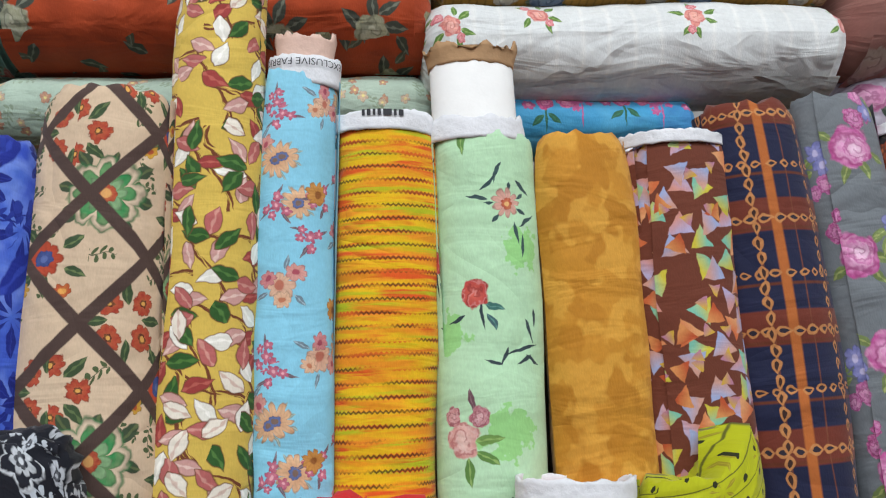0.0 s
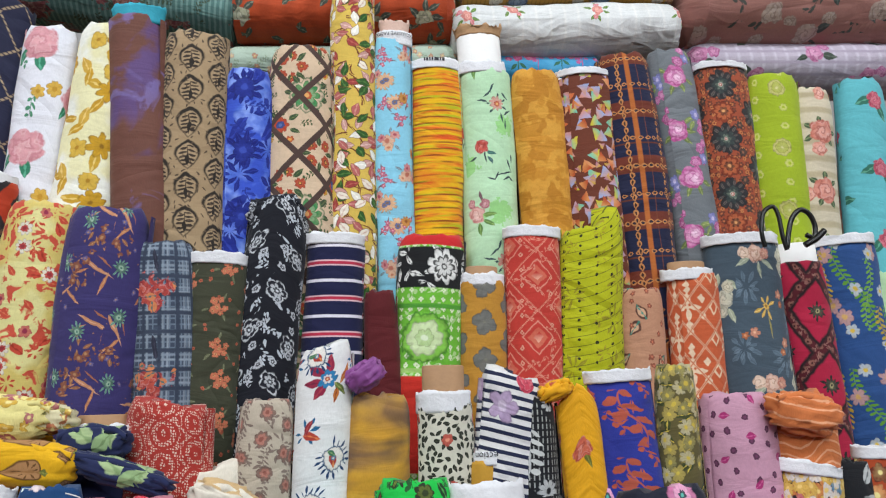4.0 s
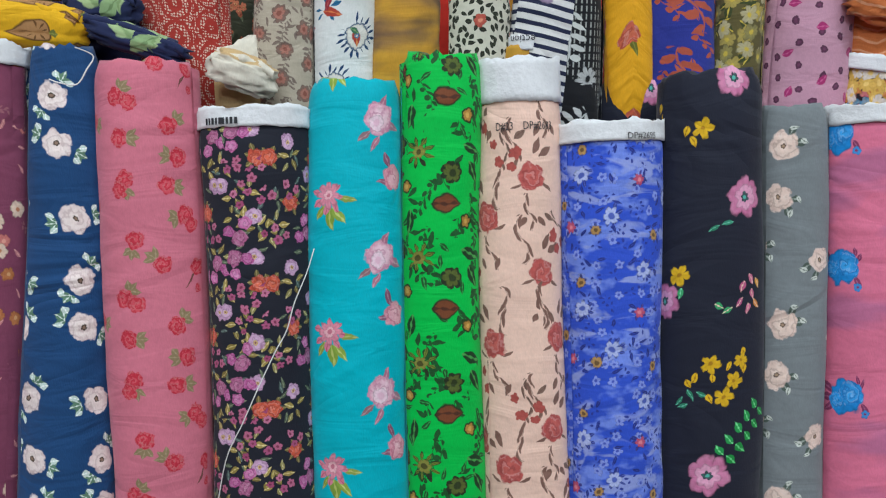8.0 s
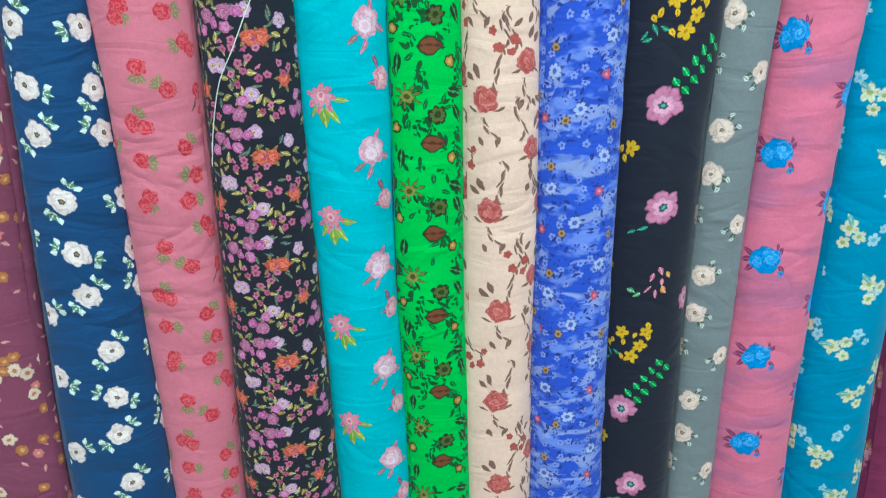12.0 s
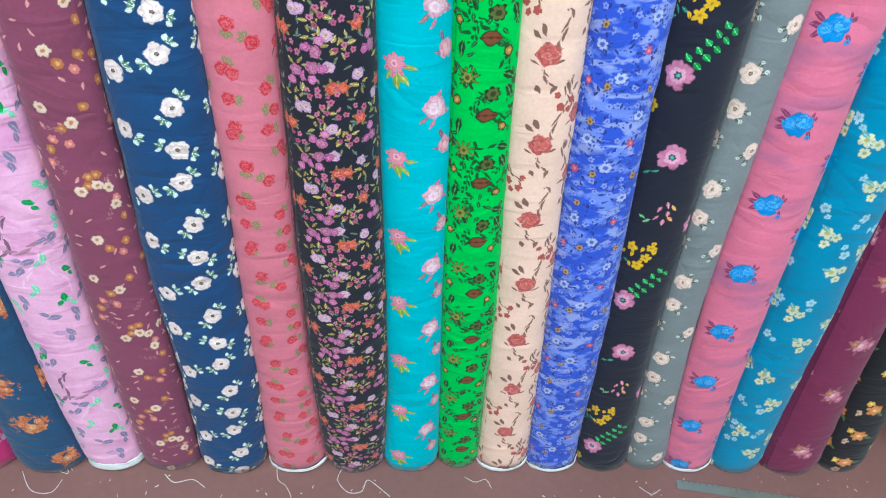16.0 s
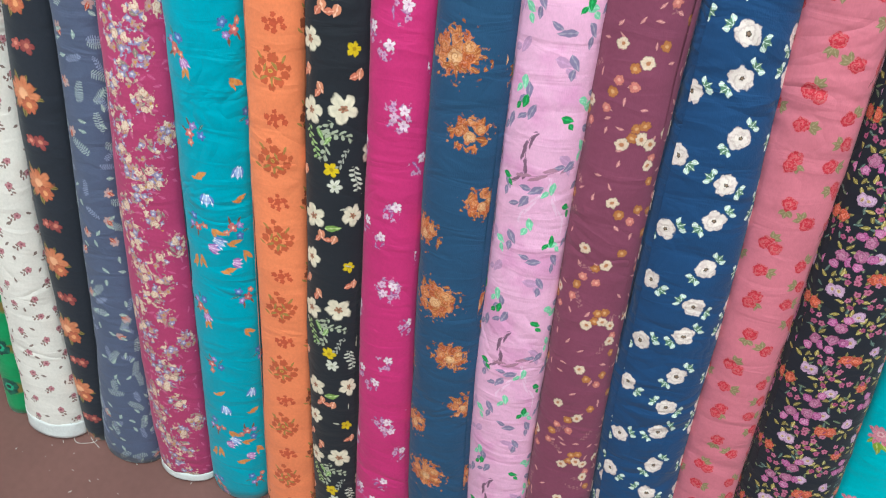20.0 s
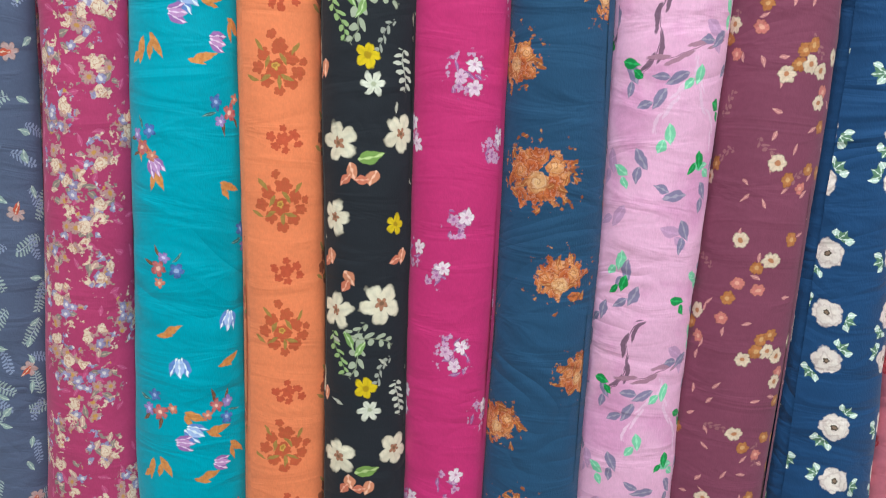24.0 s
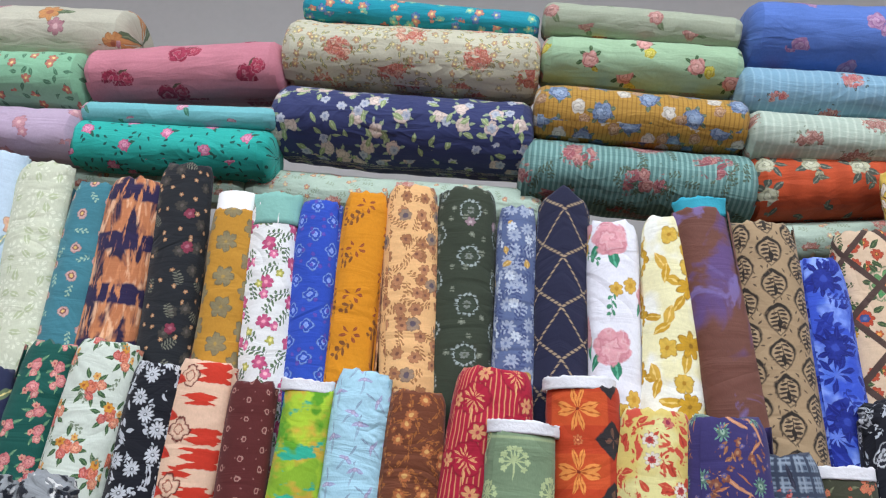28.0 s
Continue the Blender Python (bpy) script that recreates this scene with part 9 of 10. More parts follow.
bolt("magenta_sprig", (-0.726, 0.475, 1.493), (-0.665, 0.229, 0.235), 0.034, 0.043, "white", row=1, path=((0.15, -0.003, 0.039, 0.0), (0.31, -0.004, 0.035, 0.0), (0.47, -0.003, 0.034, 0.0), (0.62, -0.001, 0.034, 0.0), (0.78, 0.001, 0.035, 0.0), (0.91, 0.001, 0.035, 0.0)))
bolt("steel_bouquet", (-0.655, 0.475, 1.494), (-0.575, 0.229, 0.235), 0.037, 0.047, "roll", row=1, path=((0.15, -0.008, 0.043, 0.0), (0.31, -0.011, 0.042, 0.0), (0.46, -0.009, 0.041, 0.0), (0.62, -0.005, 0.040, 0.0), (0.78, -0.000, 0.039, 0.0), (0.91, 0.001, 0.038, 0.0)))
bolt("pink_leaf", (-0.575, 0.478, 1.509), (-0.490, 0.229, 0.235), 0.045, 0.038, "white_label", row=1, path=((0.15, -0.009, 0.041, 0.0), (0.30, -0.012, 0.041, 0.0), (0.46, -0.012, 0.040, 0.0), (0.62, -0.009, 0.039, 0.0), (0.77, -0.004, 0.039, 0.0), (0.90, -0.001, 0.041, 0.0)))
bolt("mauve_blossom", (-0.494, 0.474, 1.490), (-0.412, 0.229, 0.235), 0.036, 0.040, "white", row=1, path=((0.15, -0.005, 0.041, 0.0), (0.31, -0.010, 0.039, 0.0), (0.47, -0.012, 0.038, 0.0), (0.63, -0.010, 0.039, 0.0), (0.78, -0.005, 0.039, 0.0), (0.91, -0.002, 0.038, 0.0)))
bolt("navy_rose", (-0.433, 0.474, 1.491), (-0.323, 0.229, 0.235), 0.025, 0.049, "plain", row=1, path=((0.15, 0.000, 0.049, 0.0), (0.31, -0.001, 0.050, 0.0), (0.47, -0.002, 0.048, 0.0), (0.63, -0.001, 0.042, 0.0), (0.78, 0.001, 0.035, 0.0), (0.91, 0.002, 0.029, 0.0)))
bolt("pink_rose", (-0.368, 0.473, 1.486), (-0.232, 0.229, 0.235), 0.039, 0.042, "plain", row=1, path=((0.15, -0.002, 0.036, 0.0), (0.31, -0.001, 0.034, 0.0), (0.47, 0.001, 0.034, 0.0), (0.63, 0.003, 0.036, 0.0), (0.79, 0.003, 0.038, 0.0), (0.91, 0.002, 0.039, 0.0)))
bolt("black_dense", (-0.283, 0.469, 1.461), (-0.146, 0.229, 0.235), 0.043, 0.044, "white_print", row=1, path=((0.15, -0.001, 0.050, 0.0), (0.31, -0.002, 0.051, 0.0), (0.48, -0.002, 0.047, 0.0), (0.64, -0.002, 0.043, 0.0), (0.80, -0.002, 0.040, 0.0), (0.93, -0.001, 0.041, 0.0)))
bolt("teal_rose", (-0.206, 0.473, 1.487), (-0.060, 0.229, 0.235), 0.036, 0.042, "plain", row=1, path=((0.15, 0.001, 0.037, 0.0), (0.31, -0.001, 0.035, 0.0), (0.47, -0.003, 0.035, 0.0), (0.63, -0.005, 0.036, 0.0), (0.79, -0.005, 0.037, 0.0), (0.91, -0.003, 0.037, 0.0)))
bolt("green_vine", (-0.141, 0.479, 1.513), (0.012, 0.229, 0.235), 0.032, 0.030, "plain", row=1, path=((0.14, -0.001, 0.033, 0.0), (0.30, -0.003, 0.034, 0.0), (0.46, -0.005, 0.033, 0.0), (0.61, -0.007, 0.032, 0.0), (0.77, -0.006, 0.031, 0.0), (0.90, -0.004, 0.031, 0.0)))
bolt("peach_rose", (-0.077, 0.476, 1.500), (0.081, 0.229, 0.235), 0.031, 0.039, "white_d23", row=1, path=((0.15, -0.000, 0.036, 0.0), (0.30, -0.002, 0.034, 0.0), (0.46, -0.004, 0.034, 0.0), (0.62, -0.006, 0.034, 0.0), (0.78, -0.005, 0.034, 0.0), (0.91, -0.003, 0.033, 0.0)))
bolt("royal_blossom", (-0.002, 0.471, 1.476), (0.161, 0.229, 0.235), 0.042, 0.040, "white_print2", row=1, path=((0.15, -0.002, 0.041, 0.0), (0.31, -0.004, 0.041, 0.0), (0.47, -0.007, 0.040, 0.0), (0.63, -0.008, 0.039, 0.0), (0.79, -0.007, 0.039, 0.0), (0.92, -0.003, 0.040, 0.0)))
bolt("black_hibiscus", (0.078, 0.480, 1.520), (0.243, 0.229, 0.235), 0.041, 0.042, "plain", row=1, path=((0.14, -0.006, 0.038, 0.0), (0.30, -0.010, 0.037, 0.0), (0.46, -0.013, 0.038, 0.0), (0.61, -0.013, 0.040, 0.0), (0.77, -0.011, 0.042, 0.0), (0.89, -0.006, 0.042, 0.0)))
bolt("gray_rose", (0.149, 0.476, 1.501), (0.319, 0.229, 0.235), 0.028, 0.034, "plain", row=1, path=((0.15, -0.013, 0.030, 0.0), (0.30, -0.020, 0.027, 0.0), (0.46, -0.021, 0.026, 0.0), (0.62, -0.018, 0.027, 0.0), (0.78, -0.012, 0.027, 0.0), (0.90, -0.005, 0.028, 0.0)))
bolt("pink_blue_rose", (0.220, 0.478, 1.511), (0.392, 0.229, 0.235), 0.044, 0.040, "white", row=1, path=((0.15, -0.012, 0.044, 0.0), (0.30, -0.020, 0.045, 0.0), (0.46, -0.023, 0.044, 0.0), (0.62, -0.021, 0.043, 0.0), (0.77, -0.015, 0.041, 0.0), (0.90, -0.008, 0.042, 0.0)))
bolt("cerulean_flower", (0.289, 0.478, 1.508), (0.477, 0.229, 0.235), 0.025, 0.045, "plain", row=1, path=((0.15, -0.004, 0.047, 0.0), (0.30, -0.007, 0.048, 0.0), (0.46, -0.009, 0.047, 0.0), (0.62, -0.009, 0.044, 0.0), (0.77, -0.008, 0.039, 0.0), (0.90, -0.004, 0.032, 0.0)))
bolt("maroon_pink", (0.339, 0.480, 1.520), (0.574, 0.229, 0.235), 0.027, 0.052, "plain", row=1, path=((0.14, 0.001, 0.048, 0.0), (0.30, 0.001, 0.043, 0.0), (0.46, 0.001, 0.039, 0.0), (0.61, 0.001, 0.036, 0.0), (0.77, 0.001, 0.032, 0.0), (0.89, 0.000, 0.029, 0.0)))
bolt("black_orange", (0.400, 0.482, 1.529), (0.668, 0.229, 0.235), 0.036, 0.042, "plain", row=1, path=((0.14, -0.000, 0.041, 0.0), (0.30, -0.000, 0.040, 0.0), (0.45, -0.000, 0.039, 0.0), (0.61, -0.000, 0.038, 0.0), (0.76, -0.000, 0.037, 0.0), (0.88, -0.000, 0.037, 0.0)))
bolt("lime_plain", (0.504, 0.484, 1.538), (0.863, 0.229, 0.235), 0.037, 0.043, "plain", row=1, path=((0.14, 0.000, 0.042, 0.0), (0.30, 0.000, 0.041, 0.0), (0.45, 0.000, 0.040, 0.0), (0.60, 0.000, 0.039, 0.0), (0.76, 0.000, 0.038, 0.0), (0.88, 0.000, 0.038, 0.0)))
bolt("pale_blue_edge", (-1.295, 0.652, 1.977), (-1.182, 0.607, 0.860), 0.028, 0.028, "plain", row=4)
bolt("pale_green", (-1.240, 0.652, 1.967), (-1.113, 0.609, 0.860), 0.034, 0.034, "plain", row=4)
bolt("teal_ring", (-1.172, 0.647, 1.946), (-1.111, 0.603, 0.860), 0.026, 0.026, "plain", row=4)
bolt("ikat_orange", (-1.121, 0.650, 1.956), (-1.061, 0.607, 0.860), 0.035, 0.035, "plain", row=4)
bolt("black_folk", (-1.064, 0.653, 1.981), (-0.972, 0.609, 0.860), 0.031, 0.031, "plain", row=4)
bolt("gold_gray", (-0.998, 0.647, 1.946), (-0.926, 0.604, 0.860), 0.026, 0.026, "tube_w", row=4)
bolt("white_fuchsia", (-0.950, 0.648, 1.948), (-0.853, 0.605, 0.860), 0.028, 0.028, "tealtop", row=4)
bolt("blue_diamond", (-0.898, 0.648, 1.948), (-0.809, 0.605, 0.860), 0.025, 0.025, "plain", row=4)
bolt("mustard_leaf", (-0.848, 0.650, 1.963), (-0.793, 0.606, 0.860), 0.027, 0.027, "plain", row=4)
bolt("peach_brown", (-0.793, 0.651, 1.975), (-0.713, 0.607, 0.860), 0.032, 0.032, "plain", row=4)
bolt("darkgreen_circle", (-0.729, 0.655, 1.979), (-0.662, 0.610, 0.860), 0.034, 0.034, "plain", row=4)
bolt("bluegray_floral", (-0.670, 0.647, 1.960), (-0.630, 0.603, 0.860), 0.023, 0.023, "plain", row=4)
bolt("navy_lattice", (-0.621, 0.648, 1.973), (-0.576, 0.600, 0.860), 0.029, 0.029, "peak", row=4)
bolt("white_pinkrose", (-0.565, 0.640, 1.949), (-0.511, 0.590, 0.860), 0.028, 0.028, "plain", row=4)
bolt("yellow_flower", (-0.503, 0.640, 1.958), (-0.487, 0.587, 0.860), 0.035, 0.035, "plain", row=4)
bolt("brown_purple", (-0.473, 0.628, 1.968), (-0.304, 0.579, 0.860), 0.029, 0.029, "teal_lining", row=4)
bolt("tan_ogee", (-0.411, 0.633, 1.958), (-0.298, 0.598, 0.860), 0.037, 0.037, "plain", row=4)
bolt("blue_floral", (-0.350, 0.637, 1.925), (-0.252, 0.600, 0.860), 0.030, 0.030, "plain", row=4)
bolt("medallion", (-0.296, 0.647, 1.962), (-0.167, 0.612, 0.860), 0.037, 0.037, "plain", row=4)
bolt("leaf_yellow", (-0.245, 0.653, 2.043), (-0.126, 0.617, 0.860), 0.026, 0.026, "plain", row=4)
bolt("lightblue_daisy", (-0.190, 0.655, 1.993), (-0.090, 0.619, 0.860), 0.021, 0.021, "tube_print", row=4)
bolt("yellow_stripe", (-0.141, 0.665, 1.976), (-0.009, 0.625, 0.860), 0.030, 0.030, "white_tag", row=4)
bolt("mint_rose", (-0.082, 0.664, 1.968), (0.073, 0.618, 0.860), 0.031, 0.031, "tube_long", row=4)
bolt("gold_plain", (-0.019, 0.665, 1.977), (0.136, 0.619, 0.860), 0.031, 0.031, "plain", row=4)
bolt("brown_triangle", (0.044, 0.664, 1.982), (0.192, 0.617, 0.860), 0.034, 0.034, "white_thin", row=4)
bolt("plaid_chain", (0.092, 0.664, 2.010), (0.272, 0.614, 0.860), 0.034, 0.034, "plain", row=4)
bolt("gray_pinkrose", (0.151, 0.663, 2.025), (0.321, 0.614, 0.860), 0.028, 0.028, "plain", row=4)
bolt("rust_medallion", (0.218, 0.662, 2.012), (0.330, 0.616, 0.860), 0.034, 0.034, "white_thin", row=4)
bolt("lime_dot", (0.285, 0.662, 2.008), (0.373, 0.616, 0.860), 0.035, 0.035, "plain", row=4)
bolt("cream_stripe_rose", (0.335, 0.661, 1.996), (0.404, 0.615, 0.860), 0.027, 0.027, "plain", row=4)
bolt("aqua_rose", (0.407, 0.664, 2.017), (0.437, 0.618, 0.860), 0.032, 0.032, "plain", row=4)
bolt("navy_sunflower", (-1.205, 0.608, 1.718), (-1.141, 0.564, 0.620), 0.020, 0.020, "plain", row=3)
bolt("darkgreen_floral", (-1.154, 0.614, 1.752), (-1.188, 0.568, 0.620), 0.029, 0.029, "plain", row=3)
bolt("mint_bouquet", (-1.090, 0.614, 1.759), (-1.123, 0.568, 0.620), 0.036, 0.036, "plain", row=3)
bolt("black_scroll", (-1.030, 0.610, 1.741), (-1.017, 0.565, 0.620), 0.027, 0.027, "plain", row=3)
bolt("red_ikat", (-0.980, 0.615, 1.749), (-0.948, 0.570, 0.620), 0.031, 0.031, "plain", row=3)
bolt("maroon_dot", (-0.927, 0.610, 1.732), (-0.874, 0.566, 0.620), 0.025, 0.025, "plain", row=3)
bolt("lime_tiedye", (-0.872, 0.611, 1.742), (-0.858, 0.567, 0.620), 0.026, 0.026, "white", row=3)
bolt("sky_sprig", (-0.816, 0.612, 1.754), (-0.809, 0.567, 0.620), 0.030, 0.030, "plain", row=3)
bolt("brown_floral", (-0.761, 0.614, 1.740), (-0.730, 0.569, 0.620), 0.031, 0.031, "plain", row=3)
bolt("red_line", (-0.687, 0.617, 1.770), (-0.680, 0.571, 0.620), 0.042, 0.042, "plain", row=3)
bolt("orange_pinwheel", (-0.597, 0.608, 1.771), (-0.494, 0.556, 0.620), 0.035, 0.035, "white", row=3)
bolt("yellow_redfloral", (-0.522, 0.600, 1.744), (-0.516, 0.555, 0.620), 0.036, 0.036, "plain", row=3)
bolt("purple_scroll", (-0.457, 0.592, 1.743), (-0.415, 0.550, 0.620), 0.041, 0.041, "plain", row=3)
bolt("denim_plaid", (-0.397, 0.593, 1.715), (-0.286, 0.557, 0.620), 0.030, 0.030, "plain", row=3)
bolt("olive_floral", (-0.349, 0.598, 1.712), (-0.295, 0.563, 0.620), 0.029, 0.029, "white", row=3)
bolt("black_whitefloral", (-0.294, 0.609, 1.761), (-0.262, 0.566, 0.620), 0.031, 0.031, "peak", row=3)
bolt("navy_stripe", (-0.235, 0.615, 1.746), (-0.140, 0.582, 0.620), 0.031, 0.031, "white", row=3)
bolt("maroon_small", (-0.181, 0.611, 1.687), (-0.053, 0.585, 0.620), 0.018, 0.018, "plain", row=3)
bolt("border_green", (-0.129, 0.630, 1.755), (-0.071, 0.585, 0.620), 0.038, 0.038, "plain", row=3)
bolt("gold_graypatch", (-0.072, 0.623, 1.722), (0.016, 0.578, 0.620), 0.025, 0.025, "tube_k", row=3)
bolt("red_diamond", (-0.018, 0.627, 1.777), (0.064, 0.579, 0.620), 0.031, 0.031, "white", row=3)
bolt("lime_bandhani", (0.053, 0.628, 1.782), (0.074, 0.582, 0.620), 0.037, 0.037, "pillow", row=3)
bolt("beige_paisley", (0.109, 0.621, 1.717), (0.210, 0.575, 0.620), 0.025, 0.025, "plain", row=3)
bolt("orange_lattice", (0.162, 0.623, 1.749), (0.285, 0.576, 0.620), 0.030, 0.030, "tube_k", row=3)
bolt("graublue_floral", (0.227, 0.628, 1.792), (0.362, 0.581, 0.620), 0.043, 0.043, "white", row=3)
bolt("darkred_diamond", (0.291, 0.621, 1.782), (0.471, 0.575, 0.620), 0.028, 0.028, "tube_w", row=3)
bolt("blue_bright", (0.352, 0.626, 1.804), (0.528, 0.578, 0.620), 0.037, 0.037, "white", row=3)
bolt("palegreen_edge", (0.410, 0.623, 1.763), (0.475, 0.577, 0.620), 0.029, 0.029, "plain", row=3)
bolt("sage_flower", (-0.650, 0.584, 1.721), (-0.626, 0.537, 0.620), 0.033, 0.033, "white", row=3)
bolt("mono_crumple", (-1.105, 0.532, 1.599), (-1.125, 0.483, 0.360), 0.024, 0.024, "crump", row=2)
bolt("mono_crumple", (-1.070, 0.532, 1.615), (-0.967, 0.482, 0.360), 0.023, 0.023, "crump", row=2)
bolt("teal_knit", (-1.046, 0.530, 1.576), (-1.106, 0.482, 0.360), 0.023, 0.023, "crump", row=2)
bolt("beige_plain", (-1.018, 0.545, 1.562), (-1.078, 0.500, 0.360), 0.048, 0.048, "plain", row=2)
bolt("purple_ditsy", (-0.959, 0.535, 1.558), (-0.839, 0.490, 0.360), 0.033, 0.033, "plain", row=2)
bolt("purple_whitedot", (-0.906, 0.531, 1.570), (-0.797, 0.483, 0.360), 0.025, 0.025, "white", row=2)
bolt("black_leaf", (-0.858, 0.535, 1.573), (-0.768, 0.490, 0.360), 0.024, 0.024, "plain", row=2)
bolt("teal_poppy", (-0.799, 0.538, 1.580), (-0.709, 0.493, 0.360), 0.035, 0.035, "plain", row=2)
bolt("gray_stripe", (-0.739, 0.545, 1.560), (-0.789, 0.500, 0.360), 0.020, 0.020, "crump", row=2)
bolt("multi_stripe", (-0.674, 0.556, 1.597), (-0.624, 0.511, 0.360), 0.034, 0.034, "plain", row=2)
bolt("leopard", (-0.743, 0.526, 1.540), (-0.683, 0.481, 0.360), 0.031, 0.031, "white", row=2)
bolt("crimson_plain", (-0.692, 0.526, 1.563), (-0.602, 0.481, 0.360), 0.036, 0.036, "plain", row=2)
bolt("crimson_plain", (-0.649, 0.532, 1.556), (-0.559, 0.487, 0.360), 0.017, 0.017, "fold", row=2)
bolt("orange_sateen", (-0.613, 0.532, 1.571), (-0.523, 0.487, 0.360), 0.028, 0.028, "plain", row=2)
bolt("blue_ornate", (-0.558, 0.540, 1.576), (-0.538, 0.495, 0.360), 0.025, 0.025, "stick", row=2)
bolt("mustard_print", (-0.550, 0.524, 1.538), (-0.460, 0.479, 0.360), 0.034, 0.034, "white_label2", row=2)
bolt("mustard_pineapple", (-0.459, 0.535, 1.521), (-0.437, 0.488, 0.360), 0.034, 0.034, "fold", row=2)
bolt("navy_lime", (-0.418, 0.535, 1.543), (-0.298, 0.490, 0.360), 0.029, 0.029, "tube_k", row=2)
bolt("red_bandhani", (-0.359, 0.536, 1.561), (-0.248, 0.488, 0.360), 0.037, 0.037, "fold", row=2)
bolt("tan_cream", (-0.314, 0.531, 1.508), (-0.187, 0.485, 0.360), 0.028, 0.028, "fold", row=2)
bolt("beige_rose", (-0.274, 0.532, 1.570), (-0.177, 0.483, 0.360), 0.025, 0.025, "plain", row=2)
bolt("white_folk", (-0.228, 0.534, 1.623), (-0.134, 0.484, 0.360), 0.026, 0.026, "fold", row=2)
bolt("tiedye_mustard", (-0.173, 0.535, 1.582), (-0.066, 0.486, 0.360), 0.030, 0.030, "plain", row=2)
bolt("white_ditsy", (-0.114, 0.532, 1.582), (-0.003, 0.483, 0.360), 0.025, 0.025, "kraft_top", row=2)
bolt("navy_stripe_bag", (-0.049, 0.536, 1.610), (-0.049, 0.486, 0.360), 0.032, 0.032, "fold", row=2)
bolt("mustard_collection", (-0.066, 0.526, 1.541), (0.068, 0.479, 0.360), 0.017, 0.017, "white_coll", row=2)
bolt("black_dash", (-0.029, 0.531, 1.590), (0.091, 0.481, 0.360), 0.023, 0.023, "plain", row=2)
bolt("yellow_rosebud", (0.013, 0.530, 1.592), (0.193, 0.481, 0.360), 0.020, 0.020, "peak", row=2)
bolt("black_hibiscus", (0.031, 0.533, 1.511), (0.147, 0.487, 0.360), 0.032, 0.032, "plain", row=2)
bolt("blue_damask", (0.054, 0.537, 1.625), (0.234, 0.487, 0.360), 0.032, 0.032, "white", row=2)
bolt("olive_floral2", (0.108, 0.531, 1.631), (0.265, 0.480, 0.360), 0.020, 0.020, "plain", row=2)
bolt("pink_blot", (0.174, 0.537, 1.609), (0.274, 0.487, 0.360), 0.037, 0.037, "plain", row=2)
bolt("orange_chevron", (0.243, 0.540, 1.606), (0.368, 0.490, 0.360), 0.036, 0.036, "crump", row=2)
bolt("multi_floral", (0.247, 0.533, 1.551), (0.184, 0.485, 0.360), 0.036, 0.036, "white", row=2)
bolt("black_whiteleaf", (0.292, 0.525, 1.553), (0.342, 0.477, 0.360), 0.018, 0.018, "plain", row=2)
bolt("rust_floral", (0.316, 0.529, 1.571), (0.405, 0.481, 0.360), 0.021, 0.021, "white", row=2)
lying("h_turq", (-0.978, 0.698, 2.239), (-0.663, 0.698, 2.231), 0.019)
lying("h_cream_rose", (-0.996, 0.723, 2.181), (-0.657, 0.723, 2.181), 0.044)
lying("h_navy_floral", (-0.998, 0.737, 2.085), (-0.658, 0.737, 2.084), 0.048)
lying("h_mint_small", (-1.027, 0.758, 1.990), (-0.636, 0.758, 1.993), 0.034)
lying("h_turq_rose", (-1.243, 0.710, 2.021), (-0.982, 0.710, 2.025), 0.034)
lying("h_aqua", (-1.236, 0.687, 2.057), (-0.983, 0.687, 2.068), 0.015)
lying("h_pink_red", (-1.249, 0.715, 2.120), (-0.991, 0.715, 2.151), 0.038)
lying("h_cream_floral", (-1.444, 0.716, 2.171), (-1.201, 0.716, 2.179), 0.042)
lying("h_green_mint", (-1.428, 0.713, 2.101), (-1.247, 0.713, 2.110), 0.039)
lying("h_lilac", (-1.401, 0.709, 2.026), (-1.231, 0.709, 2.028), 0.038)
lying("h_mint_small", (-1.303, 0.743, 1.984), (-1.022, 0.743, 1.988), 0.024)
lying("h_sage_top", (-0.660, 0.696, 2.242), (-0.409, 0.696, 2.235), 0.023)
lying("h_green_yellow", (-0.658, 0.711, 2.190), (-0.405, 0.711, 2.189), 0.032)
lying("h_yellow_blue", (-0.662, 0.714, 2.115), (-0.399, 0.714, 2.113), 0.035)
lying("h_blue_top", (-0.404, 0.711, 2.241), (-0.145, 0.711, 2.244), 0.044)
lying("h_lightblue", (-0.414, 0.704, 2.158), (-0.157, 0.704, 2.161), 0.031)
lying("h_mint_rose", (-0.402, 0.705, 2.097), (-0.161, 0.705, 2.101), 0.032)
lying("h_teal_stripe", (-0.674, 0.740, 2.045), (-0.383, 0.740, 2.039), 0.044)
lying("h_orange", (-0.395, 0.739, 2.040), (-0.116, 0.739, 2.077), 0.045)
lying("h_mint_small", (-0.397, 0.741, 1.970), (-0.105, 0.741, 2.010), 0.024)
lying("h_yellow_blue", (-0.119, 0.708, 2.106), (0.171, 0.708, 2.150), 0.035)
lying("h_white", (-0.119, 0.724, 2.043), (0.182, 0.724, 2.084), 0.036)
lying("h_blue_sheer", (-0.060, 0.734, 2.002), (0.082, 0.734, 2.019), 0.022)
lying("h_mauve_rose", (0.178, 0.738, 2.119), (0.647, 0.738, 2.194), 0.060)
lying("h_lilac_rose", (0.199, 0.753, 2.045), (0.653, 0.753, 2.101), 0.039)


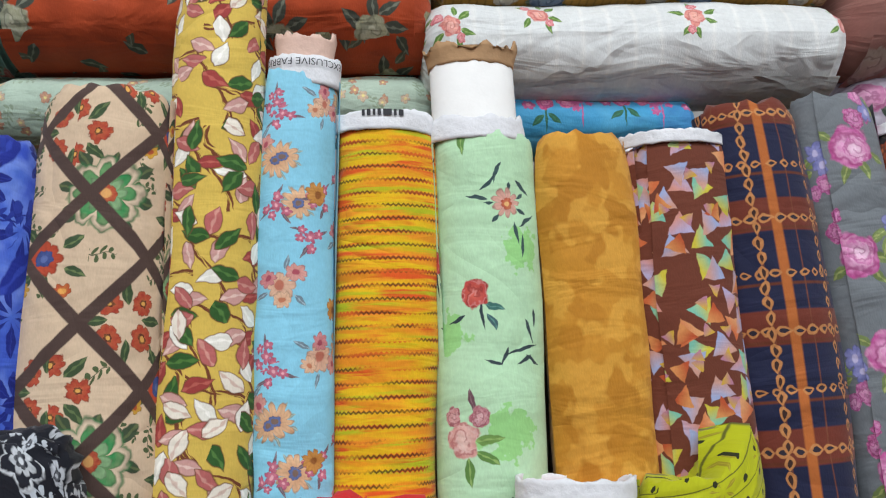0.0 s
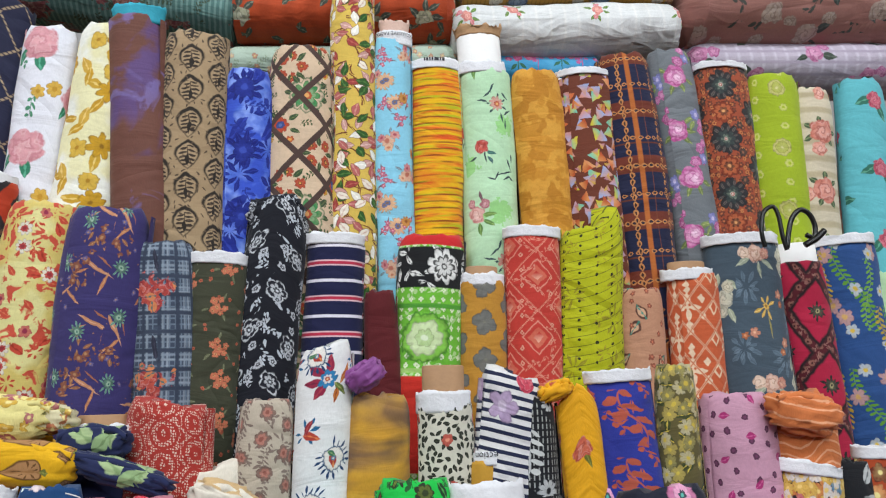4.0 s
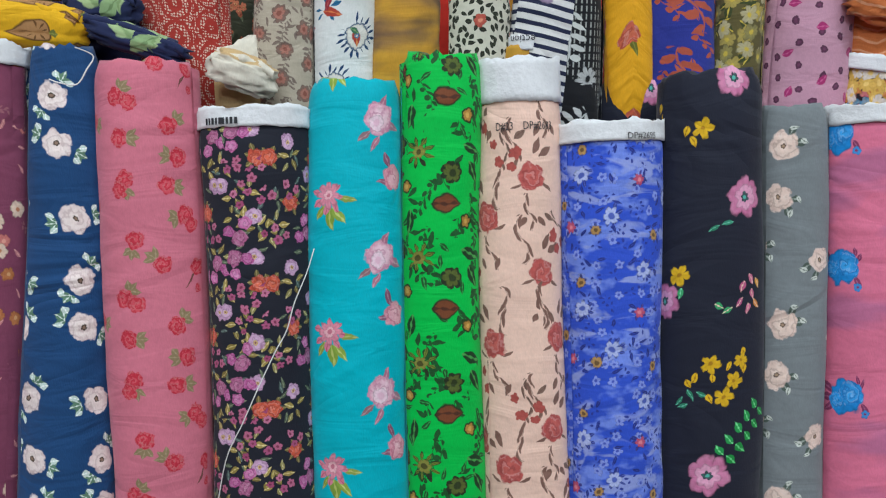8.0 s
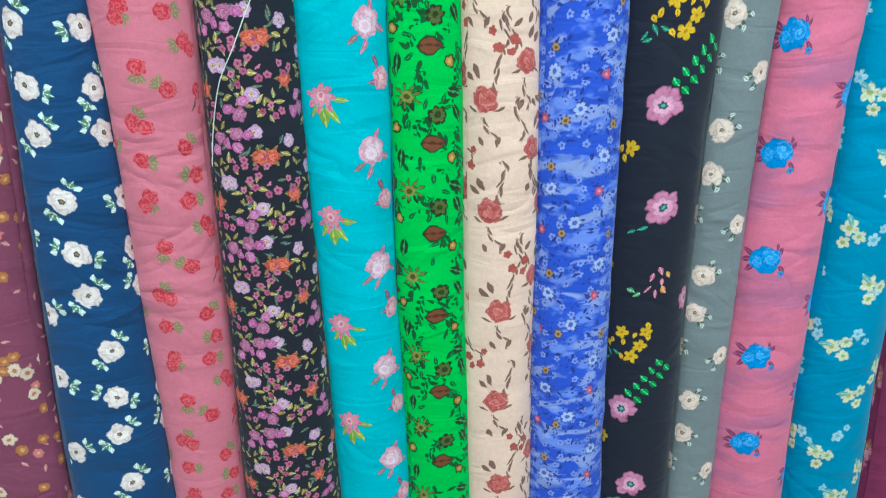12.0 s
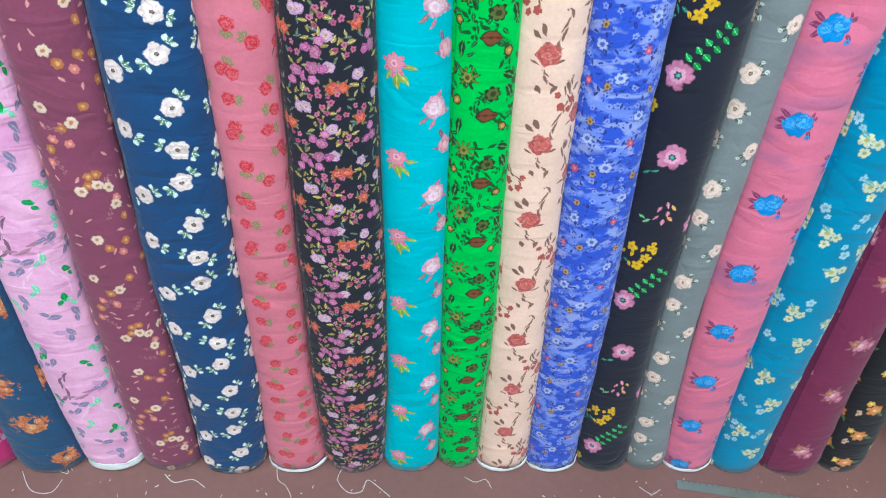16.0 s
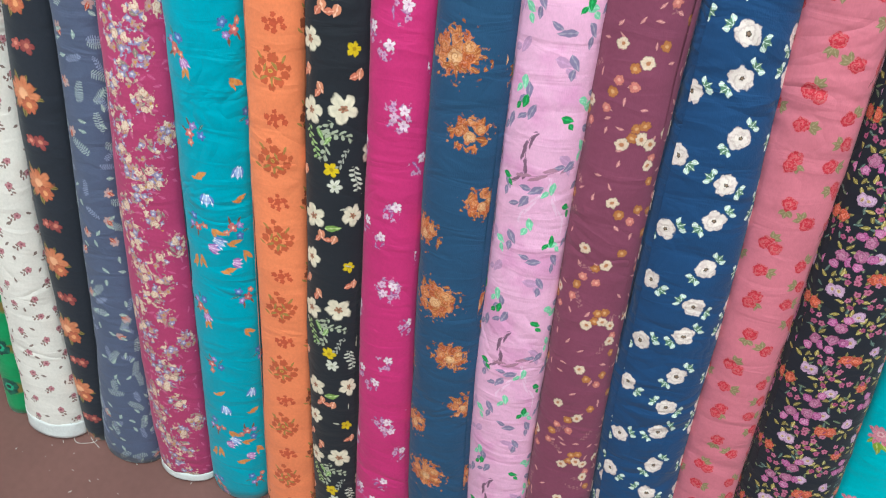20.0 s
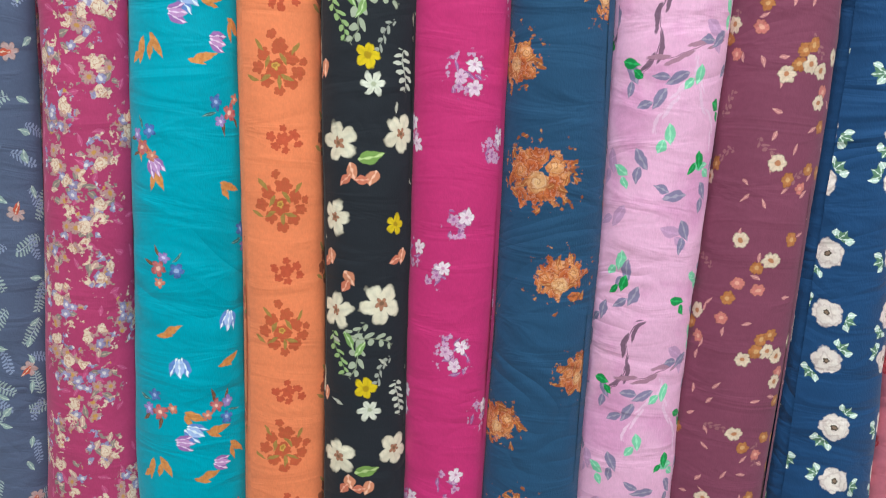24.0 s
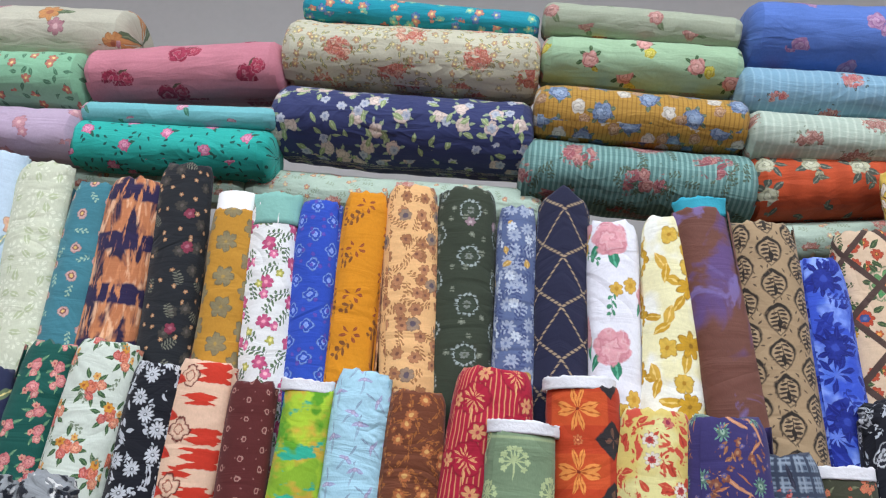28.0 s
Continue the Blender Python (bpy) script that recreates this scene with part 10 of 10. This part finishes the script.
# ---------------------------------------------------------------- loose cloths, threads and small things
def crumple(key, at, wide, high, deep, tilt, style, label, category):
    """A bunched or folded cloth: a flattened heap cut by folds."""
    fab = Fab.made[key]
    serial[0] += 1
    s = serial[0] * 3.7
    ob = new("folded_cloth")
    tagged(ob, label, category, "loose cloths over the rolls")
    ob.location = at
    n, m = 44, 26
    verts, faces, uvs = [], [], []
    for k in range(m + 1):
        la = -math.pi / 2 + math.pi * k / m
        for j in range(n + 1):
            lo = j / n * 2 * math.pi
            x, y, z = math.cos(la) * math.sin(lo), -math.cos(la) * math.cos(lo), math.sin(la)
            ridge = 1 - abs(noise.noise((x * 2.3 + s, z * 4.2, y + s))) * 2.2
            fold = 1 - abs(noise.noise((x * 1.5 - z * 3.2 + s, z * 5.0 + x, s))) * 2.4
            r = 1.0 + style * (0.16 * ridge + 0.12 * fold - 0.14 + 0.05 * noise.noise((x * 9, z * 9, s)))
            # neat folds: two soft leaves with a groove between
            r -= (1 - style) * 0.10 * math.exp(-((z + 0.15 + 0.1 * x) / 0.10) ** 2)
            ex = math.copysign(abs(x) ** (0.45 + 0.25 * style), x)
            ez = math.copysign(abs(z) ** 0.75, z)
            verts.append((ex * r * wide * 0.5, y * r * max(deep, 0.022) * 0.6, ez * r * high * 0.52 + 0.10 * high * noise.noise((x * 1.3 + s, 2, s))))
            uvs.append((x * wide * 0.62, -z * high * 0.6))
    w = n + 1
    for k in range(m):
        for j in range(n):
            a = k * w + j
            faces.append((a, a + 1, a + w + 1, a + w))
    me = mesh_of("cloth", verts, faces, fab.m, uvs)
    me.transform(Matrix.Rotation(radians(-tilt), 4, "Y"))
    part("cloth", me, ob)
    # a turned hem along the upper edge
    hem, hf, hu = [], [], []
    for j in range(31):
        q = j / 30 * 2 - 1
        z = high * (0.40 * (1 - 0.5 * q * q) + 0.08 * noise.noise((q * 3 + s, 1, s)))
        for side in range(6):
            a = side / 6 * 2 * math.pi
            hem.append((q * wide * 0.44, -max(deep, 0.022) * 0.30 + math.cos(a) * 0.003 + 0.004 * noise.noise((q * 4, s, 0)), z + math.sin(a) * 0.0035))
            hu.append((q * wide * 0.5, side * 0.004))
    for j in range(30):
        for side in range(6):
            a, b = j * 6 + side, j * 6 + (side + 1) % 6
            hf.append((a, b, b + 6, a + 6))
    me = mesh_of("hem", hem, hf, fab.m, hu)
    me.transform(Matrix.Rotation(radians(-tilt), 4, "Y"))
    part("hem", me, ob)
    return ob


def wire(name, pts, radius, mat, sides=6, steps=8):
    """A round cord through points, smoothed."""
    P = [Vector(p) for p in pts]
    P = [P[0]] + P + [P[-1]]
    line = []
    for k in range(1, len(P) - 2):
        for q in range(steps):
            t = q / steps
            a, b, c, d = P[k - 1], P[k], P[k + 1], P[k + 2]
            line.append(0.5 * ((2 * b) + (c - a) * t + (2 * a - 5 * b + 4 * c - d) * t * t + (3 * b - a - 3 * c + d) * t ** 3))
    line.append(P[-2])
    verts, faces = [], []
    for k, p in enumerate(line):
        d = (line[min(k + 1, len(line) - 1)] - line[max(k - 1, 0)]).normalized()
        u = d.cross(Vector((0.3, 0.9, 0.2))).normalized()
        v = d.cross(u)
        for j in range(sides):
            a = j / sides * 2 * math.pi
            verts.append((p + u * math.cos(a) * radius + v * math.sin(a) * radius)[:])
    for k in range(len(line) - 1):
        for j in range(sides):
            faces.append((k * sides + j, k * sides + (j + 1) % sides, (k + 1) * sides + (j + 1) % sides, (k + 1) * sides + j))
    faces += [list(range(sides))[::-1], [(len(line) - 1) * sides + j for j in range(sides)]]
    return mesh_of(name, verts, faces, mat)


def thread(pts, radius, label):
    ob = new("thread", wire("thread", pts, radius, M_THREAD))
    return tagged(ob, label, "thread", "loose threads")


def strap_loops(a, b):
    ob = new("bag_handles")
    tagged(ob, "pair of black plastic bag handles between the rolls", "bag handle")
    part("handle", wire("handle", a, 0.0024, M_BLACK, 10), ob)
    part("handle", wire("handle", b, 0.0028, M_BLACK, 10), ob)
    c = Vector(b[-2])
    part("grip", wire("grip", [c + Vector((-0.012, -0.003, -0.010)), c + Vector((0.0, -0.004, -0.002)), c + Vector((0.010, -0.003, 0.008))], 0.0035, M_BLACK, 10), ob)


def pompom(at, r):
    """A brown tasselled end: many short strands round a core."""
    ob = new("tassel")
    tagged(ob, "brown and cream fringed tassel resting on the rolls", "tassel")
    ob.location = at
    rnd = random.Random(5)
    for name, mat, count in (("dark_strands", M_BROWNFR, 120), ("pale_strands", M_PINKCLOTH, 60)):
        verts, faces = [], []
        for k in range(count):
            d = Vector((rnd.gauss(0, 1), -abs(rnd.gauss(0, 0.6)), rnd.gauss(0.2, 1))).normalized()
            s = d.cross(Vector((0.2, 0.5, 0.8))).normalized() * 0.0013
            e = d * r * rnd.uniform(0.75, 1.1)
            q = len(verts)
            w = d.cross(s).normalized() * 0.0013
            verts += [tuple(s), tuple(-s), tuple(w), tuple(e + s * 0.5), tuple(e - s * 0.5), tuple(e + w * 0.5)]
            faces += [(q, q + 1, q + 4, q + 3), (q + 1, q + 2, q + 5, q + 4), (q + 2, q, q + 3, q + 5), (q + 3, q + 4, q + 5)]
        part(name, mesh_of(name, verts, faces, mat, None, False), ob)


def stick(a, b):
    ob = new("wooden_stick", wire("wooden_stick", [a, Vector(a).lerp(Vector(b), 0.5), Vector(b) - Vector((0, 0, 0.05))], 0.005, M_STICK, 8))
    return tagged(ob, "short pale wooden stick stuck among the rolls", "stick")


def floor_rule(a, b):
    a, b = Vector(a), Vector(b)
    d = (b - a).normalized()
    s = Vector((-d.y, d.x, 0)) * 0.0075
    verts = [(p + o + Vector((0, 0, z)))[:] for z in (0.0, 0.0016) for p in (a, b) for o in (s, -s)]
    ob = new("metal_rule")
    tagged(ob, "long steel measuring rule lying on the floor", "ruler")
    ob.location = a
    me = mesh_of("blade", verts, [(0, 1, 3, 2), (4, 6, 7, 5), (0, 4, 5, 1), (2, 3, 7, 6), (0, 2, 6, 4), (1, 5, 7, 3)], M_STEEL, None, False)
    me.transform(Matrix.Translation(-a))
    part("blade", me, ob)
    vv, ff = [], []
    ln = (b - a).length
    for k in range(1, 100):
        p = a + d * (k * 0.01) + Vector((0, 0, 0.0017))
        w = s * (0.8 if k % 10 == 0 else 0.35)
        q = len(vv)
        e = d * 0.0004
        vv += [(p + s * 0.95 - e)[:], (p + s * 0.95 + e)[:], (p + s * 0.95 - w + e)[:], (p + s * 0.95 - w - e)[:]]
        ff.append((q, q + 1, q + 2, q + 3))
    me = mesh_of("graduations", vv, ff, M_INK, None, False)
    me.transform(Matrix.Translation(-a))
    part("graduations", me, ob)


crumple("cream_ruffle", (-0.462, 0.512, 1.540), 0.064, 0.024, 0.012, 5, 0.6, "crumpled cream gauze with tiny yellow and red flowers", "cloth")
crumple("navy_lime", (-0.381, 0.489, 1.503), 0.089, 0.021, 0.013, -14, 1.0, "navy scarf with lime leaves twisted over the rolls", "scarf")
crumple("navy_lime", (-0.412, 0.506, 1.526), 0.062, 0.029, 0.014, 4, 1.0, "folded navy cloth with lime leaves", "cloth")
crumple("tan_cream", (-0.299, 0.495, 1.486), 0.058, 0.029, 0.014, -12, 1.0, "crumpled tan and cream cloth", "cloth")
crumple("yellow_ruffle", (-0.489, 0.507, 1.541), 0.088, 0.036, 0.014, 3, 0.7, "ruffled pale yellow gauze with pink flowers", "cloth")
crumple("mustard_pineapple", (-0.464, 0.488, 1.506), 0.099, 0.036, 0.018, 4, 0.25, "folded mustard cloth with brown pine cones", "cloth")
crumple("gray_stripe", (-0.728, 0.516, 1.572), 0.066, 0.030, 0.014, 40, 0.7, "crumpled grey striped scarf", "scarf")
crumple("orange_sateen", (-0.611, 0.506, 1.511), 0.058, 0.018, 0.012, 5, 0.4, "folded bright orange sateen", "cloth")
crumple("navy_check", (-0.590, 0.515, 1.584), 0.022, 0.034, 0.013, 25, 0.9, "knotted navy and white cloth end", "cloth")
crumple("navy_check", (-0.618, 0.520, 1.577), 0.052, 0.010, 0.012, 5, 0.6, "narrow navy and white cloth laid over a roll", "cloth")
crumple("mono_crumple", (-1.113, 0.513, 1.594), 0.056, 0.045, 0.023, 20, 1.0, "bunched black and white gauze", "cloth")
crumple("mono_crumple", (-1.067, 0.519, 1.601), 0.056, 0.048, 0.024, -15, 1.0, "bunched black and white tie-dyed gauze", "cloth")
crumple("beige_plain", (-1.010, 0.516, 1.549), 0.098, 0.030, 0.020, 4, 0.4, "folded plain beige cloth", "cloth")
crumple("purple_ditsy", (-0.950, 0.512, 1.553), 0.066, 0.012, 0.010, 5, 0.4, "turned-over end of a plum flowered cloth", "cloth")
crumple("purple_satin", (-0.189, 0.524, 1.599), 0.037, 0.024, 0.014, 40, 1.0, "scrap of mauve satin between the rolls", "cloth")
crumple("yellow_rosebud", (-0.010, 0.526, 1.598), 0.037, 0.018, 0.009, 25, 1.0, "loose corner of yellow cloth", "cloth")
crumple("orange_chevron", (0.233, 0.511, 1.596), 0.075, 0.038, 0.019, -6, 1.0, "crumpled orange ribbed cloth", "cloth")
crumple("black_whitefloral", (-0.296, 0.606, 1.758), 0.058, 0.041, 0.025, 15, 1.0, "bunched end of black and white flowered cloth", "cloth")
pompom((-0.655, 0.486, 1.506), 0.017)
pompom((-0.688, 0.503, 1.553), 0.011)
pompom((-0.709, 0.490, 1.502), 0.011)
stick((-0.571, 0.508, 1.573), (-0.566, 0.508, 1.590))
strap_loops([(0.224, 0.564, 1.767), (0.220, 0.564, 1.785), (0.223, 0.565, 1.805), (0.234, 0.566, 1.813), (0.240, 0.565, 1.803), (0.244, 0.564, 1.781), (0.249, 0.564, 1.766)], [(0.249, 0.564, 1.769), (0.254, 0.565, 1.798), (0.264, 0.565, 1.812), (0.275, 0.565, 1.809), (0.282, 0.565, 1.796), (0.280, 0.564, 1.783), (0.271, 0.564, 1.785)])
thread([(-0.224, 0.410, 1.366), (-0.228, 0.405, 1.348), (-0.235, 0.399, 1.326), (-0.239, 0.396, 1.306), (-0.246, 0.393, 1.290), (-0.256, 0.390, 1.264), (-0.267, 0.388, 1.233), (-0.278, 0.390, 1.204), (-0.284, 0.392, 1.165), (-0.286, 0.392, 1.130)], 0.00045, "long white thread hanging down the rolls")
thread([(-0.422, 0.431, 1.470), (-0.415, 0.432, 1.468), (-0.405, 0.437, 1.468), (-0.400, 0.442, 1.479), (-0.397, 0.446, 1.489), (-0.407, 0.439, 1.494)], 0.00055, "loose white thread on a roll end")
FLOOR_Z = 0.2356
FLOOR_THREADS = (
    ((-0.263, 0.213), (-0.260, 0.192), (-0.249, 0.183), (-0.240, 0.166), (-0.243, 0.150)),
    ((-0.167, 0.209), (-0.173, 0.191), (-0.158, 0.173), (-0.138, 0.174), (-0.129, 0.191), (-0.112, 0.180), (-0.096, 0.166)),
    ((-0.570, 0.216), (-0.555, 0.210), (-0.551, 0.201), (-0.564, 0.206), (-0.556, 0.214), (-0.546, 0.206)),
    ((-0.611, 0.204), (-0.593, 0.177), (-0.567, 0.174), (-0.556, 0.192)),
    ((-1.189, 0.225), (-1.200, 0.210), (-1.187, 0.201), (-1.163, 0.212), (-1.168, 0.227), (-1.174, 0.217), (-1.150, 0.205)),
    ((-0.420, 0.200), (-0.405, 0.188), (-0.380, 0.192), (-0.362, 0.180)),
    ((0.020, 0.196), (0.035, 0.188), (0.052, 0.192), (0.060, 0.178)),
    ((0.300, 0.180), (0.318, 0.168), (0.335, 0.176)),
)
for pts in FLOOR_THREADS:
    thread([(x, y, FLOOR_Z) for x, y in pts], 0.0004, "loose white thread lying on the floor")
floor_rule((0.365, 0.184, 0.235), (1.355, 0.040, 0.235))


def lint(count):
    """Fluff and thread ends strewn over the floor before the rolls."""
    rnd = random.Random(8)
    verts, faces = [], []
    for k in range(count):
        x, y = rnd.uniform(-1.5, 0.9), 0.20 - abs(rnd.gauss(0, 0.10))
        a, ln, w = rnd.uniform(0, math.pi), rnd.uniform(0.0005, 0.0024), rnd.uniform(0.0002, 0.0005)
        c, d = Vector((math.cos(a), math.sin(a), 0)), Vector((-math.sin(a), math.cos(a), 0))
        p = Vector((x, y, 0.2352))
        q = len(verts)
        verts += [(p - c * ln - d * w)[:], (p + c * ln - d * w)[:], (p + c * ln + d * w)[:], (p - c * ln + d * w)[:], (p + Vector((0, 0, w * 1.5)))[:]]
        faces += [(q, q + 1, q + 4), (q + 1, q + 2, q + 4), (q + 2, q + 3, q + 4), (q + 3, q, q + 4)]
    ob = new("floor_lint", mesh_of("floor_lint", verts, faces, M_THREAD, None, False))
    return tagged(ob, "pale lint and thread ends strewn on the floor", "lint", kind="stuff")


lint(260)
